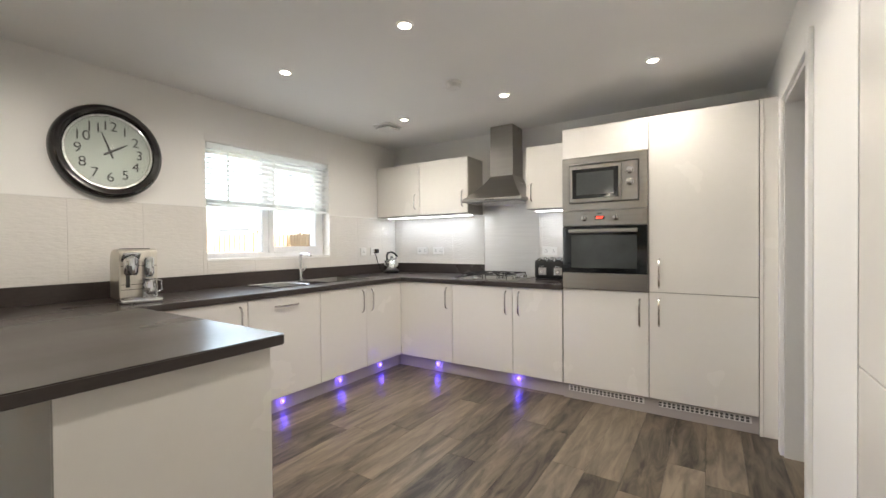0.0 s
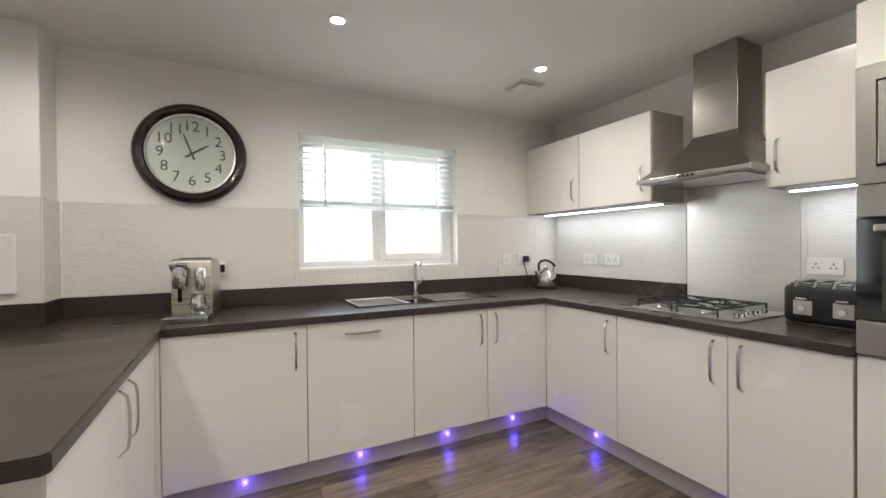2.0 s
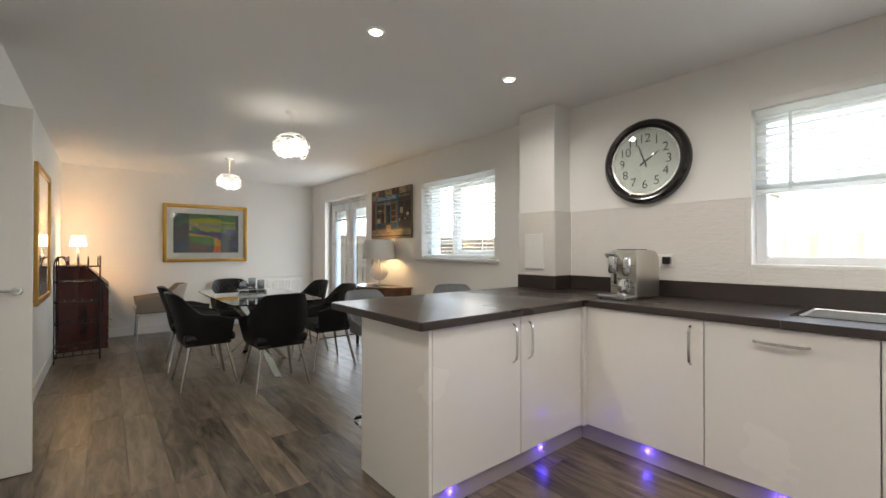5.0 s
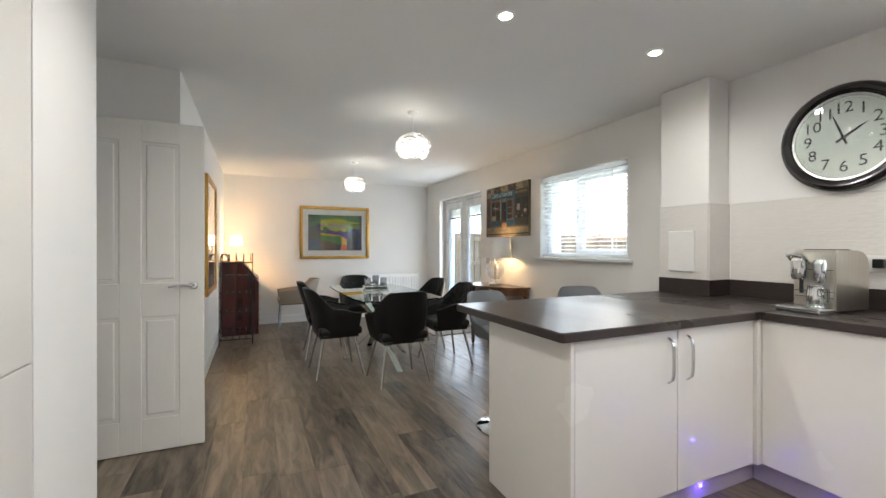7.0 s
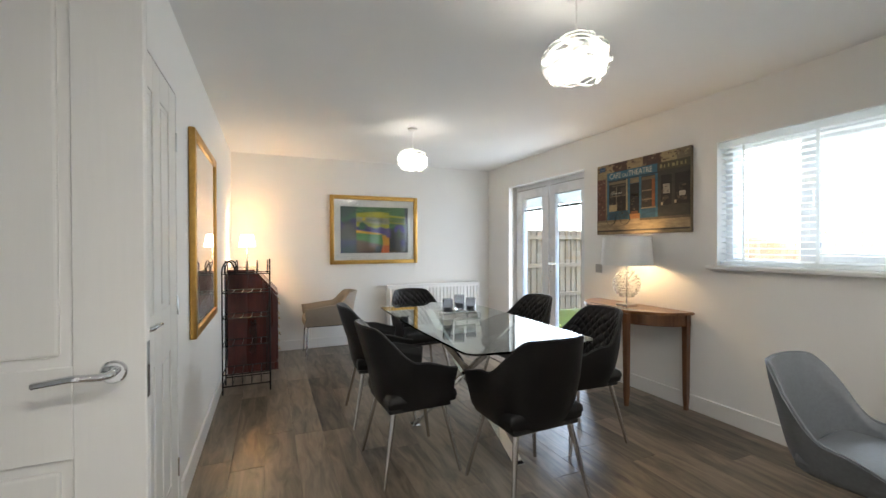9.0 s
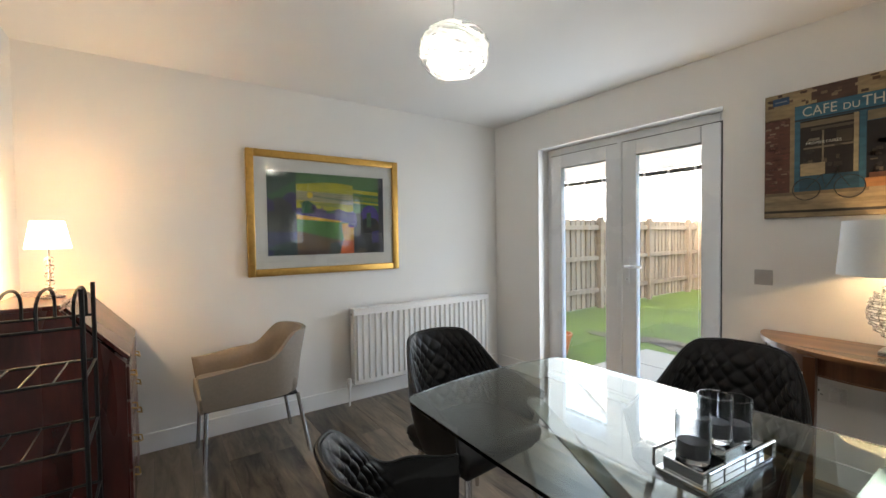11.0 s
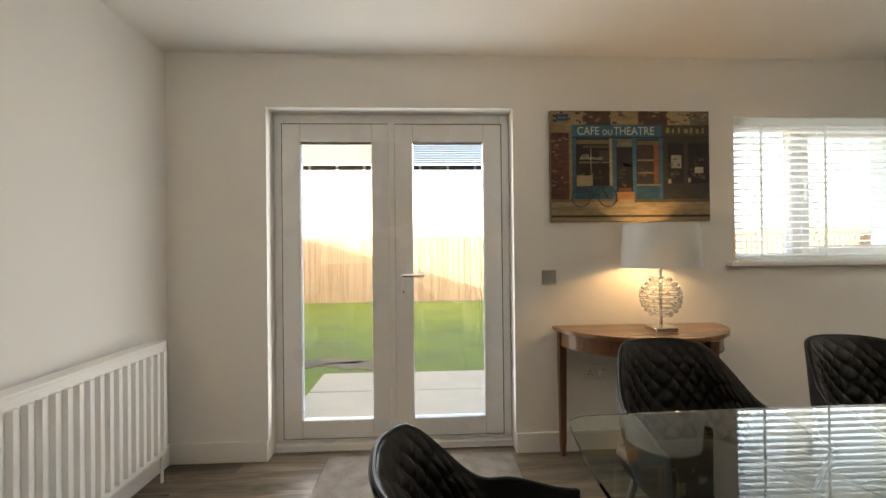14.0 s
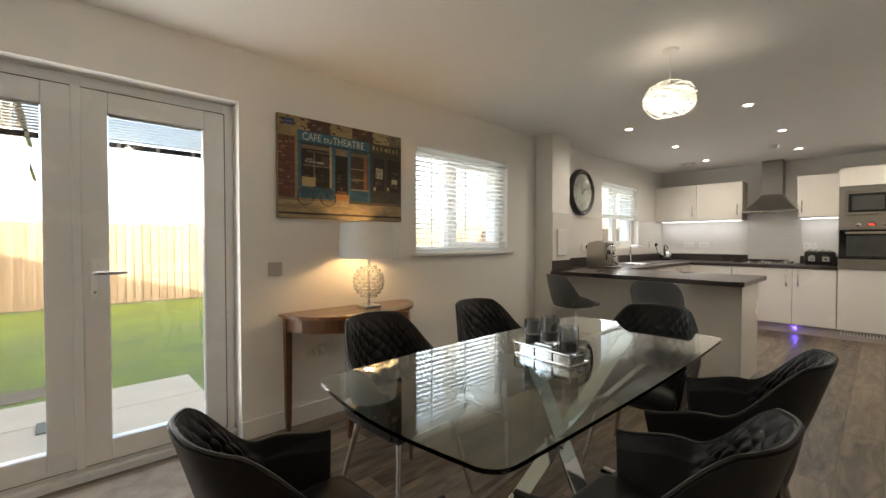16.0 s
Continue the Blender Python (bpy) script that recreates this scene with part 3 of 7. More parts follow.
# ---- kitchen ----
ZP, ZD, ZU = 0.12, 0.868, 0.870
G = 0.0025


def bow_handle(parent, a, b, out, name="handle"):
    """Bowed bar handle between two fixing points, bowed towards out."""
    a, b, out = Vector(a), Vector(b), Vector(out)
    pts = []
    for k in range(11):
        t = k / 10
        h = 0.030 * (1 - (2 * t - 1) ** 4 * 0.55)
        if k in (0, 10):
            h = 0.0
        pts.append(a + (b - a) * t + out * h)
    d = (b - a).normalized()
    bm = bmesh.new()
    side = d.cross(out).normalized()
    rings = []
    for p in pts:
        rings.append([bm.verts.new(p + side * sx * 0.006 + out * so * 0.004) for sx, so in ((-1, -1), (1, -1), (1, 1), (-1, 1))])
    for r0, r1 in zip(rings, rings[1:]):
        for k in range(4):
            bm.faces.new((r0[k], r0[(k + 1) % 4], r1[(k + 1) % 4], r1[k]))
    bm.faces.new(rings[0])
    bm.faces.new(rings[-1][::-1])
    return part(name, bm, M["handle"], parent, "bowed satin nickel handle", True, 60)


def unit(face, a0, a1, front, depth, z0, z1, doors, label, name="base_cabinet", category="cabinet", group="base cabinets"):
    """Cabinet unit. face 'N': door looks to -y at y=front, a along x; 'E': door looks to -x; 'P': door looks to +x; 'S': to +y.
    doors: (a0, a1, z0, z1, handle) with handle (at, zlow, zhigh) or (alow, ahigh, z, 'h')."""
    ob = thing(name, (0, 0, 0), label, category, group)
    s = {"N": 1, "E": 1, "P": -1, "S": -1}[face]
    t = 0.019

    def b(u0, u1, w0, w1, c0, c1, bev=0.0):
        w0, w1 = front + s * w0, front + s * w1
        if face in "NS":
            return box(u0, min(w0, w1), c0, u1, max(w0, w1), c1, bev)
        return box(min(w0, w1), u0, c0, max(w0, w1), u1, c1, bev)

    part("body", b(a0, a1, t + 0.001, depth, z0, z1), M["unit_gap"], ob)
    for d0, d1, c0, c1, hd in doors:
        dr = part("door", b(d0 + G, d1 - G, 0, t, c0 + G, c1 - G, 0.0022), M["unit"], ob)
        if hd is None:
            continue
        out = {"N": (0, -1, 0), "E": (-1, 0, 0), "P": (1, 0, 0), "S": (0, 1, 0)}[face]

        def pt(u, z):
            return (u, front, z) if face in "NS" else (front, u, z)
        if hd[-1] == "h":
            bow_handle(dr, pt(hd[0], hd[2]), pt(hd[1], hd[2]), out)
        else:
            bow_handle(dr, pt(hd[0], hd[1]), pt(hd[0], hd[2]), out)
    return ob


YF, XF, XP = 2.805, 3.605, 1.272
cream = "cream gloss base cabinet with a bowed nickel handle"
unit("N", 1.300, 1.950, YF, 0.60, ZP, ZU, [(1.290, 1.950, ZP, ZD, (1.890, 0.625, 0.835))], cream)
unit("N", 1.950, 2.572, YF, 0.60, ZP, ZU, [(1.950, 2.572, ZP, ZD, (2.155, 2.365, 0.797, "h"))], "cream integrated dishwasher front with a horizontal handle", "dishwasher", "dishwasher", "")
unit("N", 2.572, 3.610, YF, 0.60, ZP, ZU, [(2.572, 3.105, ZP, ZD, (3.045, 0.625, 0.835)), (3.105, 3.607, ZP, ZD, (3.165, 0.625, 0.835))], "cream gloss double-door sink cabinet under the worktop")
unit("E", 2.190, 2.785, XF, 0.60, ZP, ZU, [(2.190, 2.806, ZP, ZD, (2.250, 0.625, 0.835))], cream)
unit("E", 1.580, 2.190, XF, 0.60, ZP, ZU, [(1.580, 2.190, ZP, ZD, (1.640, 0.625, 0.835))], "cream gloss cabinet beneath the gas hob")
unit("E", 1.150, 1.580, XF, 0.60, ZP, ZU, [(1.150, 1.580, ZP, ZD, (1.520, 0.625, 0.835))], cream)
unit("P", 1.575, 2.185, XP, 0.56, ZP, ZU, [(1.575, 2.185, ZP, ZD, (2.120, 0.625, 0.835))], "cream gloss peninsula cabinet with a bowed handle")
unit("P", 2.185, 2.760, XP, 0.56, ZP, ZU, [(2.185, 2.770, ZP, ZD, (2.250, 0.625, 0.835))], "cream gloss peninsula cabinet with a bowed handle")
tagged(obj("corner_post", box(XP - 0.019, 2.770 + G, ZP, 1.290, YF + 0.018, ZD), M["unit"]), "cream filler post in the cabinet corner", "filler panel")
tagged(obj("end_panel", box(0.655, 1.553, 0.0, XP + 0.004, 1.572, ZU, 0.0015), M["unit"]), "cream end panel closing the peninsula", "end panel")
tagged(obj("back_panel", box(0.655, 1.573, 0.0, 0.674, 3.208, ZU, 0.0015), M["unit"]), "cream back panel of the peninsula facing the dining area", "back panel")

# tall housings
tall = unit("E", 0.525, 1.145, XF, 0.62, ZP, 2.14, [(0.525, 1.145, ZP, 0.882, (0.585, 0.625, 0.835)), (0.525, 1.145, 1.905, 2.14, None)], "tall cream oven housing with steel appliances", "oven_housing", "cabinet", "tall cabinets")
unit("E", -0.105, 0.525, XF, 0.62, ZP, 2.14, [(-0.105, 0.525, ZP, 0.885, (0.460, 0.640, 0.845)), (-0.105, 0.525, 0.885, 2.14, (0.460, 0.915, 1.125))], "tall cream fridge freezer housing with two doors", "fridge_housing", "cabinet", "tall cabinets")
tagged(obj("end_panel", box(XF - 0.002, -0.126, 0.0, XE - 0.01, -0.107, 2.14, 0.0015), M["unit"]), "tall cream end panel beside the fridge housing", "end panel")
unit("S", 0.862, 1.405, YK - 0.002, 0.55, ZP, 2.135, [(0.862, 1.405, ZP, 0.885, None), (0.862, 1.405, 0.885, 2.135, None)], "tall flush cream cupboard door in the wall", "tall_cupboard", "cupboard", "wall cupboards")
unit("S", 1.405, 1.948, YK - 0.002, 0.55, ZP, 2.135, [(1.405, 1.948, ZP, 0.885, None), (1.405, 1.948, 0.885, 2.135, None)], "tall flush cream cupboard door in the wall", "tall_cupboard", "cupboard", "wall cupboards")

tagged(obj("filler_panel", box(XF + 0.004, YK + 0.001, 0.0, XF + 0.022, -0.127, 2.14, 0.001), M["unit"]), "tall cream filler strip against the wall", "filler panel")

# oven
XO = XF - 0.022
ov = thing("built_in_oven", (0, 0, 0), "brushed steel built-in oven with black glass door", "oven")
part("body", box(XF + 0.02, 0.54, 0.90, XF + 0.4, 1.13, 1.48), M["black"], ov)
part("control_panel", box(XO, 0.532, 1.372, XF + 0.02, 1.138, 1.486, 0.003), M["steel"], ov)
dr = part("door", box(XO, 0.532, 1.012, XF + 0.02, 1.138, 1.368, 0.003), M["dark_glass"], ov, "black glass oven door")
part("lower_trim", box(XO, 0.532, 0.888, XF + 0.02, 1.138, 1.008, 0.003), M["steel"], ov)
part("window", box(XO - 0.0015, 0.60, 1.05, XO, 1.07, 1.30), mat("oven_window_glass", (0.05, 0.055, 0.055), 0.04, 0, 8, 0.2, coat=0.5), dr, "grey tinted oven window")
hb = part("handle", box(XO - 0.048, 0.59, 1.318, XO - 0.030, 1.08, 1.346, 0.006), M["steel"], dr, "flat brushed steel bar handle")
for yy in (0.62, 1.05):
    part("standoff", box(XO - 0.032, yy - 0.008, 1.324, XO + 0.002, yy + 0.008, 1.340, 0.002), M["steel"], hb)
for yy in (0.74, 0.97):
    k = part("knob", lathe(bmesh.new(), [(0.024, 0), (0.024, 0.004), (0.019, 0.006), (0.018, 0.026), (0.015, 0.028)], 20, (XO, yy, 1.43), Matrix.Rotation(radians(-90), 3, "Y")), M["handle"], ov, "satin metal oven knob", True)
    part("pointer", box(XO - 0.030, yy - 0.002, 1.431, XO - 0.026, yy + 0.002, 1.447), M["black"], k)
dp = part("display", box(XO - 0.0012, 0.822, 1.418, XO + 0.001, 0.892, 1.446), M["dark_glass"], ov, "small dark clock display")
for i, seg in enumerate(((0.838,), (0.852,), (0.864,), (0.876,))):
    part("digit", box(XO - 0.002, seg[0] - 0.004, 1.425, XO - 0.0013, seg[0] + 0.004, 1.440), M["red_led"], dp, "glowing red display digit")
part("badge", box(XO - 0.0012, 0.842, 1.462, XO, 0.872, 1.468), M["black"], ov)

# microwave
mw = thing("built_in_microwave", (0, 0, 0), "brushed steel built-in microwave with two knobs", "microwave")
part("body", box(XF + 0.02, 0.56, 1.52, XF + 0.35, 1.11, 1.87), M["black"], mw)
bm = bmesh.new()
for a, b, c, d in ((0.532, 1.138, 1.49, 1.545), (0.532, 1.138, 1.845, 1.900), (0.532, 0.585, 1.545, 1.845), (1.085, 1.138, 1.545, 1.845)):
    bx(bm, XO, a, c, XF + 0.02, b, d)
part("trim_frame", bm, M["steel"], mw)
part("control_panel", box(XO - 0.006, 0.590, 1.552, XF + 0.02, 0.700, 1.838, 0.003), M["steel"], mw)
md = part("door", box(XO - 0.008, 0.703, 1.552, XF + 0.02, 1.080, 1.838, 0.004), M["steel"], mw, "steel framed microwave door")
part("window", box(XO - 0.0105, 0.722, 1.582, XO - 0.007, 1.058, 1.808, 0.001), M["dark_glass"], md, "black microwave window")
part("inner_mesh", box(XO - 0.0115, 0.755, 1.610, XO - 0.0106, 1.025, 1.780), mat("grey_oven_mesh", (0.06, 0.065, 0.065), 0.1, 0, 200, 0.2, coat=0.5), md)
for zz in (1.768, 1.685):
    part("knob", lathe(bmesh.new(), [(0.028, 0), (0.028, 0.004), (0.023, 0.006), (0.021, 0.024), (0.018, 0.026)], 20, (XO - 0.006, 0.645, zz), Matrix.Rotation(radians(-90), 3, "Y")), M["handle"], mw, "satin metal microwave knob", True)
part("button", box(XO - 0.008, 0.612, 1.585, XO - 0.006, 0.680, 1.612, 0.001), M["steel"], mw)

# wall cabinets
XWU = 3.94
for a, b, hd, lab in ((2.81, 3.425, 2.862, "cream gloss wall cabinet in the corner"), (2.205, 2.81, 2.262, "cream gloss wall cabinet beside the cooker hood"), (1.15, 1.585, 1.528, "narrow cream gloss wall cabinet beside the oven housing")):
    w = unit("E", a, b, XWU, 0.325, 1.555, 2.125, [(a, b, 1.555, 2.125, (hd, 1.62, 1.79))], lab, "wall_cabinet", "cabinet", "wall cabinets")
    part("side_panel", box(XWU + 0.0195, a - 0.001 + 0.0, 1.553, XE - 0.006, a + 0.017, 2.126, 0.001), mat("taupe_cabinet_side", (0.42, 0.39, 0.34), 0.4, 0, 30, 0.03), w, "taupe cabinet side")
for a, b in ((2.24, 3.38), (1.17, 1.56)):
    s = thing("light_strip", (0, 0, 0), "glowing cool white light strip under the wall cabinet", "light strip", "light strips")
    part("housing", box(4.085, a, 1.546, 4.125, b, 1.5545, 0.001), M["white_plastic"], s)
    part("diffuser", box(4.088, a + 0.01, 1.540, 4.122, b - 0.01, 1.5455, 0.001), M["strip"], s, "glowing diffuser")

# plinths and their lights
bm = bmesh.new()
bx(bm, 1.2205, 2.865, 0.0, 3.655, 2.880, 0.118)
tagged(obj("plinth", bm, M["plinth"]), "grey white plinth under the sink run", "plinth")
tagged(obj("plinth", box(3.656, 1.150, 0.0, 3.671, 2.864, 0.118), M["plinth"]), "grey white plinth under the hob run", "plinth")
tagged(obj("plinth", box(1.205, 1.573, 0.0, 1.220, 2.864, 0.118), M["plinth"]), "grey white plinth under the peninsula", "plinth")
tp = thing("vented_plinth", (0, 0, 0), "grey white plinth with slotted vents under tall units", "plinth")
part("board", box(3.635, -0.106, 0.0, 3.650, 1.149, 0.118), M["plinth"], tp)
for a, b in ((0.56, 1.11), (-0.07, 0.465)):
    g = part("vent_grille", box(3.6325, a, 0.062, 3.6348, b, 0.106), M["white_plastic"], tp, "white slotted vent")
    n = int((b - a) / 0.028)
    bm = bmesh.new()
    for k in range(n):
        yy = a + 0.014 + k * 0.028
        for zz in (0.068, 0.087):
            bx(bm, 3.6316, yy, zz, 3.6324, yy + 0.017, zz + 0.013)
    part("slot", bm, M["rubber"], g)
LEDS = [("N", 1.643), ("N", 2.253), ("N", 2.826), ("N", 3.345), ("E", 2.389), ("E", 1.548), ("P", 1.72), ("P", 2.42)]
for side, a in LEDS:
    at = {"N": (a, 2.864, 0.068), "E": (3.655, a, 0.072), "P": (1.221, a, 0.068)}[side]
    turn = {"N": Matrix.Rotation(radians(90), 3, "X"), "E": Matrix.Rotation(radians(-90), 3, "Y"), "P": Matrix.Rotation(radians(90), 3, "Y")}[side]
    l = thing("plinth_light", at, "small glowing blue light set in the plinth", "plinth light", "plinth lights")
    part("rim", lathe(bmesh.new(), [(0.016, 0), (0.016, 0.003), (0.012, 0.004)], 20, (0, 0, 0), turn), M["blue_led"], l, "glowing blue ring", True)
    part("lens", lathe(bmesh.new(), [(0.0055, 0.003), (0.0055, 0.006)], 16, (0, 0, 0), turn), M["led_rim"], l, "white blue core")
    o = turn @ Vector((0, 0, 1))
    lamp("plinth_glow", "POINT", Vector(at) + o * 0.03, 0.024, (0.16, 0.08, 1.0), 0.012)

# worktop and upstand
wt = thing("worktop", (0, 0, 0), "dark brown laminate worktop running round the kitchen", "worktop")
T0, T1 = 0.8705, 0.910
part("slab", box(1.30, 2.783, T0, 2.262, YN - 0.004, T1, 0.004), M["worktop"], wt)
part("slab", box(3.302, 2.783, T0, 3.5825, YN - 0.004, T1, 0.004), M["worktop"], wt)
part("slab", box(2.2625, 2.783, T0, 3.3015, 2.957, T1, 0.003), M["worktop"], wt)
part("slab", box(2.2625, 3.402, T0, 3.3015, YN - 0.004, T1, 0.003), M["worktop"], wt)
part("slab", box(3.583, 1.148, T0, XE - 0.004, YN - 0.004, T1, 0.004), M["worktop"], wt)
bm = bmesh.new()
prism(bm, [(0.365, 1.52), (0.395, 1.49), (1.30 - 0.012, 1.49), (1.2995, 1.502), (1.2995, YN - 0.004), (0.760, YN - 0.004), (0.760, 3.207), (0.365, 3.207)], T0, T1)
bmesh.ops.bevel(bm, geom=[e for e in bm.edges if abs(e.verts[0].co.z - e.verts[1].co.z) < 1e-4], offset=0.004, segments=2, affect="EDGES")
part("breakfast_bar", bm, M["worktop"], wt, "overhanging dark brown breakfast bar")
US = 1.020
up = thing("upstand", (0, 0, 0), "dark brown laminate upstand along the walls", "upstand")
part("strip", box(0.775, YN - 0.018, T1, 3.999 + 0.24, YN - 0.001, US, 0.002), M["worktop"], up)
part("strip", box(XE - 0.018, 2.186, T1, XE - 0.001, YN - 0.019, US, 0.002), M["worktop"], up)
part("strip", box(XE - 0.018, 1.148, T1, XE - 0.001, 1.574, US, 0.002), M["worktop"], up)
part("strip", box(0.395, 3.192, T1, 0.775, 3.209, US, 0.002), M["worktop"], up)
part("strip", box(0.758, 3.2095, T1, 0.7745, YN - 0.002, US, 0.002), M["worktop"], up)
sp = thing("steel_splashback", (0, 0, 0), "brushed steel splashback sheet behind the hob", "splashback")
part("sheet", box(XE - 0.006, 1.575, T1 + 0.001, XE - 0.001, 2.185, 1.64, 0.001), M["steel_v"], sp)

# cooker hood
hood = thing("cooker_hood", (0, 0, 0), "brushed steel chimney cooker hood over the hob", "cooker hood")
part("chimney_cover", box(4.02, 1.748, 1.90, XE - 0.002, 1.992, 2.18, 0.002), M["steel"], hood)
part("chimney_sleeve", box(4.024, 1.752, 2.15, XE - 0.002, 1.988, CEIL - 0.004, 0.001), M["steel"], hood)
bm = bmesh.new()
sec = []
for k in range(9):
    t = k / 8
    f = (1 - t) ** 1.3
    xx = 4.02 - (4.02 - 3.77) * f
    hw = 0.122 + (0.305 - 0.122) * f
    zz = 1.664 + (1.905 - 1.664) * t
    sec.append([bm.verts.new((xx, 1.87 - hw, zz)), bm.verts.new((xx, 1.87 + hw, zz)), bm.verts.new((XE - 0.002, 1.87 + hw, zz)), bm.verts.new((XE - 0.002, 1.87 - hw, zz))])
for a, b in zip(sec, sec[1:]):
    for k in range(4):
        bm.faces.new((a[k], a[(k + 1) % 4], b[(k + 1) % 4], b[k]))
bm.faces.new(sec[0][::-1])
bm.faces.new(sec[-1])
part("canopy", bm, M["steel"], hood, "curved flared steel canopy", True, 35)
part("rim", box(3.765, 1.562, 1.640, XE - 0.002, 2.178, 1.665, 0.003), M["steel"], hood)
part("filter", box(3.82, 1.62, 1.634, 4.20, 2.12, 1.6395, 0.001), M["handle"], hood, "metal mesh grease filter")
bm = bmesh.new()
for k in range(4):
    bx(bm, 3.762, 1.83 + k * 0.024, 1.646, 3.766, 1.845 + k * 0.024, 1.659)
part("button", bm, M["black"], hood)

# hob
hob = thing("gas_hob", (0, 0, 0), "steel gas hob with black iron pan supports", "hob")
part("plate", box(3.70, 1.585, T1, 4.20, 2.175, T1 + 0.008, 0.004), M["steel"], hob)
for bxx, byy, r in ((3.84, 2.04, 0.045), (4.08, 2.04, 0.035), (3.84, 1.80, 0.035), (4.08, 1.80, 0.05)):
    b = part("burner", lathe(bmesh.new(), [(r + 0.008, 0), (r + 0.006, 0.008), (r, 0.012), (r, 0.018), (r * 0.9, 0.022)], 20, (bxx, byy, T1 + 0.008)), M["handle"], hob, "silver burner ring", True)
    part("cap", lathe(bmesh.new(), [(r * 0.85, 0.022), (r * 0.85, 0.027), (r * 0.7, 0.030)], 20, (bxx, byy, T1 + 0.008)), M["blackmetal"], b, "black burner cap", True)
for y0, y1 in ((1.925, 2.155), (1.685, 1.915)):
    bm = bmesh.new()
    zt = T1 + 0.048
    for yy in (y0 + 0.01, y1 - 0.01):
        tube(bm, [(3.735, yy, T1 + 0.008), (3.735, yy, zt), (4.185, yy, zt), (4.185, yy, T1 + 0.008)], 0.005, 6)
    for xx in (3.735, 3.96, 4.185):
        tube(bm, [(xx, y0 + 0.01, zt - 0.004), (xx, y1 - 0.01, zt - 0.004)], 0.005, 6)
    for cx in (3.84, 4.08):
        cy = (y0 + y1) / 2
        for dx, dy in ((1, 0), (-1, 0), (0, 1), (0, -1)):
            tube(bm, [(cx + dx * 0.03, cy + dy * 0.03, zt), (cx + dx * 0.1, cy + dy * 0.1, zt)], 0.0045, 6)
    part("pan_support", bm, M["blackmetal"], hob, "black cast iron pan support")
for k in range(4):
    part("knob", lathe(bmesh.new(), [(0.021, 0), (0.021, 0.006), (0.016, 0.010), (0.015, 0.026), (0.012, 0.028)], 16, (3.78 + k * 0.085, 1.635, T1 + 0.008)), M["chrome"], hob, "silver hob knob", True)

# sink and tap
sk = thing("sink", (0, 0, 0), "stainless steel inset sink with a drainer", "sink")
SX0, SX1, SY0, SY1 = 2.262, 3.302, 2.957, 3.402
bm = bmesh.new()


def tray(bm, x0, y0, x1, y1, ztop, zbot, r):
    outer = [bm.verts.new((x, y, ztop)) for x, y in ((x0, y0), (x1, y0), (x1, y1), (x0, y1))]
    inner = [bm.verts.new((x, y, zbot)) for x, y in ((x0 + r, y0 + r), (x1 - r, y0 + r), (x1 - r, y1 - r), (x0 + r, y1 - r))]
    for k in range(4):
        bm.faces.new((outer[k], outer[(k + 1) % 4], inner[(k + 1) % 4], inner[k]))
    bm.faces.new(inner)


rim = T1 + 0.005
for x0, y0, x1, y1 in ((SX0, SY0, SX1, 2.985), (SX0, 3.375, SX1, SY1), (SX0, 2.985, 2.290, 3.375), (2.635, 2.985, 2.650, 3.375), (2.795, 2.985, 2.815, 3.375), (3.270, 2.985, SX1, 3.375), (2.650, 2.985, 2.795, 3.14)):
    bx(bm, x0, y0, T1 - 0.006, x1, y1, rim)
part("rim", bm, M["chrome"], sk)
bm = bmesh.new()
tray(bm, 2.815, 2.985, 3.270, 3.375, rim, T1 - 0.16, 0.03)
part("bowl", bm, M["steel"], sk, "deep steel bowl")
bm = bmesh.new()
tray(bm, 2.650, 3.14, 2.795, 3.375, rim, T1 - 0.10, 0.02)
part("half_bowl", bm, M["steel"], sk, "small steel half bowl")
bm = bmesh.new()
tray(bm, 2.290, 2.985, 2.635, 3.375, rim, T1 - 0.008, 0.01)
dn = part("drainer", bm, M["steel_v"], sk, "ribbed steel drainer")
for k in range(9):
    yy = 3.02 + k * 0.039
    part("rib", tube(bmesh.new(), [(2.305, yy, T1 - 0.001), (2.62, yy, T1 - 0.004)], 0.006, 6), M["chrome"], dn, "", True)
part("waste", lathe(bmesh.new(), [(0.04, 0), (0.04, 0.004), (0.03, 0.004)], 20, (3.04, 3.18, T1 - 0.16)), M["chrome"], sk)
tap = thing("tap", (2.835, 3.385, rim), "polished chrome kitchen mixer tap", "tap")
part("base", lathe(bmesh.new(), [(0.026, 0), (0.026, 0.012), (0.020, 0.018)], 20), M["chrome"], tap, "", True)
part("column", lathe(bmesh.new(), [(0.018, 0.018), (0.018, 0.10), (0.013, 0.11), (0.012, 0.245)], 16), M["chrome"], tap, "", True)
part("spout", tube(bmesh.new(), [(0, 0, 0.225), (0, -0.01, 0.243), (-0.006, -0.03, 0.248), (-0.042, -0.185, 0.243), (-0.043, -0.192, 0.23)], 0.011, 10), M["chrome"], tap, "straight chrome spout", True)
part("lever", tube(bmesh.new(), [(0.015, 0, 0.085), (0.035, 0, 0.09), (0.06, -0.005, 0.125)], 0.007, 8), M["chrome"], tap, "", True)

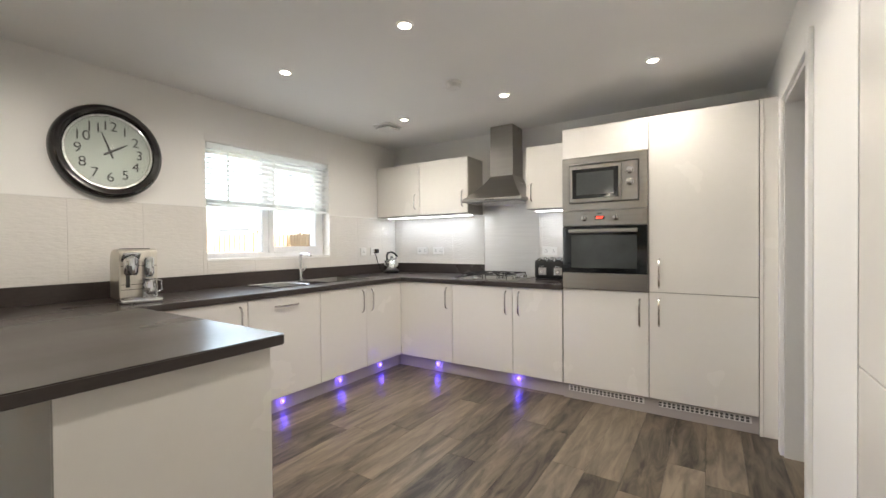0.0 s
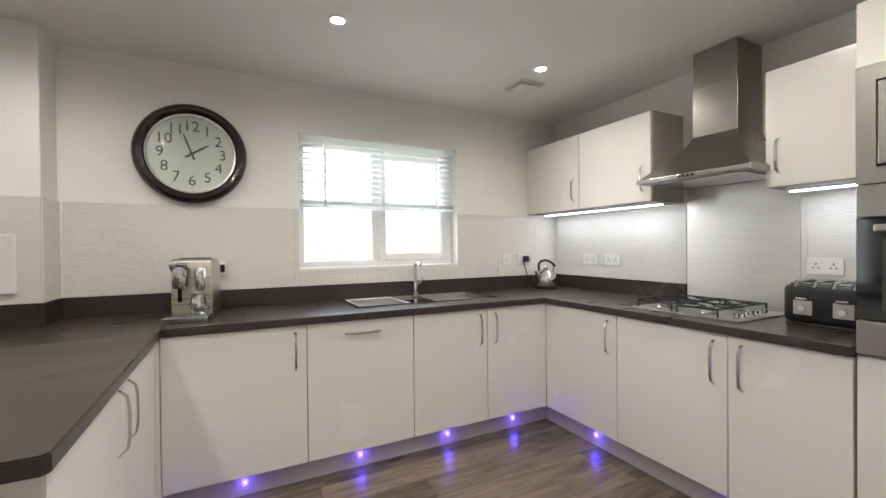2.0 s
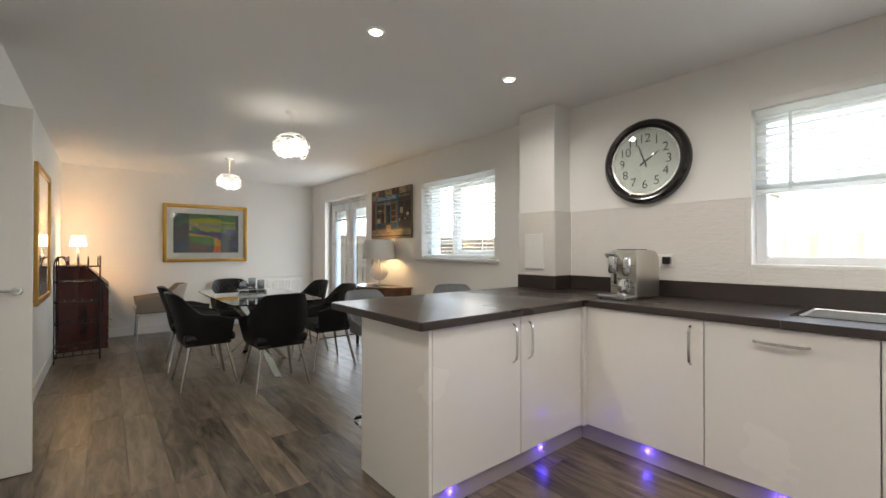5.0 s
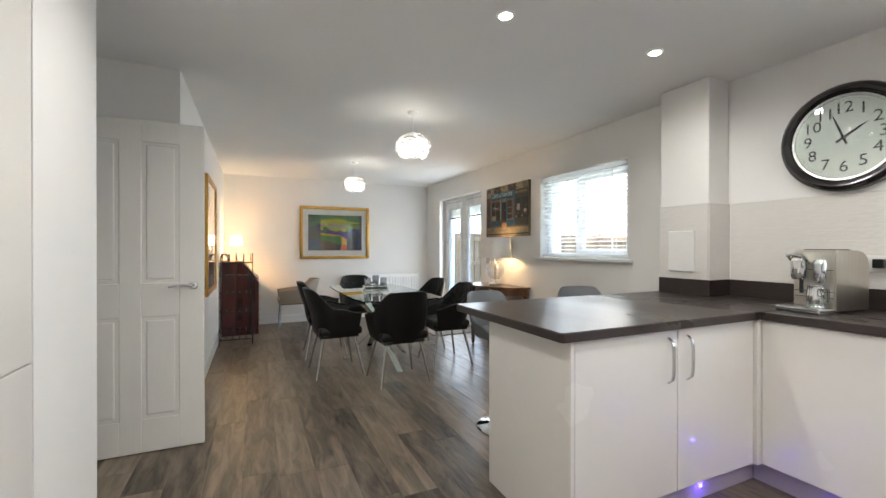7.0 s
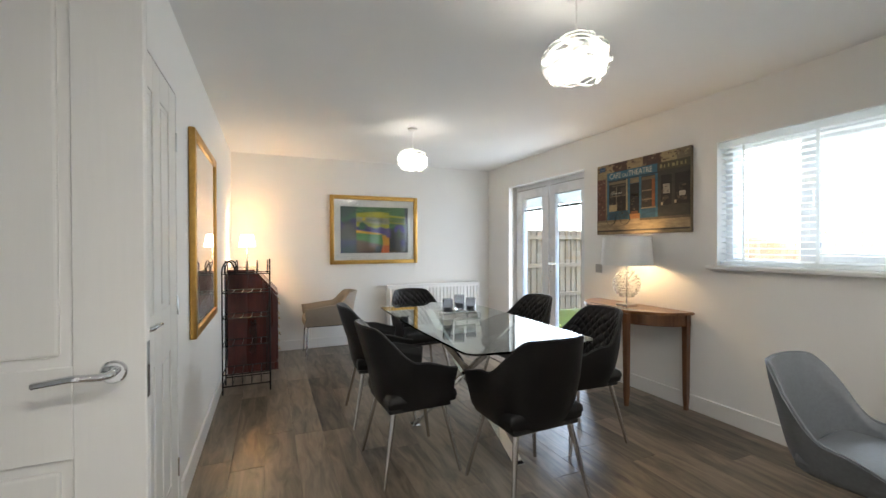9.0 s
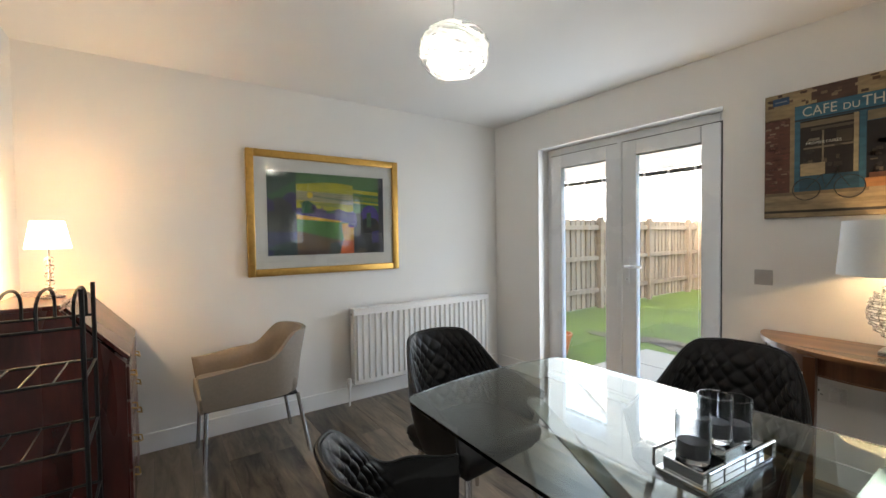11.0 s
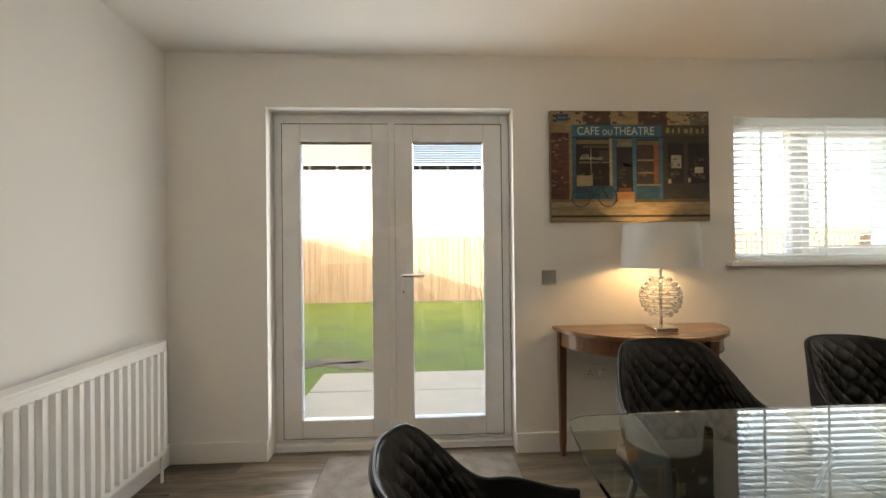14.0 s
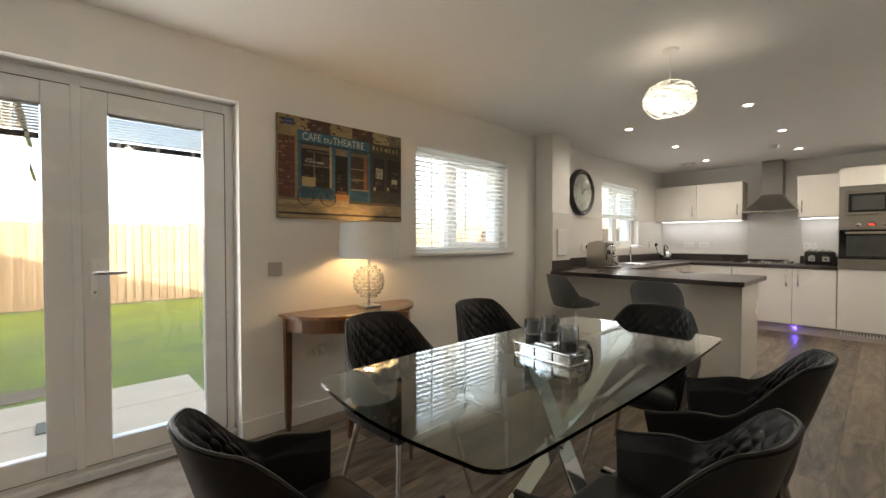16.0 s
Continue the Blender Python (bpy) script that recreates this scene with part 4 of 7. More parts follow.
# kettle
kt = thing("kettle", (4.02, 3.28, T1), "polished steel kettle with a black handle", "kettle")
part("base", lathe(bmesh.new(), [(0.088, 0), (0.090, 0.006), (0.088, 0.022), (0.08, 0.026)], 28), M["black"], kt, "black power base", True)
part("body", lathe(bmesh.new(), [(0.084, 0.027), (0.088, 0.04), (0.090, 0.07), (0.086, 0.10), (0.072, 0.135), (0.052, 0.155), (0.045, 0.160), (0.0, 0.165)], 32), M["chrome"], kt, "", True)
part("lid", lathe(bmesh.new(), [(0.046, 0.160), (0.044, 0.166), (0.02, 0.172), (0.012, 0.176), (0.017, 0.188), (0.012, 0.198), (0, 0.200)], 20), M["chrome"], kt, "", True)
part("spout", tube(bmesh.new(), [(-0.07, -0.01, 0.085), (-0.105, -0.015, 0.125), (-0.125, -0.017, 0.155)], 0.022, 12, 0.013), M["chrome"], kt, "", True)
part("handle", tube(bmesh.new(), [(-0.075, 0, 0.15), (-0.08, 0, 0.205), (-0.06, 0, 0.235), (0.0, 0, 0.245), (0.06, 0, 0.225), (0.105, 0, 0.19)], 0.011, 10), M["black"], kt, "arched black handle", True)
part("handle_stem", tube(bmesh.new(), [(0.07, 0, 0.13), (0.085, 0, 0.17), (0.098, 0, 0.196)], 0.008, 8), M["chrome"], kt, "", True)
part("switch", box(0.085, -0.012, 0.03, 0.115, 0.012, 0.045, 0.004), M["grey_plastic"], kt)

part("power_lead", tube(bmesh.new(), [(-0.16, 0.12, 0.245), (-0.15, 0.10, 0.20), (-0.135, 0.08, 0.10), (-0.11, 0.06, 0.03), (-0.08, 0.03, 0.008)], 0.004, 6), M["black"], kt, "black flex", True)

# toaster
to = thing("toaster", (4.02, 1.345, T1), "black and chrome four-slot toaster", "toaster")
bm = box(-0.13, -0.15, 0.012, 0.13, 0.15, 0.185, 0.028, 4)
part("body", bm, M["black"], to, "glossy black body", True, 50)
part("base", box(-0.12, -0.14, 0.0, 0.12, 0.14, 0.014, 0.004), M["black"], to)
part("top_plate", box(-0.10, -0.13, 0.183, 0.10, 0.13, 0.195, 0.005), M["chrome"], to, "chrome top plate")
bm = bmesh.new()
for k in range(4):
    yy = -0.095 + k * 0.062
    bx(bm, -0.085, yy - 0.008, 0.1945, 0.085, yy + 0.024 - 0.008, 0.1965)
part("slot", bm, M["rubber"], to)
for k in range(4):
    yy = -0.1 + k * 0.0667
    part("arch", tube(bmesh.new(), [(-0.125, yy, 0.17), (-0.105, yy, 0.196), (0.0, yy, 0.203), (0.105, yy, 0.196), (0.125, yy, 0.17)], 0.009, 8), M["chrome"], to, "chrome rib", True)
for s in (-1, 1):
    d = part("control", box(-0.136, s * 0.07 - 0.035, 0.05, -0.128, s * 0.07 + 0.035, 0.115, 0.003), M["grey_plastic"], to, "grey control panel")
    part("lever", box(-0.150, s * 0.07 - 0.022, 0.118, -0.130, s * 0.07 + 0.022, 0.130, 0.004), M["chrome"], d)
    part("dial", lathe(bmesh.new(), [(0.014, 0), (0.013, 0.012)], 16, (-0.136, s * 0.07, 0.08), Matrix.Rotation(radians(-90), 3, "Y")), M["chrome"], d, "", True)

# coffee machine
cm = thing("coffee_machine", (1.405, 3.13, T1), "polished steel pod coffee machine with a milk jug", "coffee machine", "", -8)
M["champagne"] = mat("brushed_champagne_steel", (0.56, 0.53, 0.47), 0.32, 1, 60, 0.05, 0.008, 140, (1, 1, 0.06))
side = [(-0.085, 0.012), (0.17, 0.012), (0.172, 0.235), (0.160, 0.280), (0.130, 0.306), (0.090, 0.316), (-0.060, 0.318), (-0.080, 0.308), (-0.086, 0.290)]
bm = prism(bmesh.new(), side, -0.085, 0.105, "x")
bmesh.ops.bevel(bm, geom=[e for e in bm.edges if abs(e.verts[0].co.x - e.verts[1].co.x) < 1e-5], offset=0.006, segments=2, affect="EDGES")
part("body", bm, M["champagne"], cm, "brushed champagne steel body", True, 40)
for z in (0.215, 0.105, 0.075):
    part("panel_joint", box(-0.078, -0.0872, z, 0.098, -0.0850, z + 0.003), M["black"], cm)
part("drip_base", box(-0.10, -0.20, 0.0, 0.105, -0.075, 0.028, 0.008), M["chrome"], cm, "chrome drip tray")
bm = bmesh.new()
for k in range(6):
    bx(bm, -0.085, -0.19 + k * 0.019, 0.0285, 0.09, -0.182 + k * 0.019, 0.031)
part("grille", bm, M["handle"], cm)
part("brew_head", lathe(bmesh.new(), [(0.030, 0.165), (0.036, 0.18), (0.038, 0.25), (0.033, 0.285), (0.02, 0.30), (0, 0.302)], 20, (-0.035, -0.115, 0)), M["chrome"], cm, "domed chrome brewing head", True)
part("lever_arch", tube(bmesh.new(), [(-0.072, -0.10, 0.25), (-0.072, -0.15, 0.29), (-0.035, -0.158, 0.295), (0.0, -0.15, 0.29), (0.0, -0.10, 0.25)], 0.008, 8), M["chrome"], cm, "", True)
part("steam_unit", lathe(bmesh.new(), [(0.018, 0.15), (0.026, 0.17), (0.027, 0.255), (0.02, 0.27), (0, 0.272)], 18, (0.055, -0.11, 0)), M["chrome"], cm, "chrome steam unit", True)
part("slot_window", box(-0.055, -0.0875, 0.09, -0.035, -0.084, 0.185, 0.001), M["dark_glass"], cm)
part("top_cover", box(-0.055, -0.055, 0.314, 0.075, 0.08, 0.322, 0.004), M["black"], cm)
jg = part("milk_jug", lathe(bmesh.new(), [(0.034, 0.031), (0.037, 0.035), (0.037, 0.10), (0.032, 0.125), (0.035, 0.14), (0.032, 0.139), (0.030, 0.125)], 22, (0.05, -0.135, 0)), M["chrome"], cm, "polished steel milk jug", True)
part("jug_handle", tube(bmesh.new(), [(0.085, -0.14, 0.13), (0.11, -0.145, 0.125), (0.112, -0.145, 0.07), (0.087, -0.14, 0.055)], 0.005, 8), M["chrome"], jg, "", True)

# clock
ck = thing("wall_clock", (1.385, YN, 1.853), "large round black rimmed wall clock with numerals", "clock")
turn = Matrix.Rotation(radians(90), 3, "X")
part("back", lathe(bmesh.new(), [(0.27, 0.002), (0.27, 0.03)], 56, (0, 0, 0), turn), M["black"], ck)
part("rim", lathe(bmesh.new(), [(0.236, 0.030), (0.240, 0.046), (0.252, 0.060), (0.272, 0.064), (0.290, 0.054), (0.299, 0.034), (0.299, 0.004), (0.285, 0.001), (0.236, 0.03)], 64, (0, 0, 0), turn), mat("gloss_black_rim", (0.012, 0.010, 0.010), 0.16, 0, 30, 0.1, coat=0.5), ck, "wide glossy black rim", True)
part("inner_ring", lathe(bmesh.new(), [(0.222, 0.031), (0.226, 0.040), (0.237, 0.042), (0.237, 0.031), (0.222, 0.031)], 64, (0, 0, 0), turn), M["handle"], ck, "silver inner ring", True)
part("dial", lathe(bmesh.new(), [(0.236, 0.028), (0.236, 0.032)], 64, (0, 0, 0), turn), M["dial"], ck, "pale green white dial")
for h in range(1, 13):
    a = radians(90 - 30 * h)
    letters(str(h), 0.088, M["ink"], pose(0.163 * math.cos(a), -0.0335, 0.163 * math.sin(a), 90, 0, 0), ck, "numeral")
bm = bmesh.new()
for k in range(60):
    a = radians(6 * k)
    r0 = 0.202 if k % 5 == 0 else 0.207
    d, n = Vector((math.cos(a), 0, math.sin(a))), Vector((-math.sin(a), 0, math.cos(a)))
    q = [d * r0 + n * 0.0012, d * 0.212 + n * 0.0012, d * 0.212 - n * 0.0012, d * r0 - n * 0.0012]
    lo = [bm.verts.new(p + Vector((0, -0.0325, 0))) for p in q]
    hi = [bm.verts.new(p + Vector((0, -0.0332, 0))) for p in q]
    bm.faces.new(hi)
    for j in range(4):
        bm.faces.new((lo[j], lo[(j + 1) % 4], hi[(j + 1) % 4], hi[j]))
part("minute_mark", bm, M["ink"], ck)
for name, ang, length, w, yy in (("hour_hand", 90 - 57, 0.125, 0.007, -0.036), ("minute_hand", 90 + 20, 0.150, 0.006, -0.0385)):
    a = radians(ang)
    d, n = Vector((math.cos(a), 0, math.sin(a))), Vector((-math.sin(a), 0, math.cos(a)))
    q = [d * -0.04 + n * w, d * length * 0.6 + n * w * 0.9, d * length, d * length * 0.6 - n * w * 0.9, d * -0.04 - n * w]
    bm = bmesh.new()
    lo = [bm.verts.new(p + Vector((0, yy + 0.001, 0))) for p in q]
    hi = [bm.verts.new(p + Vector((0, yy, 0))) for p in q]
    bm.faces.new(hi)
    bm.faces.new(lo[::-1])
    for j in range(5):
        bm.faces.new((lo[j], lo[(j + 1) % 5], hi[(j + 1) % 5], hi[j]))
    part(name.replace("hand", "pointer"), bm, M["ink"], ck)
part("pivot", lathe(bmesh.new(), [(0.012, 0.032), (0.012, 0.042)], 16, (0, 0, 0), turn), M["ink"], ck)
g = part("cover_glass", lathe(bmesh.new(), [(0.238, 0.047), (0.18, 0.053), (0.0, 0.057), (0.0, 0.055), (0.18, 0.051), (0.238, 0.045), (0.238, 0.047)], 48, (0, 0, 0), turn), M["glass"], ck, "domed cover glass", True)
g.visible_shadow = False


def socket(at, face, label, double=True, plug="", material="white_plastic"):
    ob = thing("wall_socket", at, label, "socket", "wall sockets", {"N": 0, "E": -90}[face])
    hw = 0.073 if double else 0.043
    part("faceplate", box(-hw, -0.010, -0.043, hw, 0, 0.043, 0.003), M[material], ob)
    n = 2 if double else 1
    for k in range(n):
        xx = (k - (n - 1) / 2) * 0.07
        bm = bmesh.new()
        for dx, dz, a, b in ((0, 0.012, 0.0025, 0.006), (-0.011, -0.008, 0.005, 0.0025), (0.011, -0.008, 0.005, 0.0025)):
            bx(bm, xx + dx - a, -0.0108, dz - b, xx + dx + a, -0.0099, dz + b)
        part("pin_hole", bm, M["rubber"], ob)
        part("rocker", box(xx - 0.007, -0.0125, 0.022, xx + 0.007, -0.010, 0.035, 0.001), M[material], ob)
    if plug:
        part("plug_body", box(0.012, -0.045, -0.022, 0.058, -0.011, 0.026, 0.006), M[plug], ob, "plug with its lead")
    return ob


TY = YN - 0.0095
TX = XE - 0.0095
socket((1.495, TY, 1.155), "N", "white double socket behind the coffee machine", True, "black")
socket((3.70, TY, 1.165), "N", "white switch socket beside the sink", False)
socket((3.86, TY, 1.165), "N", "white double socket with a kettle plug", False, "black")
socket((TX, 3.00, 1.165), "E", "white double socket under the wall cabinets")
socket((TX, 2.775, 1.165), "E", "white double socket under the wall cabinets")
socket((TX, 1.47, 1.165), "E", "white double socket behind the toaster")
cv = thing("fuse_cover", (0.572, 3.2, 1.215), "white plastic cover plate on the pier", "cover plate")
part("plate", box(-0.098, -0.014, -0.145, 0.098, 0.0, 0.145, 0.008, 3), M["white_plastic"], cv)

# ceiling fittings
# the last two fittings are unseen additions, like their lamps
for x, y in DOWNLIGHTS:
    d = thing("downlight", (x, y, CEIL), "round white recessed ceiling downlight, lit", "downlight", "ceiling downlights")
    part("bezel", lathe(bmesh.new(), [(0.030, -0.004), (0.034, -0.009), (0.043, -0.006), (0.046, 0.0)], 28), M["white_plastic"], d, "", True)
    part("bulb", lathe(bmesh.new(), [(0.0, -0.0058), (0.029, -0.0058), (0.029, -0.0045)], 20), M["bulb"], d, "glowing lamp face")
sd = thing("smoke_alarm", (2.86, 1.70, CEIL), "white round smoke alarm on the ceiling", "smoke alarm")
part("base", lathe(bmesh.new(), [(0.060, 0), (0.060, -0.012), (0.056, -0.014)], 28), M["white_plastic"], sd, "", True)
part("cover", lathe(bmesh.new(), [(0.054, -0.014), (0.054, -0.030), (0.046, -0.044), (0.0, -0.047)], 28), M["white_plastic"], sd, "", True)
part("test_button", lathe(bmesh.new(), [(0.012, -0.045), (0.012, -0.049), (0, -0.050)], 16, (0.015, 0, 0)), M["white_plastic"], sd)
ve = thing("ceiling_vent", (3.42, 2.80, CEIL), "white square ceiling extractor vent", "vent")
part("frame", box(-0.10, -0.10, -0.014, 0.10, 0.10, 0, 0.006), M["white_plastic"], ve)
part("cover", box(-0.085, -0.085, -0.040, 0.085, 0.085, -0.026, 0.008, 3), M["white_plastic"], ve)
part("neck", box(-0.06, -0.06, -0.027, 0.06, 0.06, -0.013), M["unit_gap"], ve)
sn = thing("sensor_box", (4.16, 2.60, 2.126), "small white junction box on the wall cabinet", "junction box")
part("case", box(-0.03, -0.05, 0, 0.03, 0.05, 0.05, 0.006), M["white_plastic"], sn)

# ---- dining area ----


def spow(v, p):
    return math.copysign(abs(v) ** p, v)


def bucket(hw, back, front, z0, rim, foot, lean, thick, quilt=0.0, ns=84, nv=26, straight=0.62):
    """Upholstered bucket shell: open to +y. rim(s) gives the height of its edge; quilt: depth of the stitched diamonds inside.
    Returns the shell and the line of its rim."""
    def plan(s):
        if abs(s) <= straight:
            a = s / straight * math.pi / 2
            return hw * spow(math.sin(a), 0.75), -back * spow(math.cos(a), 0.75)
        return math.copysign(hw, s), (abs(s) - straight) / (1 - straight) * front

    def at(s, v, inside):
        x, y = plan(s)
        z = z0 + (rim(s) - z0) * v
        k = foot + (1 - foot) * min(1.0, (z - z0) / 0.22) ** 0.7
        backness = max(0.0, -y / back)
        tall = max(0.0, (z - z0 - 0.2) / 0.25)
        x, y = x * k * (1 - 0.16 * tall * backness), y * k - lean * tall * backness
        if inside:
            cx, cy = 0.0, 0.06
            d = Vector((x - cx, y - cy, 0))
            n = d.normalized()
            th = thick * (0.55 + 0.45 * min(1, (1 - v) * 5))
            puff = 0.0
            if quilt and abs(s) < 0.58:
                u, w = s * 22.0, v * 13.0
                puff = quilt * (abs(math.sin(math.pi * (u + w) / 2)) * abs(math.sin(math.pi * (u - w) / 2))) ** 0.38
                puff *= min(1, (0.58 - abs(s)) * 8) * min(1, (1 - v) * 6)
            x, y = x - n.x * (th + puff), y - n.y * (th + puff)
        return Vector((x, y, z))

    bm = bmesh.new()
    ss = [-1 + 2 * i / (ns - 1) for i in range(ns)]
    vs = [j / (nv - 1) for j in range(nv)]
    inner = [[bm.verts.new(at(s, v, True)) for v in vs] for s in ss]
    ov = [j / 7 for j in range(8)]
    outer = [[bm.verts.new(at(s, v, False)) for v in ov] for s in ss]
    for i in range(ns - 1):
        for j in range(nv - 1):
            bm.faces.new((inner[i][j], inner[i][j + 1], inner[i + 1][j + 1], inner[i + 1][j]))
        for j in range(7):
            bm.faces.new((outer[i][j], outer[i + 1][j], outer[i + 1][j + 1], outer[i][j + 1]))
        bm.faces.new((inner[i][-1], outer[i][-1], outer[i + 1][-1], inner[i + 1][-1]))
        bm.faces.new((inner[i][0], inner[i + 1][0], outer[i + 1][0], outer[i][0]))
    for i, flip in ((0, 1), (ns - 1, 0)):
        loop = inner[i] + outer[i][::-1]
        bm.faces.new(loop if flip else loop[::-1])
    rimline = [at(s, 1.0, False) * 0.5 + at(s, 1.0, True) * 0.5 for s in ss]
    for end in (0, -1):
        down = [at(ss[end], v, False) * 0.5 + at(ss[end], v, True) * 0.5 for v in (0.75, 0.5, 0.25, 0.05)]
        rimline = (down[::-1] + rimline) if end == 0 else (rimline + down)
    return bm, rimline


def smooth_step(a, b, t):
    t = min(1, max(0, (t - a) / (b - a)))
    return t * t * (3 - 2 * t)


def pad(hw, y0, y1, z0, z1, crown, n=14):
    """Seat cushion with a crowned top and soft edges."""
    bm = bmesh.new()
    top, bot = [], []
    for i in range(n + 1):
        rt, rb = [], []
        for j in range(n + 1):
            u, v = -1 + 2 * i / n, -1 + 2 * j / n
            x = hw * spow(math.sin(u * math.pi / 2), 0.85)
            y = (y0 + y1) / 2 + (y1 - y0) / 2 * spow(math.sin(v * math.pi / 2), 0.85)
            e = (1 - abs(u) ** 6) * (1 - abs(v) ** 6)
            rt.append(bm.verts.new((x, y, (z0 + z1) / 2 + (z1 - z0) / 2 * e ** 0.4 + crown * (1 - u * u) * (1 - v * v))))
            rb.append(bm.verts.new((x * 0.97, y, (z0 + z1) / 2 - (z1 - z0) / 2 * e ** 0.4 - 0.0005)))
        top.append(rt)
        bot.append(rb)
    for i in range(n):
        for j in range(n):
            bm.faces.new((top[i][j], top[i + 1][j], top[i + 1][j + 1], top[i][j + 1]))
            bm.faces.new((bot[i][j], bot[i][j + 1], bot[i + 1][j + 1], bot[i + 1][j]))
    for k in range(n):
        bm.faces.new((top[k][0], bot[k][0], bot[k + 1][0], top[k + 1][0]))
        bm.faces.new((top[k][n], top[k + 1][n], bot[k + 1][n], bot[k][n]))
        bm.faces.new((top[0][k], top[0][k + 1], bot[0][k + 1], bot[0][k]))
        bm.faces.new((top[n][k], bot[n][k], bot[n][k + 1], top[n][k + 1]))
    return bm


def dining_chair(loc, rz):
    ob = thing("dining_chair", loc, "charcoal quilted leather tub dining chair with metal legs", "chair", "chairs round the glass table", rz)

    def rim(s):
        a = abs(s)
        return 0.845 - 0.012 * (a / 0.3) ** 2 * (a < 0.3) - 0.012 * (a >= 0.3) - 0.185 * smooth_step(0.26, 0.60, a) - 0.045 * smooth_step(0.6, 1.0, a)
    bm, line = bucket(0.268, 0.235, 0.20, 0.385, rim, 0.80, 0.075, 0.030, 0.017, 300, 84)
    shell = part("shell", bm, M["leather"], ob, "quilted charcoal leather back and arms", True, 60)
    part("piping", tube(bmesh.new(), [p + Vector((0, 0, 0.003)) for p in line], 0.0052, 6), M["piping"], shell, "dark stitched edge piping", True)
    part("seat", pad(0.225, -0.19, 0.215, 0.395, 0.475, 0.018), M["leather"], ob, "padded charcoal leather seat", True, 60)
    part("base", box(-0.20, -0.18, 0.372, 0.20, 0.19, 0.396, 0.008), M["piping"], ob)
    for x in (-1, 1):
        for y in (-1, 1):
            part("leg", tube(bmesh.new(), [(x * 0.165, y * 0.15 + 0.005, 0.375), (x * 0.235, y * 0.225 + 0.005, 0.0)], 0.015, 12, 0.010), M["handle"], ob, "tapered satin metal leg", True)
    return ob


first = dining_chair((-1.665, 1.155, 0), 2)
for x, y, rz in ((-2.43, 1.165, -3), (-1.55, 2.315, 178), (-2.30, 2.325, 183), (-1.165, 1.65, 92), (-3.045, 1.725, -86)):
    copy_thing(first, pose(x, y, 0, 0, 0, rz))

# bar stools
def bar_stool(loc, rz, label):
    ob = thing("bar_stool", loc, label, "bar stool", "stools at the breakfast bar", rz)

    def rim(s):
        a = abs(s)
        return 0.885 - 0.008 * (a / 0.3) ** 2 * (a < 0.3) - 0.008 * (a >= 0.3) - 0.19 * smooth_step(0.24, 0.62, a) - 0.045 * smooth_step(0.6, 1.0, a)
    bm, line = bucket(0.215, 0.19, 0.17, 0.585, rim, 0.72, 0.06, 0.028, 0.0, 64, 16)
    sh = part("shell", bm, M["stool_leather"], ob, "curved blue grey leather back", True, 60)
    part("piping", tube(bmesh.new(), [p + Vector((0, 0, 0.002)) for p in line], 0.004, 6), M["stool_leather"], sh, "", True)
    part("seat", pad(0.165, -0.10, 0.215, 0.592, 0.645, 0.012), M["stool_leather"], ob, "padded blue grey leather seat", True, 60)
    part("under_plate", lathe(bmesh.new(), [(0.10, 0.602), (0.10, 0.618)], 20, (0, -0.05, 0)), M["black"], ob)
    part("gas_column", lathe(bmesh.new(), [(0.028, 0.02), (0.028, 0.34), (0.030, 0.345), (0.030, 0.36), (0.019, 0.362), (0.019, 0.605)], 20), M["chrome"], ob, "chrome gas lift column", True)
    part("base", lathe(bmesh.new(), [(0.195, 0.0), (0.197, 0.006), (0.185, 0.013), (0.10, 0.024), (0.045, 0.045), (0.030, 0.06)], 40), M["chrome"], ob, "round domed chrome base", True)
    f = part("footrest", tube(bmesh.new(), [(0.028, 0.0, 0.30), (0.12, 0.04, 0.30), (0.15, 0.11, 0.30), (0.11, 0.18, 0.30), (0.0, 0.205, 0.30), (-0.11, 0.18, 0.30), (-0.15, 0.11, 0.30), (-0.12, 0.04, 0.30), (-0.028, 0.0, 0.30)], 0.010, 8), M["chrome"], ob, "looped chrome footrest", True)
    for o in ob.children:
        if o.name.split(".")[0] in ("shell", "seat"):
            o.location = (0, -0.07, 0.03)
    return ob


bar_stool((0.12, 2.0, 0), -84, "blue grey leather bar stool beside the breakfast bar")
bar_stool((0.12, 2.76, 0), -115, "blue grey leather bar stool turned beside the bar")

# beige armchair
ac = thing("armchair", (-4.40, 1.08, 0), "taupe beige leather tub armchair on chrome legs", "armchair", "", 180)


def rim_a(s):
    a = abs(s)
    return 0.745 - 0.14 * smooth_step(0.30, 0.52, a) - 0.03 * smooth_step(0.5, 1.0, a)


bm, line = bucket(0.255, 0.26, 0.33, 0.375, rim_a, 0.90, 0.06, 0.045, 0.0, 72, 14, 0.52)
part("shell", bm, M["beige"], ac, "taupe leather back and arms", True, 60)
part("seat", pad(0.20, -0.20, 0.315, 0.37, 0.475, 0.012), M["beige"], ac, "padded beige leather seat", True, 60)
part("front_apron", box(-0.225, 0.30, 0.365, 0.225, 0.325, 0.45, 0.008), M["beige"], ac)
part("base", box(-0.20, -0.2, 0.36, 0.20, 0.30, 0.378, 0.004), M["piping"], ac)
for x in (-1, 1):
    for yy, yf in ((-0.20, -0.26), (0.29, 0.31)):
        part("leg", tube(bmesh.new(), [(x * 0.20, yy, 0.365), (x * 0.225, yf, 0.0)], 0.012, 10), M["chrome"], ac, "straight chrome leg", True)

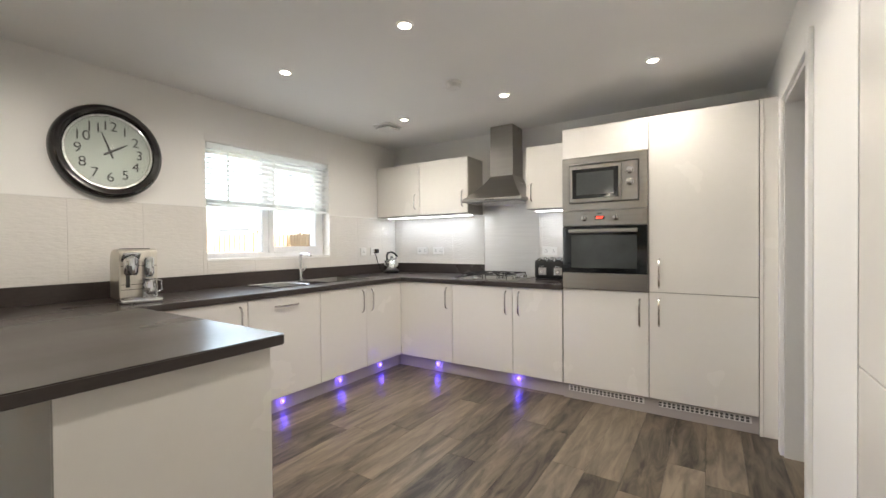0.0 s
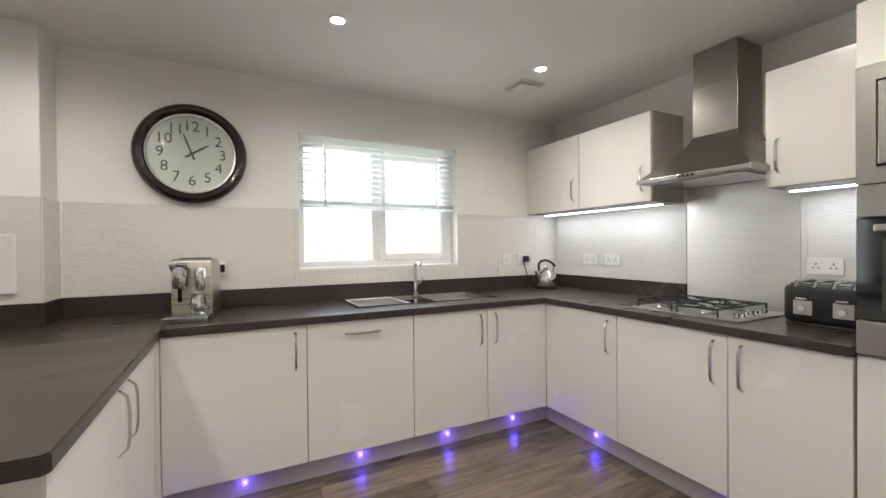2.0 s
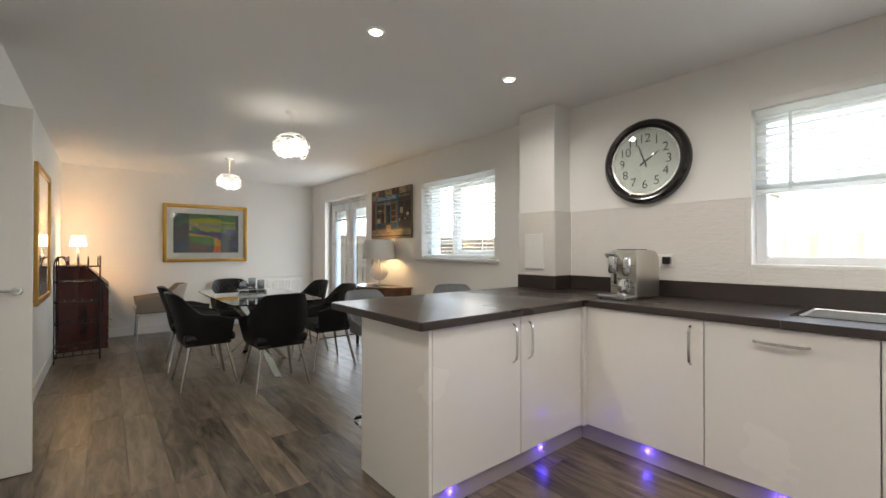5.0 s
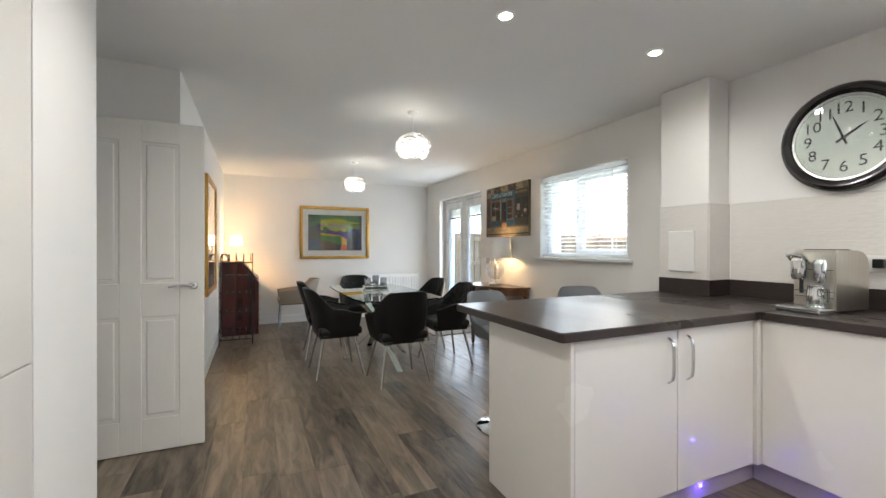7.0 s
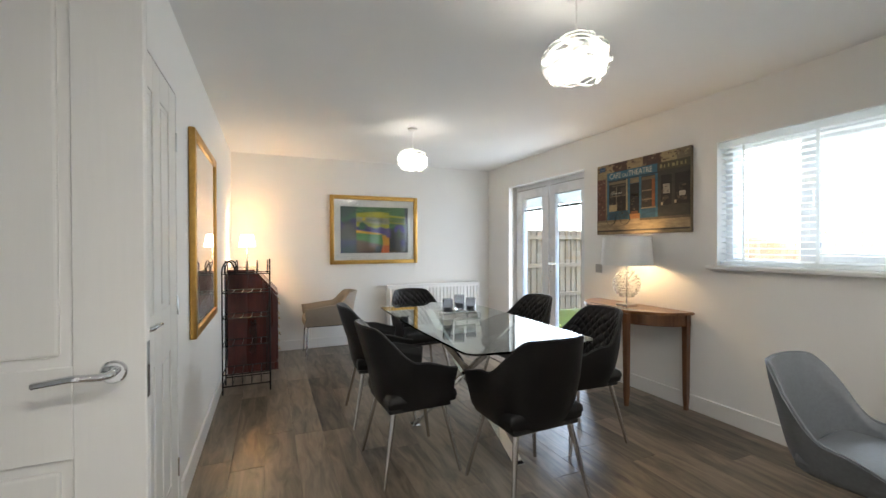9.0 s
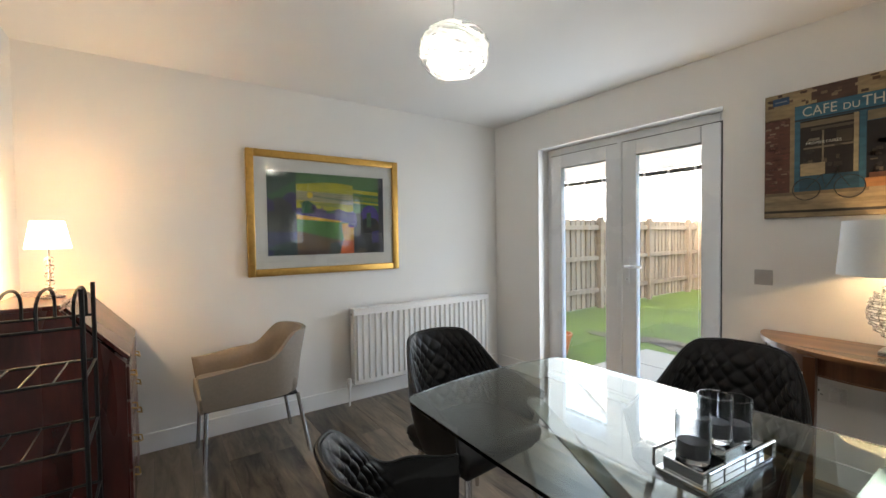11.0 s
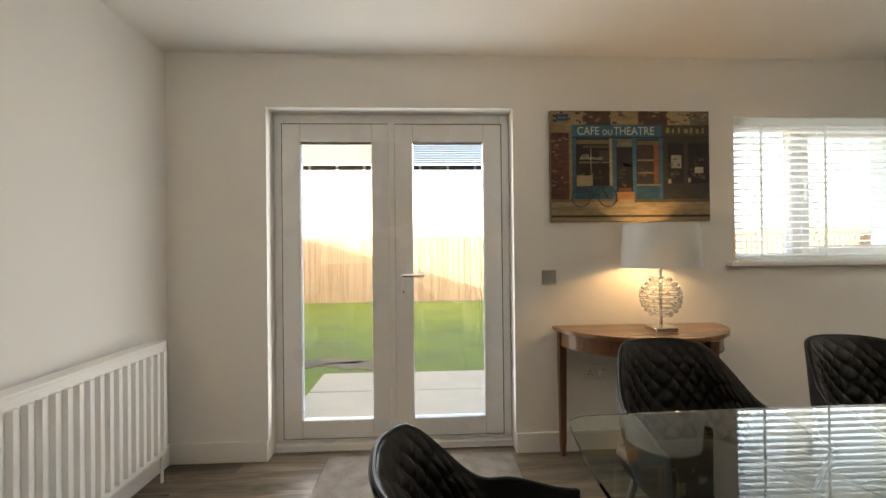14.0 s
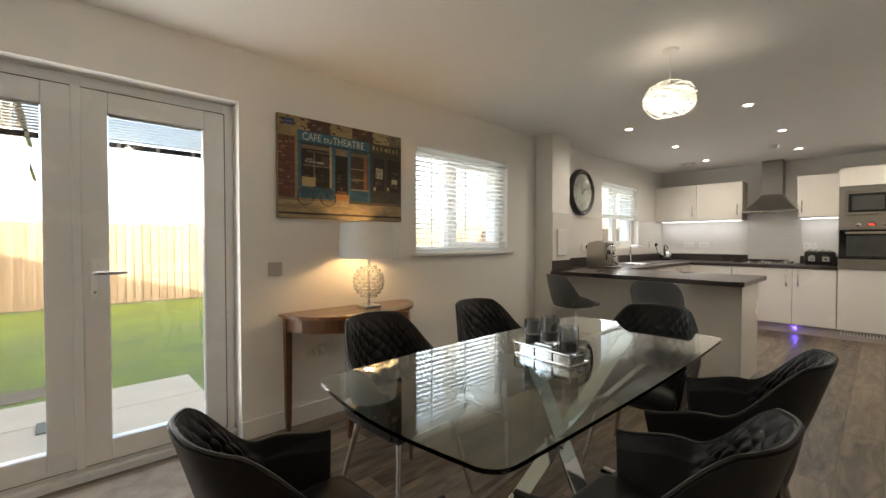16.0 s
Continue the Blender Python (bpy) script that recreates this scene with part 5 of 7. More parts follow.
# glass table
tb = thing("dining_table", (-1.99, 1.69, 0), "glass dining table on a crossed chrome base", "dining table")
out = []
L2, W2, R = 0.885, 0.41, 0.075
for cx, cy, a0 in ((1, 1, 0), (-1, 1, 90), (-1, -1, 180), (1, -1, 270)):
    for k in range(7):
        a = radians(a0 + 15 * k)
        out.append((cx * (L2 - R) + R * math.cos(a), cy * (W2 - R) + R * math.sin(a)))
    if cx * cy > 0:
        for k in range(1, 8):
            t = k / 8
            out.append((cx * (L2 - R) * (1 - 2 * t), cy * (W2 + 0.018 * math.sin(math.pi * t))))
    else:
        for k in range(1, 8):
            t = k / 8
            out.append((cx * (L2 + 0.035 * math.sin(math.pi * t)), cy * (W2 - R) * (1 - 2 * t)))
bm = prism(bmesh.new(), out, 0.743, 0.755)
top = part("glass_top", bm, M["table_glass"], tb, "clear green-edged glass top")
top.visible_shadow = False
for a, b, w in (((0.60, 0.05), (-0.60, -0.05), 0.0), ((-0.60, 0.05), (0.60, -0.05), 0.006), ((-0.13, -0.34), (0.20, 0.30), 0.012), ((-0.11, 0.34), (0.20, -0.30), 0.018)):
    p, q = Vector((*a, 0.0)), Vector((*b, 0.735))
    d = (q - p).normalized()
    side = d.cross(Vector((0, 0, 1))).normalized() * 0.034
    nrm = side.cross(d).normalized() * 0.014
    bm = bmesh.new()
    lo = [bm.verts.new(p + side * i + nrm * j) for i, j in ((-1, -1), (1, -1), (1, 1), (-1, 1))]
    hi = [bm.verts.new(q + side * i + nrm * j) for i, j in ((-1, -1), (1, -1), (1, 1), (-1, 1))]
    for v in lo:
        v.co.z = 0.004
    for v in hi:
        v.co.z = 0.735
    for k in range(4):
        bm.faces.new((lo[k], lo[(k + 1) % 4], hi[(k + 1) % 4], hi[k]))
    bm.faces.new(lo[::-1])
    bm.faces.new(hi)
    part("leg", bm, M["chrome"], tb, "crossed polished steel leg")
    part("pad", lathe(bmesh.new(), [(0.026, 0.735), (0.026, 0.7425)], 16, (q.x, q.y, 0)), M["crystal"], tb)
    part("foot", box(p.x - 0.04, p.y - 0.03, 0.0, p.x + 0.04, p.y + 0.03, 0.006, 0.002), M["chrome"], tb)

# candle holder set
ch = thing("candle_holder_set", (-2.05, 1.675, 0.7552), "mirrored stepped tray with smoked glass candle tumblers", "candle holder", "", 84)
part("tray", box(-0.14, -0.06, 0.0, 0.14, 0.06, 0.010, 0.002), M["chrome"], ch, "mirrored tray")
for k, (x, h) in enumerate(((-0.09, 0.03), (0.0, 0.055), (0.09, 0.03))):
    st = part("step", box(x - 0.042, -0.045, 0.010, x + 0.042, 0.045, 0.010 + h, 0.002), M["chrome"], ch, "mirrored step")
    z = 0.0105 + h
    tm = part("tumbler", lathe(bmesh.new(), [(0.033, z), (0.036, z + 0.005), (0.037, z + 0.105), (0.034, z + 0.105), (0.033, z + 0.012), (0.0, z + 0.012)], 24, (x, 0, 0)), M["grey_glass"], ch, "smoked glass tumbler", True)
    part("candle", lathe(bmesh.new(), [(0.030, z + 0.0125), (0.030, z + 0.045), (0, z + 0.045)], 20, (x, 0, 0)), mat("grey_wax", (0.22, 0.22, 0.23), 0.5, 0, 40, 0.1), tm, "grey candle")
bm = bmesh.new()
for yy in (-0.062, 0.062):
    tube(bm, [(-0.14, yy, 0.01), (-0.14, yy, 0.05), (0.14, yy, 0.05), (0.14, yy, 0.01)], 0.004, 6)
part("rail", bm, M["chrome"], ch)

# half-moon console table
ct = thing("console_table", (-1.985, 3.405, 0), "half-moon mahogany console table against the wall", "console table")
R, D = 0.505, 0.43


def moon(r, d, n=28):
    return [(r * math.cos(math.pi + math.pi * k / n), d * math.sin(math.pi + math.pi * k / n)) for k in range(n + 1)]


bm = prism(bmesh.new(), moon(R, D), 0.744, 0.766)
bmesh.ops.bevel(bm, geom=[e for e in bm.edges if abs(e.verts[0].co.z - e.verts[1].co.z) < 1e-5], offset=0.004, segments=2, affect="EDGES")
part("tabletop", bm, M["console"], ct, "polished half-round top")
bm = prism(bmesh.new(), moon(R - 0.03, D - 0.03), 0.655, 0.7435)
part("apron", bm, M["console_leg"], ct, "curved veneered apron")
part("bead", prism(bmesh.new(), moon(R - 0.026, D - 0.026), 0.655, 0.662), M["console"], ct)
for x, y in ((-0.458, -0.03), (0.458, -0.03), (-0.21, -0.385), (0.21, -0.385)):
    bm = bmesh.new()
    lo = [bm.verts.new((x + i * 0.012, y + j * 0.012, 0)) for i, j in ((-1, -1), (1, -1), (1, 1), (-1, 1))]
    mid = [bm.verts.new((x + i * 0.017, y + j * 0.017, 0.10)) for i, j in ((-1, -1), (1, -1), (1, 1), (-1, 1))]
    hi = [bm.verts.new((x + i * 0.022, y + j * 0.022, 0.744)) for i, j in ((-1, -1), (1, -1), (1, 1), (-1, 1))]
    for a, b in ((lo, mid), (mid, hi)):
        for k in range(4):
            bm.faces.new((a[k], a[(k + 1) % 4], b[(k + 1) % 4], b[k]))
    bm.faces.new(lo[::-1])
    bm.faces.new(hi)
    part("leg", bm, M["console_leg"], ct, "tapered mahogany leg")

# table lamp
tl = thing("table_lamp", (-1.94, 3.20, 0.766), "crystal coil table lamp with a grey drum shade", "table lamp")
part("base", box(-0.062, -0.062, 0, 0.062, 0.062, 0.024, 0.004), M["chrome"], tl, "square chrome base")
part("stem", lathe(bmesh.new(), [(0.010, 0.024), (0.010, 0.40)], 12), M["chrome"], tl, "", True)
for k in range(9):
    t = -0.85 + 1.7 * k / 8
    r = 0.105 * math.sqrt(1 - t * t)
    part("crystal_coil", ring(bmesh.new(), (0, 0, 0.185 + 0.115 * t), r, 0.0075, "z", 28, 8), M["crystal"], tl, "clear glass coil", True)
    for j in range(9):
        a = 2 * math.pi * (j + 0.5 * (k % 2)) / 9
        part("bead", lathe(bmesh.new(), [(0, -0.008), (0.008, 0), (0, 0.008)], 6, (r * math.cos(a), r * math.sin(a), 0.185 + 0.115 * t + 0.012)), M["crystal"], tl)
bm = bmesh.new()
for j in range(6):
    a = 2 * math.pi * j / 6
    tube(bm, [((0.105 * math.sin(math.pi * k / 10) + 0.006) * math.cos(a), (0.105 * math.sin(math.pi * k / 10) + 0.006) * math.sin(a), 0.07 + 0.23 * k / 10) for k in range(11)], 0.002, 5)
part("wire_cage", bm, M["chrome"], tl)
bm = lathe(bmesh.new(), [(0.208, 0.352), (0.190, 0.590), (0.187, 0.590), (0.205, 0.352), (0.208, 0.352)], 48)
part("shade", bm, M["shade"], tl, "pale grey fabric drum shade", True, 60)
bm = bmesh.new()
for j in range(3):
    a = 2 * math.pi * j / 3
    tube(bm, [(0, 0, 0.40), (0.19 * math.cos(a), 0.19 * math.sin(a), 0.40)], 0.002, 5)
part("shade_ring", bm, M["chrome"], tl)
part("bulb", lathe(bmesh.new(), [(0.012, 0.395), (0.014, 0.40), (0.022, 0.425), (0.020, 0.445), (0, 0.458)], 16), M["warm_bulb"], tl, "glowing warm bulb", True)


def pendant(x, y, zc):
    """Nest of clear acrylic strips round a bulb, on a cord."""
    ob = thing("pendant_light", (x, y, CEIL), "clear acrylic nest pendant light, lit", "pendant light", "pendant lights")
    part("ceiling_rose", lathe(bmesh.new(), [(0.047, 0), (0.046, -0.014), (0.030, -0.026), (0.008, -0.030)], 24), M["white_plastic"], ob, "", True)
    drop = zc - CEIL
    part("cord", tube(bmesh.new(), [(0, 0, -0.03), (0, 0, drop + 0.05)], 0.0035, 6), M["white_plastic"], ob)
    part("lampholder", lathe(bmesh.new(), [(0.018, drop + 0.06), (0.020, drop + 0.0)], 14), M["white_plastic"], ob, "", True)
    part("bulb", lathe(bmesh.new(), [(0.0, drop - 0.075), (0.022, drop - 0.066), (0.030, drop - 0.042), (0.022, drop - 0.012), (0.014, drop)], 18), M["bulb"], ob, "glowing bulb", True)
    rnd = random.Random(3)
    for k in range(42):
        bm = bmesh.new()
        ax = Euler((rnd.uniform(-0.75, 0.75), rnd.uniform(-0.75, 0.75), rnd.uniform(0, 6.3))).to_matrix()
        r, off = rnd.uniform(0.122, 0.150), rnd.uniform(-0.05, 0.05)
        r = math.sqrt(max(0.01, r * r - off * off))
        a0, span = rnd.uniform(0, 6.3), rnd.uniform(2.2, 5.0)
        n = 16
        rows = []
        for i in range(n + 1):
            a = a0 + span * i / n
            rw = []
            for dr, dz in ((0, -0.008), (0, 0.008), (0.0025, 0.008), (0.0025, -0.008)):
                p = ax @ Vector(((r + dr) * math.cos(a), (r + dr) * math.sin(a), off + dz))
                p.z *= 0.80
                rw.append(bm.verts.new(p + Vector((0, 0, drop))))
            rows.append(rw)
        for p, q in zip(rows, rows[1:]):
            for j in range(4):
                bm.faces.new((p[j], p[(j + 1) % 4], q[(j + 1) % 4], q[j]))
        bm.faces.new(rows[0][::-1])
        bm.faces.new(rows[-1])
        s = part("strip", bm, M["acrylic"], ob)
    return ob


pend = pendant(*PENDANTS[0])
copy_thing(pend, pose(PENDANTS[1][0], PENDANTS[1][1], CEIL, 0, 0, 140))

# radiator
rd = thing("radiator", (XW, 1.83, 0.165), "white steel panel radiator on the end wall", "radiator")
RL, RH = 1.38, 0.595
part("back_panel", box(0.045, 0.0, 0.0, 0.062, RL, RH - 0.02, 0.004), M["trim"], rd)
part("front_panel", box(0.112, 0.004, 0.0, 0.122, RL - 0.004, RH - 0.012, 0.004), M["trim"], rd)
n = 26
for k in range(n):
    yy = 0.035 + k * (RL - 0.07) / (n - 1)
    if k == 0:
        r0 = part("rib", prism(bmesh.new(), [(0.121, -0.0175), (0.140, -0.010), (0.140, 0.010), (0.121, 0.0175)], 0.035, RH - 0.05), M["trim"], rd)
        r0.location = (0, yy, 0)
    else:
        o = new("rib", r0.data)
        o.parent = rd
        o.location = (0, yy, 0)
bm = bmesh.new()
bx(bm, 0.040, 0.0, RH - 0.014, 0.127, RL, RH, 0.003)
part("top_grille", bm, M["trim"], rd)
for yy in (0.0, RL - 0.006):
    part("side_cover", box(0.040, yy, 0.0, 0.125, yy + 0.006, RH - 0.004, 0.002), M["trim"], rd)
part("bleed_valve", lathe(bmesh.new(), [(0.010, 0), (0.010, 0.006), (0.005, 0.007), (0.005, 0.012)], 12, (0.085, 0.0, RH - 0.045), Matrix.Rotation(radians(90), 3, "X")), M["chrome"], rd)
vb = part("valve", lathe(bmesh.new(), [(0.016, -0.045), (0.018, -0.02), (0.018, 0.02), (0.012, 0.03)], 16, (0.085, -0.03, 0.02)), M["white_plastic"], rd, "white radiator valve", True)
part("pipe", tube(bmesh.new(), [(0.085, -0.03, -0.03), (0.085, -0.03, -0.1645)], 0.008, 8), M["trim"], rd)
part("pipe", tube(bmesh.new(), [(0.085, RL + 0.02, 0.03), (0.085, RL + 0.02, -0.1645)], 0.008, 8), M["trim"], rd)
part("bracket", box(0.0, 0.25, 0.1, 0.045, 0.28, 0.5), M["trim"], rd)

# doormat
dm = thing("doormat", (-3.285, 3.06, 0.0), "grey brown textured barrier mat inside the garden doors", "doormat")
part("mat_surface", box(-0.545, -0.34, 0.0005, 0.545, 0.365, 0.012, 0.004), M["rug"], dm)
part("edging", box(-0.55, -0.345, 0.0003, 0.55, 0.37, 0.006, 0.002), mat("dark_mat_edge", (0.10, 0.085, 0.075), 0.9, 0, 90, 0.15), dm)

# bureau
bu = thing("bureau", (-4.72, YS + 0.022, 0), "red mahogany writing bureau with a sloping front", "bureau")
BW, BD = 0.76, 0.46
bm = prism(bmesh.new(), [(0, 0.03), (BD, 0.03), (BD, 0.76), (0.24, 1.03), (0, 1.03)], 0.004, BW - 0.004, "x")
part("carcass", bm, M["mahogany"], bu, "polished red mahogany carcass")
part("top_board", box(-0.008, -0.004, 1.03, BW + 0.008, 0.252, 1.048, 0.004), M["mahogany"], bu)
a = Vector((0, BD + 0.004, 0.772))
b = Vector((0, 0.252, 1.022))
nrm = Vector((0, 0.76, 0.65)).normalized()
bm = bmesh.new()
lo = [bm.verts.new((0.03, a.y, a.z)), bm.verts.new((BW - 0.03, a.y, a.z)), bm.verts.new((BW - 0.03, b.y, b.z)), bm.verts.new((0.03, b.y, b.z))]
hi = [bm.verts.new(v.co + nrm * 0.014) for v in lo]
for k in range(4):
    bm.faces.new((lo[k], lo[(k + 1) % 4], hi[(k + 1) % 4], hi[k]))
bm.faces.new(hi)
bm.faces.new(lo[::-1])
part("fall_front", bm, M["mahogany"], bu, "sloping writing flap")
M["brass"] = mat("aged_brass", (0.55, 0.38, 0.14), 0.3, 1, 40, 0.08)
for k in range(4):
    z = 0.10 + k * 0.163
    d = part("drawer", box(0.02, BD - 0.002, z, BW - 0.02, BD + 0.012, z + 0.150, 0.004), M["mahogany"], bu)
    for x in (0.17, BW - 0.17):
        part("handle", tube(bmesh.new(), [(x - 0.04, BD + 0.012, z + 0.085), (x - 0.04, BD + 0.028, z + 0.08), (x, BD + 0.034, z + 0.062), (x + 0.04, BD + 0.028, z + 0.08), (x + 0.04, BD + 0.012, z + 0.085)], 0.004, 6), M["brass"], d, "brass swan neck handle", True)
part("plinth_base", box(-0.006, 0.0, 0.0, BW + 0.006, BD + 0.010, 0.075, 0.005), M["mahogany"], bu)

# small lamp on the bureau
bl = thing("bureau_lamp", (-4.30, 0.17, 1.048), "small glass-stemmed lamp with a glowing shade", "table lamp")
part("base", lathe(bmesh.new(), [(0.055, 0), (0.055, 0.010), (0.02, 0.018)], 24), M["crystal"], bl, "clear glass foot", True)
for k in range(5):
    part("glass_ball", lathe(bmesh.new(), [(0.0, -0.019), (0.014, -0.013), (0.019, 0), (0.014, 0.013), (0.0, 0.019)], 14, (0.006 * (-1) ** k, 0, 0.037 + k * 0.036)), M["crystal"], bl, "", True)
part("stem", tube(bmesh.new(), [(0, 0, 0.01), (0, 0, 0.26)], 0.004, 6), M["chrome"], bl)
part("shade", lathe(bmesh.new(), [(0.085, 0.235), (0.062, 0.365), (0.060, 0.365), (0.083, 0.235), (0.085, 0.235)], 32), M["warm_shade"], bl, "small glowing cream shade", True)

# wire rack
rk = thing("wire_rack", (-3.46, 0.205, 0), "black wire wine rack with arched top hoops", "rack")
W, D2, H = 0.19, 0.14, 1.165
for x in (-D2, D2):
    bm = tube(bmesh.new(), [(x, -W, 0), (x, -W, H - 0.10)] + [(x, -W + 0.05 - 0.05 * math.cos(math.pi * k / 8), H - 0.10 + 0.09 * math.sin(math.pi * k / 8)) for k in range(1, 8)] + [(x, -W + 0.1, H - 0.10)], 0.006, 6)
    part("frame_hoop", bm, M["blackmetal"], rk)
    part("post", tube(bmesh.new(), [(x, W, 0), (x, W, H)], 0.007, 6), M["blackmetal"], rk)
    part("crossbar", tube(bmesh.new(), [(x, -W, H - 0.12), (x, W, H - 0.12)], 0.005, 6), M["blackmetal"], rk)
for k in range(5):
    y = -W + 0.02 + k * (2 * W - 0.04) / 4
    part("arch", tube(bmesh.new(), [(-D2, y, H - 0.12), (-D2, y, H - 0.06)] + [(-D2 * math.cos(math.pi * j / 8), y, H - 0.06 + 0.055 * math.sin(math.pi * j / 8)) for j in range(1, 8)] + [(D2, y, H - 0.06), (D2, y, H - 0.12)], 0.005, 6), M["blackmetal"], rk)
for z in (0.07, 0.17, 0.42, 0.66, 0.88):
    for x in (-D2, D2):
        part("rail", tube(bmesh.new(), [(x, -W, z), (x, W, z)], 0.005, 6), M["blackmetal"], rk)
    for y in (-W, W):
        part("side_rail", tube(bmesh.new(), [(-D2, y, z), (D2, y, z)], 0.005, 6), M["blackmetal"], rk)
    for k in range(1, 5):
        y = -W + k * 2 * W / 5
        part("wire", tube(bmesh.new(), [(-D2, y, z), (D2, y, z)], 0.003, 5), M["blackmetal"], rk)
for k in range(1, 5):
    y = -W + k * 2 * W / 5
    part("upright", tube(bmesh.new(), [(D2, y, 0.07), (D2, y, 0.17)], 0.003, 5), M["blackmetal"], rk)


# ---- pictures ----
def flat(parent, name, pts, layer, color, m, rough=0.55):
    """A painted patch: outline in the picture's own u, v, a hair above the layer under it."""
    bm = bmesh.new()
    prism(bm, pts, 0.0, 0.0004)
    key = "paint_%02x%02x%02x" % tuple(int(255 * min(1, c)) for c in color)
    if key not in M:
        M[key] = mat(key, color, rough, 0, 50, 0.24, 0.01, 140, (0.35, 1, 1), big=14)
    o = part(name, bm, M[key], parent)
    o.matrix_basis = m @ Matrix.Translation((0, 0, 0.0005 * layer))
    return o


def wave(u0, u1, f, v0, n=18):
    """Patch between a wavy top line f(u) and a level bottom v0."""
    top = [(u0 + (u1 - u0) * k / n, f(u0 + (u1 - u0) * k / n)) for k in range(n + 1)]
    return top + [(u1, v0), (u0, v0)]


def rect(u0, v0, u1, v1):
    return [(u0, v0), (u1, v0), (u1, v1), (u0, v1)]


def framed(loc, rz, w, h, fw, label, name="framed_picture"):
    """Gilt frame with mount and glass, hung flat; the picture's face looks to local -y."""
    ob = thing(name, loc, label, "picture", "", rz)
    for a, b, c, d in ((-w / 2, -w / 2 + fw, -h / 2, h / 2), (w / 2 - fw, w / 2, -h / 2, h / 2), (-w / 2 + fw, w / 2 - fw, -h / 2, -h / 2 + fw), (-w / 2 + fw, w / 2 - fw, h / 2 - fw, h / 2)):
        fr = part("frame_side", box(a, -0.034, c, b, 0.0, d, 0.007, 3), M["gold"], ob, "gilt moulding", True, 50)
    part("backing", box(-w / 2 + fw, -0.012, -h / 2 + fw, w / 2 - fw, -0.004, h / 2 - fw), M["mount"], ob, "pale grey mount")
    g = part("glazing", box(-w / 2 + fw - 0.004, -0.023, -h / 2 + fw - 0.004, w / 2 - fw + 0.004, -0.021, h / 2 - fw + 0.004), M["glass"], ob, "clear picture glass")
    g.visible_shadow = False
    return ob


face = pose(0, -0.0125, 0, 90, 0, 0)
gp = framed((XW + 0.002, 1.697, 1.498), 90, 1.18, 0.897, 0.052, "gold framed abstract landscape painting on the end wall")
U, V = 0.455, 0.305


def uv(w, h):
    """Turns shares of a picture's width and height, from its top left corner, into the picture's own u, v."""
    return lambda *pts: [((a - 0.5) * w, (0.5 - b) * h) for a, b in pts]


def band(q, a, b, top, bottom, n=16):
    """A strip from a to b between two lines, given as functions of the share of the width."""
    fs = [a + (b - a) * k / n for k in range(n + 1)]
    return q(*[(f, top(f)) for f in fs], *[(f, bottom(f)) for f in fs[::-1]])


def blob(q, f, g, rf, rg, n=18):
    return q(*[(f + rf * math.cos(2 * math.pi * k / n), g + rg * math.sin(2 * math.pi * k / n)) for k in range(n)])


q = uv(2 * U, 2 * V)
PURPLE, NIGHT, OLIVE, YELLOW = (0.060, 0.042, 0.150), (0.018, 0.020, 0.020), (0.090, 0.150, 0.035), (0.400, 0.360, 0.020)
flat(gp, "painting", rect(-U, -V, U, V), 0, (0.075, 0.165, 0.055), face)
flat(gp, "paint", band(q, 0.0, 0.225, lambda f: 0.0, lambda f: 1.0), 1, (0.030, 0.060, 0.040), face)
flat(gp, "paint", band(q, 0.0, 0.225, lambda f: 0.30 - 0.9 * f, lambda f: 0.42 - 0.8 * f), 2, (0.050, 0.120, 0.050), face)
flat(gp, "paint", band(q, 0.225, 0.71, lambda f: 0.12 + 0.02 * math.sin(9 * f), lambda f: 0.52), 1, YELLOW, face)
flat(gp, "paint", band(q, 0.225, 0.71, lambda f: 0.215 + 0.05 * (f - 0.2), lambda f: 0.325 + 0.10 * (f - 0.2)), 2, (0.300, 0.285, 0.170), face)
flat(gp, "paint", band(q, 0.30, 0.68, lambda f: 0.255 + 0.16 * (f - 0.3), lambda f: 0.275 + 0.16 * (f - 0.3)), 3, (0.130, 0.160, 0.090), face)
flat(gp, "paint", band(q, 0.25, 0.60, lambda f: 0.345 + 0.06 * (f - 0.2), lambda f: 0.375 + 0.10 * (f - 0.2)), 3, (0.240, 0.260, 0.050), face)
flat(gp, "paint", band(q, 0.71, 0.955, lambda f: 0.10, lambda f: 0.50), 1, (0.060, 0.150, 0.050), face)
for g0, g1, col in ((0.17, 0.215, YELLOW), (0.25, 0.30, (0.16, 0.20, 0.03)), (0.32, 0.345, YELLOW)):
    flat(gp, "paint", band(q, 0.71, 0.955, lambda f: g0 + 0.10 * (f - 0.7), lambda f: g1 + 0.10 * (f - 0.7)), 2, col, face)
flat(gp, "paint", blob(q, 0.335, 0.265, 0.026, 0.040), 4, (0.62, 0.44, 0.02), face)
flat(gp, "paint", band(q, 0.225, 0.71, lambda f: 0.455 - 0.035 * abs(math.sin(19 * f)) + 0.03 * f, lambda f: 0.60), 5, PURPLE, face)
flat(gp, "paint", band(q, 0.265, 0.375, lambda f: 0.47 - 0.135 * math.sqrt(max(0.0, 1 - ((f - 0.31) / 0.066) ** 2)), lambda f: 0.49), 6, (0.028, 0.110, 0.050), face)
flat(gp, "paint", band(q, 0.335, 0.395, lambda f: 0.48 - 0.10 * math.sqrt(max(0.0, 1 - ((f - 0.365) / 0.031) ** 2)), lambda f: 0.49), 6, PURPLE, face)
flat(gp, "paint", q((0.425, 0.49), (0.427, 0.425), (0.435, 0.395), (0.443, 0.425), (0.446, 0.49)), 6, (0.045, 0.035, 0.12), face)
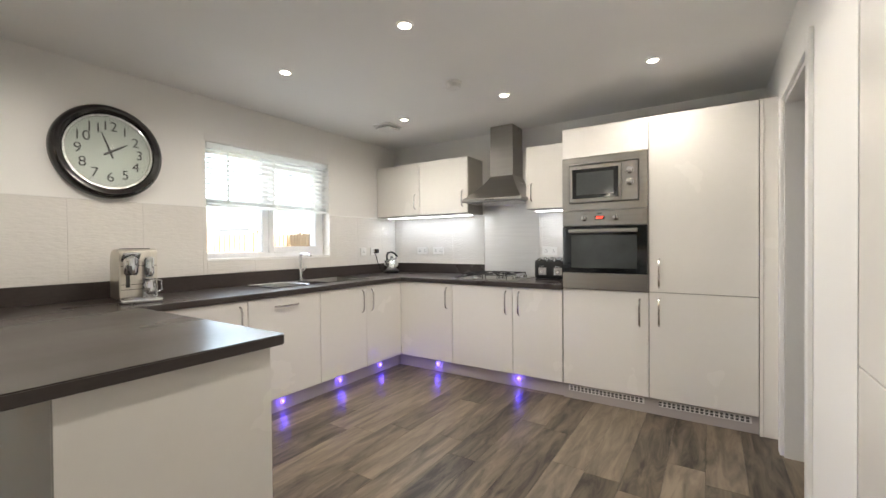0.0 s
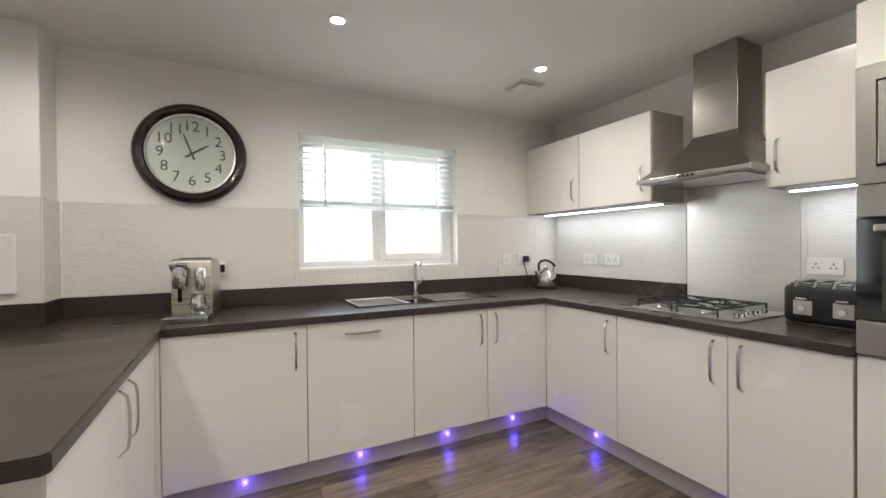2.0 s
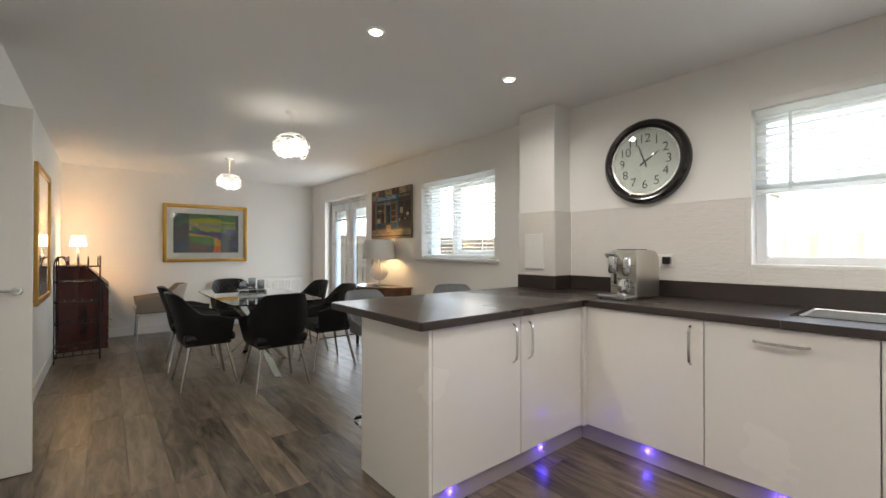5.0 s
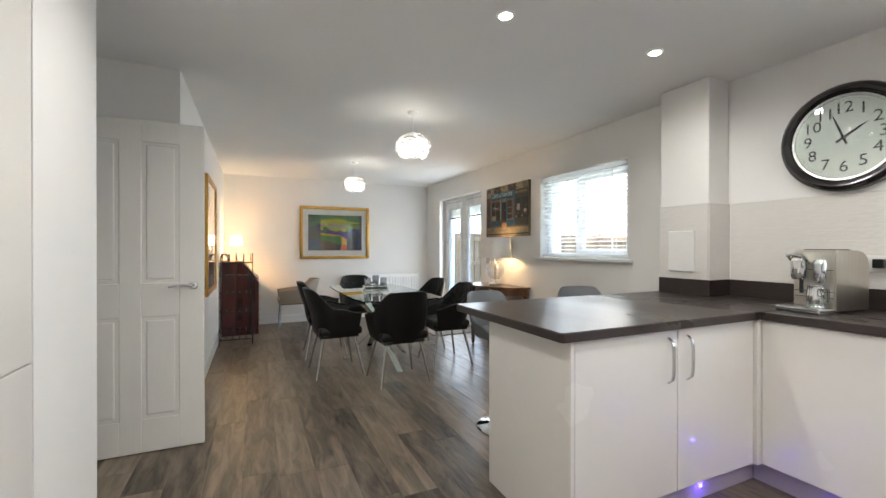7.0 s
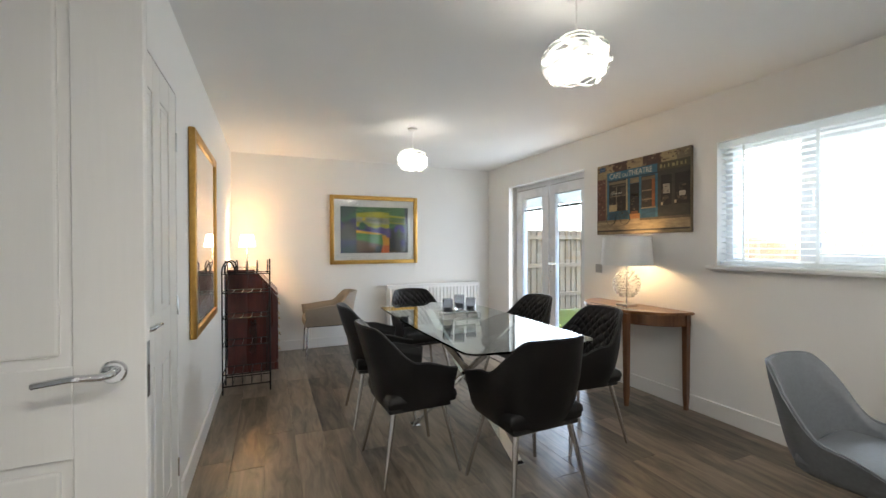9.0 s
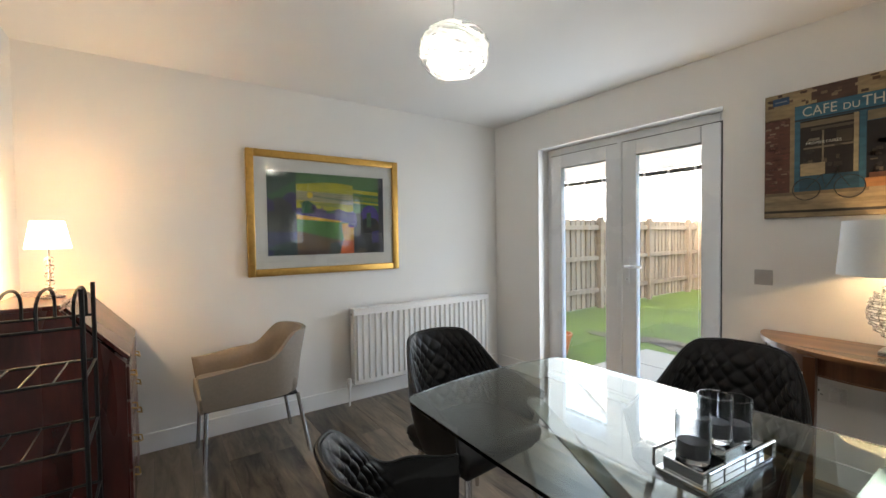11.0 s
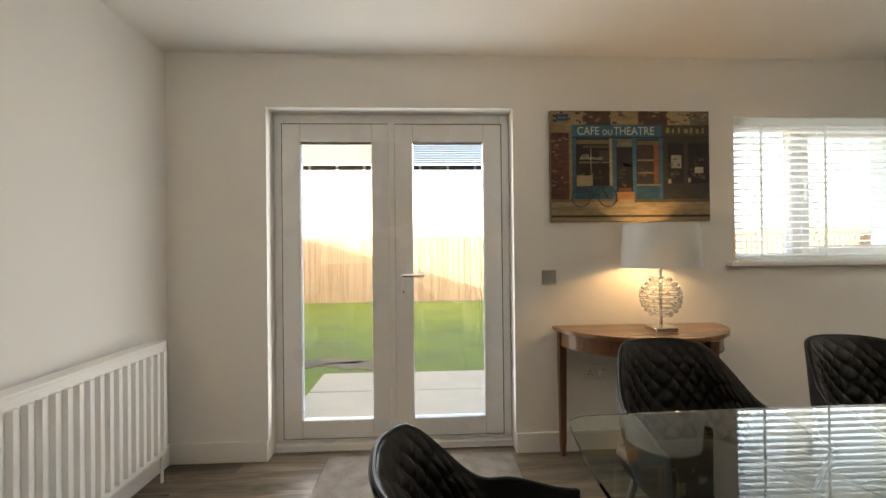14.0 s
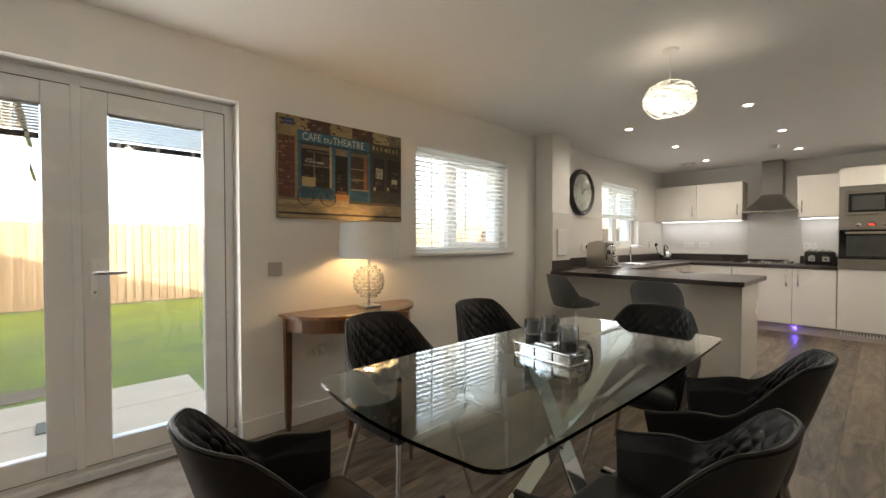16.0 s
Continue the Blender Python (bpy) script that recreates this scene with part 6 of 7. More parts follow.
flat(gp, "paint", band(q, 0.47, 0.60, lambda f: 0.455, lambda f: 0.485), 6, (0.05, 0.13, 0.045), face)
flat(gp, "paint", band(q, 0.54, 0.62, lambda f: 0.50 - 0.075 * math.sqrt(max(0.0, 1 - ((f - 0.58) / 0.041) ** 2)), lambda f: 0.52), 7, (0.075, 0.055, 0.15), face)
flat(gp, "paint", band(q, 0.225, 0.60, lambda f: 0.505 + 0.21 * (f - 0.225), lambda f: 0.62), 8, (0.72, 0.37, 0.012), face)
flat(gp, "paint", band(q, 0.225, 0.62, lambda f: 0.562 + 0.10 * (f - 0.225), lambda f: 0.85), 9, (0.055, 0.175, 0.022), face)
flat(gp, "paint", band(q, 0.225, 0.62, lambda f: 0.705 + 0.34 * (f - 0.225), lambda f: 1.0), 10, (0.110, 0.060, 0.022), face)
flat(gp, "paint", band(q, 0.225, 0.50, lambda f: 0.93 + 0.05 * (f - 0.225), lambda f: 1.0), 11, (0.060, 0.028, 0.015), face)
flat(gp, "paint", q((0.50, 0.86), (0.62, 0.84), (0.60, 1.0), (0.49, 1.0)), 11, (0.025, 0.045, 0.040), face)
flat(gp, "paint", q((0.60, 0.62), (0.71, 0.60), (0.71, 0.86), (0.625, 0.86)), 11, (0.58, 0.27, 0.02), face)
flat(gp, "paint", q((0.585, 1.0), (0.615, 0.83), (0.71, 0.83), (0.71, 1.0)), 12, (0.55, 0.115, 0.02), face)
flat(gp, "paint", q((0.66, 0.60), (0.71, 0.63), (0.71, 0.675), (0.665, 0.665)), 12, (0.60, 0.05, 0.02), face)
flat(gp, "paint", band(q, 0.71, 1.0, lambda f: 0.45 + 0.4 * abs(f - 0.85), lambda f: 1.0), 6, NIGHT, face)
flat(gp, "paint", band(q, 0.66, 0.74, lambda f: 0.56 - 0.10 * math.sqrt(max(0.0, 1 - ((f - 0.70) / 0.041) ** 2)), lambda f: 0.66), 13, PURPLE, face)
flat(gp, "paint", band(q, 0.775, 0.955, lambda f: 0.54 - 0.17 * math.sqrt(max(0.0, 1 - ((f - 0.865) / 0.091) ** 2)), lambda f: 0.63 - 0.10 * math.sqrt(max(0.0, 1 - ((f - 0.865) / 0.091) ** 2))), 8, (0.065, 0.045, 0.20), face)
flat(gp, "paint", blob(q, 0.755, 0.58, 0.045, 0.11), 9, (0.025, 0.030, 0.018), face)
flat(gp, "paint", q((0.835, 0.47), (0.878, 0.465), (0.878, 0.66), (0.835, 0.66)), 10, (0.045, 0.085, 0.040), face)
flat(gp, "paint", q((0.885, 0.72), (0.955, 0.70), (0.955, 0.86), (0.885, 0.87)), 9, (0.055, 0.045, 0.17), face)
flat(gp, "paint", blob(q, 0.785, 0.965, 0.045, 0.035), 10, (0.10, 0.075, 0.035), face)
flat(gp, "paint", rect(0.41, -V, U, V), 11, (0.045, 0.050, 0.065), face)
flat(gp, "paint", band(q, 0.0, 0.225, lambda f: 0.30 + 0.06 * math.sin(25 * f), lambda f: 0.60), 4, (0.045, 0.036, 0.110), face)
flat(gp, "paint", band(q, 0.05, 0.19, lambda f: 0.36 - 0.05 * math.sin(20 * f), lambda f: 0.55), 5, (0.030, 0.032, 0.030), face)
flat(gp, "paint", band(q, 0.0, 0.225, lambda f: 0.47, lambda f: 0.74), 6, (0.024, 0.028, 0.022), face)
flat(gp, "paint", band(q, 0.0, 0.225, lambda f: 0.72, lambda f: 1.0), 7, (0.028, 0.034, 0.095), face)
flat(gp, "paint", band(q, 0.04, 0.225, lambda f: 0.85 - 0.3 * (f - 0.1), lambda f: 1.0), 8, (0.020, 0.045, 0.050), face)
flat(gp, "paint", band(q, 0.0, 0.16, lambda f: 0.90, lambda f: 0.93), 9, (0.035, 0.080, 0.075), face)

sp2 = framed((-2.48, YS + 0.002, 1.36), 180, 1.02, 1.19, 0.055, "gold framed pale pink picture on the side wall")
flat(sp2, "painting", rect(-0.33, -0.42, 0.33, 0.42), 0, (0.48, 0.40, 0.37), face)
flat(sp2, "paint", wave(-0.33, 0.33, lambda u: -0.05 + 0.03 * math.sin(6 * u), -0.42), 1, (0.40, 0.34, 0.31), face)
# dark lower patch: a reflection in the glass, painted into the picture
flat(sp2, "paint", wave(-0.26, 0.26, lambda u: -0.16 + 0.06 * math.cos(8 * u), -0.38), 2, (0.10, 0.10, 0.085), face)

cn = thing("canvas_print", (-1.998, YN - 0.002, 1.723), "canvas print of a blue French cafe front", "picture")
part("canvas", box(-0.493, -0.030, -0.336, 0.493, 0.0, 0.336, 0.004), mat("canvas_edge", (0.20, 0.155, 0.10), 0.7, 0, 120, 0.08, 0.02, 300), cn)
cf = pose(0, -0.0302, 0, 90, 0, 0)
STONE, DARK, BLUE, BRICK = (0.360, 0.275, 0.145), (0.022, 0.016, 0.012), (0.030, 0.095, 0.150), (0.130, 0.050, 0.034)
q = uv(0.98, 0.666)


def patch(name, f0, g0, f1, g1, layer, col):
    return flat(cn, name, q((f0, g1), (f1, g1), (f1, g0), (f0, g0)), layer, tuple(c * 0.74 for c in col), cf)


patch("print", 0, 0, 1, 1, 0, (0.26, 0.20, 0.115))
for a, b, c in ((0, 0.2, STONE), (0.2, 0.375, (0.095, 0.050, 0.034)), (0.375, 0.55, STONE), (0.55, 0.735, (0.085, 0.042, 0.030)), (0.735, 0.88, (0.40, 0.32, 0.17)), (0.88, 1, (0.20, 0.16, 0.10))):
    patch("stone_course", a, 0, b, 0.125, 1, c)
patch("stone_course", 0, 0.115, 0.13, 0.21, 1, (0.33, 0.25, 0.13))
patch("brickwork", 0, 0.20, 0.115, 0.80, 1, BRICK)
patch("quoin", 0.112, 0.20, 0.132, 0.80, 2, (0.30, 0.23, 0.13))
random.seed(21)
for k in range(70):
    f, g = random.uniform(0.0, 0.085), random.uniform(0.21, 0.77)
    patch("brick_patch", f, g, f + random.uniform(0.012, 0.030), g + random.uniform(0.010, 0.020), 2, random.choice(((0.21, 0.10, 0.065), (0.09, 0.034, 0.025), (0.17, 0.055, 0.040), (0.27, 0.19, 0.125), (0.12, 0.045, 0.032))))
for k in range(60):
    f, g = random.uniform(0.0, 0.97), random.uniform(0.0, 0.10)
    patch("stone_patch", f, g, f + random.uniform(0.01, 0.03), g + random.uniform(0.01, 0.025), 2, random.choice(((0.24, 0.175, 0.095), (0.13, 0.075, 0.045), (0.36, 0.28, 0.16), (0.075, 0.045, 0.032))))
patch("street_plate", 0.035, 0.030, 0.108, 0.090, 3, (0.035, 0.085, 0.17))
patch("plate_bar", 0.045, 0.058, 0.098, 0.066, 4, (0.20, 0.24, 0.28))
patch("shop_front", 0.132, 0.125, 0.70, 0.80, 3, BLUE)
patch("shop_front", 0.70, 0.125, 1, 0.82, 3, (0.050, 0.044, 0.036))
patch("fascia", 0.132, 0.130, 0.697, 0.235, 4, (0.045, 0.160, 0.240))
patch("fascia_edge", 0.132, 0.232, 0.70, 0.245, 5, (0.018, 0.040, 0.060))
patch("fascia", 0.703, 0.125, 1, 0.225, 4, (0.075, 0.064, 0.036))
for f in (0.132, 0.385, 0.512, 0.680):
    patch("pilaster", f, 0.245, f + 0.022, 0.80, 4, (0.045, 0.150, 0.225))
cream_ink = mat("cream_lettering", (0.50, 0.49, 0.42), 0.6, 0, 60, 0.05)
for text, size, u, wide in (("CAFE", 0.070, -0.262, 0.84), ("DU", 0.046, -0.143, 0.95), ("THEATRE", 0.070, 0.020, 0.86)):
    letters(text, size, cream_ink, cf @ Matrix.Translation((u, 0.210 - (0.070 - size) * 0.3, 0.0032)) @ Matrix.Diagonal((wide, 1, 1, 1)), cn, "lettering", 0.0003)
for k, w in enumerate((0.035, 0.02, 0.02, 0.045, 0.03, 0.03, 0.02)):
    patch("sign_bar", 0.725 + k * 0.038, 0.150 + 0.012 * (k % 2), 0.725 + k * 0.038 + w * 0.6, 0.200, 5, (0.30, 0.26, 0.12))
patch("shop_window", 0.156, 0.25, 0.382, 0.68, 4, DARK)
patch("lintel", 0.156, 0.262, 0.365, 0.300, 5, (0.20, 0.155, 0.095))
patch("awning_bar", 0.20, 0.315, 0.365, 0.335, 6, (0.12, 0.095, 0.065))
patch("door_post", 0.364, 0.25, 0.382, 0.68, 7, (0.40, 0.32, 0.19))
patch("shelf", 0.17, 0.46, 0.364, 0.475, 6, (0.20, 0.16, 0.11))
patch("pillar", 0.245, 0.34, 0.252, 0.64, 6, (0.26, 0.21, 0.14))
patch("notice", 0.158, 0.585, 0.258, 0.68, 7, (0.40, 0.32, 0.19))
patch("notice", 0.30, 0.36, 0.36, 0.45, 5, (0.070, 0.052, 0.038))
letters("PROPRIETAIRES", 0.020, cream_ink, cf @ Matrix.Translation((-0.245, 0.045, 0.0045)), cn, "lettering", 0.0003)
patch("text_bar", 0.19, 0.395, 0.235, 0.415, 8, (0.22, 0.19, 0.14))
patch("doorway", 0.410, 0.33, 0.510, 0.78, 5, (0.014, 0.011, 0.010))
patch("transom", 0.412, 0.255, 0.508, 0.325, 5, (0.24, 0.19, 0.115))
patch("doorstep", 0.405, 0.735, 0.520, 0.80, 7, (0.44, 0.20, 0.07))
patch("doorstep", 0.42, 0.70, 0.50, 0.735, 7, (0.19, 0.075, 0.035))
patch("shop_window", 0.536, 0.26, 0.678, 0.68, 4, (0.050, 0.034, 0.023))
patch("lintel", 0.54, 0.27, 0.678, 0.31, 5, (0.17, 0.13, 0.08))
patch("door_post", 0.645, 0.31, 0.675, 0.67, 6, (0.30, 0.105, 0.035))
for g in (0.44, 0.555):
    patch("shelf", 0.54, g, 0.645, g + 0.014, 6, (0.26, 0.19, 0.11))
patch("sill", 0.536, 0.665, 0.690, 0.680, 7, (0.34, 0.26, 0.15))
patch("shop_window", 0.735, 0.29, 0.835, 0.66, 4, (0.020, 0.018, 0.016))
patch("shop_window", 0.865, 0.29, 1.0, 0.66, 4, (0.020, 0.018, 0.016))
patch("notice", 0.755, 0.40, 0.820, 0.52, 6, (0.36, 0.33, 0.26))
patch("notice", 0.905, 0.51, 0.960, 0.565, 6, (0.52, 0.47, 0.38))
patch("notice", 0.735, 0.62, 0.755, 0.66, 6, (0.42, 0.34, 0.22))
patch("notice", 0.862, 0.61, 0.880, 0.65, 6, (0.42, 0.34, 0.22))
for a, b, c, d in ((0.16, 0.30, 0.36, 0.66), (0.415, 0.35, 0.505, 0.72), (0.54, 0.31, 0.64, 0.65), (0.735, 0.30, 0.83, 0.64), (0.87, 0.30, 0.99, 0.64)):
    for k in range(14):
        f, g = random.uniform(a, c - 0.035), random.uniform(b + (d - b) * 0.3, d - 0.04)
        patch("window_display", f, g, f + random.uniform(0.008, 0.035), g + random.uniform(0.008, 0.035), 5 + k % 2, random.choice(((0.085, 0.062, 0.042), (0.050, 0.038, 0.030), (0.035, 0.030, 0.026), (0.13, 0.095, 0.06), (0.060, 0.046, 0.038))))
patch("street", 0, 0.80, 1, 1, 5, (0.36, 0.270, 0.150))
patch("gutter", 0, 0.80, 0.42, 0.825, 6, (0.22, 0.160, 0.09))
patch("gutter", 0.52, 0.80, 1, 0.83, 6, (0.13, 0.10, 0.06))
patch("pavement_band", 0.0, 0.87, 0.55, 0.90, 6, (0.30, 0.225, 0.125))
patch("kerb", 0, 0.945, 1, 0.965, 7, (0.050, 0.038, 0.026))
bm = bmesh.new()
for cx in (-0.31, -0.145):
    ring(bm, (cx, -0.19, 0.0), 0.056, 0.0022, "z", 28, 4)
tube(bm, [(-0.31, -0.19, 0), (-0.25, -0.12, 0), (-0.19, -0.115, 0), (-0.145, -0.19, 0)], 0.002, 4)
tube(bm, [(-0.25, -0.12, 0), (-0.235, -0.19, 0), (-0.19, -0.115, 0), (-0.185, -0.09, 0), (-0.205, -0.085, 0)], 0.002, 4)
o = part("bicycle_drawing", bm, M["ink"], cn)
o.matrix_basis = cf @ Matrix.Translation((0, 0, 0.0060))

sw = thing("light_switch", (-2.50, YN, 1.055), "grey metal light switch beside the garden doors", "light switch")
part("faceplate", box(-0.043, -0.008, -0.043, 0.043, 0, 0.043, 0.002), M["grey_plastic"], sw)
for x in (-0.013, 0.013):
    part("rocker", box(x - 0.006, -0.0115, -0.012, x + 0.006, -0.008, 0.012, 0.0015), M["grey_plastic"], sw)
socket((-2.22, YN, 0.47), "N", "white double socket with a plug under the console", True, "white_plastic")

# ---- garden ----
GZ = -0.14
tagged(obj("ground", box(-400, YN + WT - 0.01, GZ - 0.3, 400, 800, GZ), M["grass"]), "mown green lawn and land beyond", "lawn", kind="structure")
tagged(obj("ground_front", box(-400, -400, GZ - 0.3, 400, YN + WT - 0.011, GZ - 0.01), M["soil"]), "bare ground around the house", "ground", kind="structure")
pv = thing("pavement", (0, 0, 0), "pale concrete patio slabs outside the doors", "patio", "", 0, "structure")
slab = None
PD = (5.58 - (YN + WT + 0.01)) / 3
for i in range(2):
    for j in range(3):
        x, y = -2.565 - (i + 1) * 0.905, YN + WT + 0.01 + j * PD
        if slab is None:
            slab = part("slab", box(0, 0, 0, 0.897, PD - 0.008, 0.05, 0.006, 1), M["slab"], pv)
            o = slab
        else:
            o = new("slab", slab.data)
            o.parent = pv
        o.location = (x, y, GZ - 0.03 + random.uniform(-0.003, 0.003))
dr = tagged(obj("drain_cover", box(-3.66, 4.75, GZ + 0.022, -3.42, 4.99, GZ + 0.030, 0.002), M["drain"]), "square grey drain cover in the patio", "drain cover")
random.seed(5)
bm = bmesh.new()
for k in range(26000):
    x, y = random.uniform(-9.5, 3.5), 5.5 + 6.4 * random.random() ** 1.3
    h, a = random.uniform(0.004, 0.010), random.uniform(0, math.pi)
    dx, dy, w = math.cos(a), math.sin(a), random.uniform(0.003, 0.006)
    lean = random.uniform(-0.03, 0.03)
    v = [bm.verts.new((x - dx * w, y - dy * w, GZ)), bm.verts.new((x + dx * w, y + dy * w, GZ)), bm.verts.new((x + dy * lean, y - dx * lean, GZ + h))]
    bm.faces.new(v)
tagged(obj("grass_blades", bm, M["grass"]), "short green lawn grass blades", "grass", kind="stuff")
for x, y, r in ((-3.9, 5.95, 0.35), (-5.0, 5.9, 0.3), (-4.4, 6.15, 0.25)):
    bm = bmesh.new()
    pts = [(x + r * 1.6 * math.cos(a) * random.uniform(0.7, 1.2), y + r * 0.6 * math.sin(a) * random.uniform(0.7, 1.2)) for a in (2 * math.pi * k / 14 for k in range(14))]
    prism(bm, pts, GZ - 0.01, GZ + 0.004)
    tagged(obj("soil_patch", bm, M["soil"]), "bare worn soil patch in the lawn", "soil", kind="structure")
FY, FX = 11.9, -6.6


def fence(label, a, b, at, axis):
    """Posts, rails and upright boards along x or y."""
    ob = thing("fence", (0, 0, GZ), label, "fence")
    L = b - a
    pm = rm = None
    cell = 0.075
    n = int(L / cell)

    def put(name, data, mesh, loc):
        if data is None:
            data = part(name, mesh, M["fence"], ob)
        else:
            mesh.free()
            o = new(name, data.data)
            o.parent = ob
            o.location = loc
            return data
        data.location = loc
        return data
    board = None
    for k in range(n):
        u = a + k * cell
        loc = (u, at + (0.0 if k % 2 else 0.026), random.uniform(-0.012, 0.012)) if axis == "x" else (at - (0.0 if k % 2 else 0.026), u, random.uniform(-0.012, 0.012))
        m = box(0, 0, 0.03, 0.098, 0.02, 1.74, 0.002, 1) if axis == "x" else box(0, 0, 0.03, 0.02, 0.098, 1.74, 0.002, 1)
        board = put("board", board, m, loc)
    post = None
    for k in range(int(L / 1.8) + 1):
        u = a + k * 1.8
        m = box(-0.05, 0.047, 0, 0.05, 0.147, 1.80, 0.004, 1) if axis == "x" else box(0.021, -0.05, 0, 0.121, 0.05, 1.80, 0.004, 1)
        post = put("post", post, m, (u, at, 0) if axis == "x" else (at, u, 0))
    for z in (0.32, 0.95, 1.55):
        m = box(a, at + 0.047, z, b, at + 0.095, z + 0.09, 0.003, 1) if axis == "x" else box(at + 0.021, a, z, at + 0.07, b, z + 0.09, 0.003, 1)
        part("rail", m, M["fence"], ob)
    return ob


fence("tall larch board fence across the lawn end", FX, 9.0, FY, "x")
fence("tall larch board fence along the garden side", 4.2, FY, FX, "y")
fence("tall larch board fence along the far garden side", 4.2, FY, 9.0, "y")
pot = thing("flower_pot", (-4.93, 4.6, GZ), "orange glazed flower pot on the patio", "flower pot")
part("pot", lathe(bmesh.new(), [(0.10, 0), (0.13, 0.12), (0.155, 0.23), (0.165, 0.235), (0.165, 0.26), (0.145, 0.26), (0.14, 0.22), (0.0, 0.21)], 28), M["terracotta"], pot, "", True)


def house(loc, w, d, h, ridge, label, rz=0, side=False):
    """Rendered house: walls, gabled roof with overhang, windows with frame and pane."""
    ob = thing("house", loc, label, "house", "distant houses", rz)
    part("wall", box(-w / 2, 0, 0, w / 2, d, h), M["render"], ob)
    bm = bmesh.new()
    prism(bm, [(-w / 2, h), (w / 2, h), (0, h + ridge)], 0.01, d - 0.01, "y")
    part("gable", bm, M["render"], ob)
    for s in (-1, 1):
        bm = bmesh.new()
        e = 0.12
        prism(bm, [(0, h + ridge + 0.02), (s * (w / 2 + e), h - ridge * e / (w / 2) + 0.02), (s * (w / 2 + e), h - ridge * e / (w / 2) + 0.16), (0, h + ridge + 0.18)], -e, d + e, "y")
        part("roof", bm, M["roof"], ob)
    for z, y in ((1.0, 1.5), (3.5, 1.5), (3.5, 5.5), (3.5, 8.0)) if side else ():
        wn = part("window", box(w / 2, y, z, w / 2 + 0.05, y + 1.0, z + 1.2), M["upvc"], ob)
        part("pane", box(w / 2 + 0.05, y + 0.07, z + 0.07, w / 2 + 0.06, y + 0.93, z + 1.13), M["dark_glass"], wn)
    for z in () if side else ((1.0, 3.6) if h > 4 else (1.0,)):
        for x in (-w / 4, w / 4):
            wn = part("window", box(x - 0.55, -0.05, z, x + 0.55, 0.0, z + 1.25), M["upvc"], ob)
            part("pane", box(x - 0.48, -0.06, z + 0.07, x + 0.48, -0.05, z + 1.18), M["dark_glass"], wn)
    part("downpipe", tube(bmesh.new(), [(w / 2 - 0.10, -0.06, 0), (w / 2 - 0.10, -0.06, h)], 0.05, 8), M["grey_plastic"], ob)
    return ob


house((-8.35, 13.4, GZ), 8.0, 10.5, 5.1, 2.6, "white roughcast two-storey house close behind the fence", 0, True)
house((-8.6, 26.5, GZ), 8.0, 10.5, 5.1, 2.6, "white roughcast two-storey house farther along the row", 0, True)
house((6.35, 95, GZ), 10, 9, 3.0, 2.6, "white bungalow with a grey roof beyond the fence")
house((21, 93, GZ), 10, 9, 3.0, 2.6, "white bungalow with a grey roof beyond the fence", 18)
house((37, 90, GZ), 10, 9, 3.2, 2.8, "white bungalow with a grey roof beyond the fence", -30)
house((56, 84, GZ), 9, 9, 4.8, 2.8, "white roughcast house with a grey roof far off", 10)

# ---- wall tiles and floor planks ----
tw, th = 0.398, 0.254


def lay(parent, m, w, h):
    """One bevelled tile, its face towards local -y."""
    key = (round(w, 3), round(h, 3))
    if key not in TILES:
        me = bpy.data.meshes.new("tile")
        b = box(0.0003, -0.008, 0.0003, w - 0.0003, 0.0, h - 0.0003, 0.0004, 1)
        bmesh.ops.recalc_face_normals(b, faces=b.faces)
        b.to_mesh(me)
        b.free()
        me.materials.append(M["tile"])
        TILES[key] = me
    o = new("tile", TILES[key])
    o.parent = parent
    o.matrix_basis = m
    return o


TILES = {}
Z0, Z1 = 1.0215, 1.541


def tile_run(parent, a0, a1, at, face):
    """Two rows of tiles along a wall; face 'N' looks to -y, 'E' to -x."""
    rows = (Z0, Z0 + (Z1 - Z0) / 2)
    h = (Z1 - Z0) / 2
    for z in rows:
        a = a0
        while a < a1 - 0.004:
            w = min(tw, a1 - a)
            m = pose(a, at, z) if face == "N" else pose(at, a + w, z, 0, 0, -90)
            lay(parent, m, w, h)
            a += tw


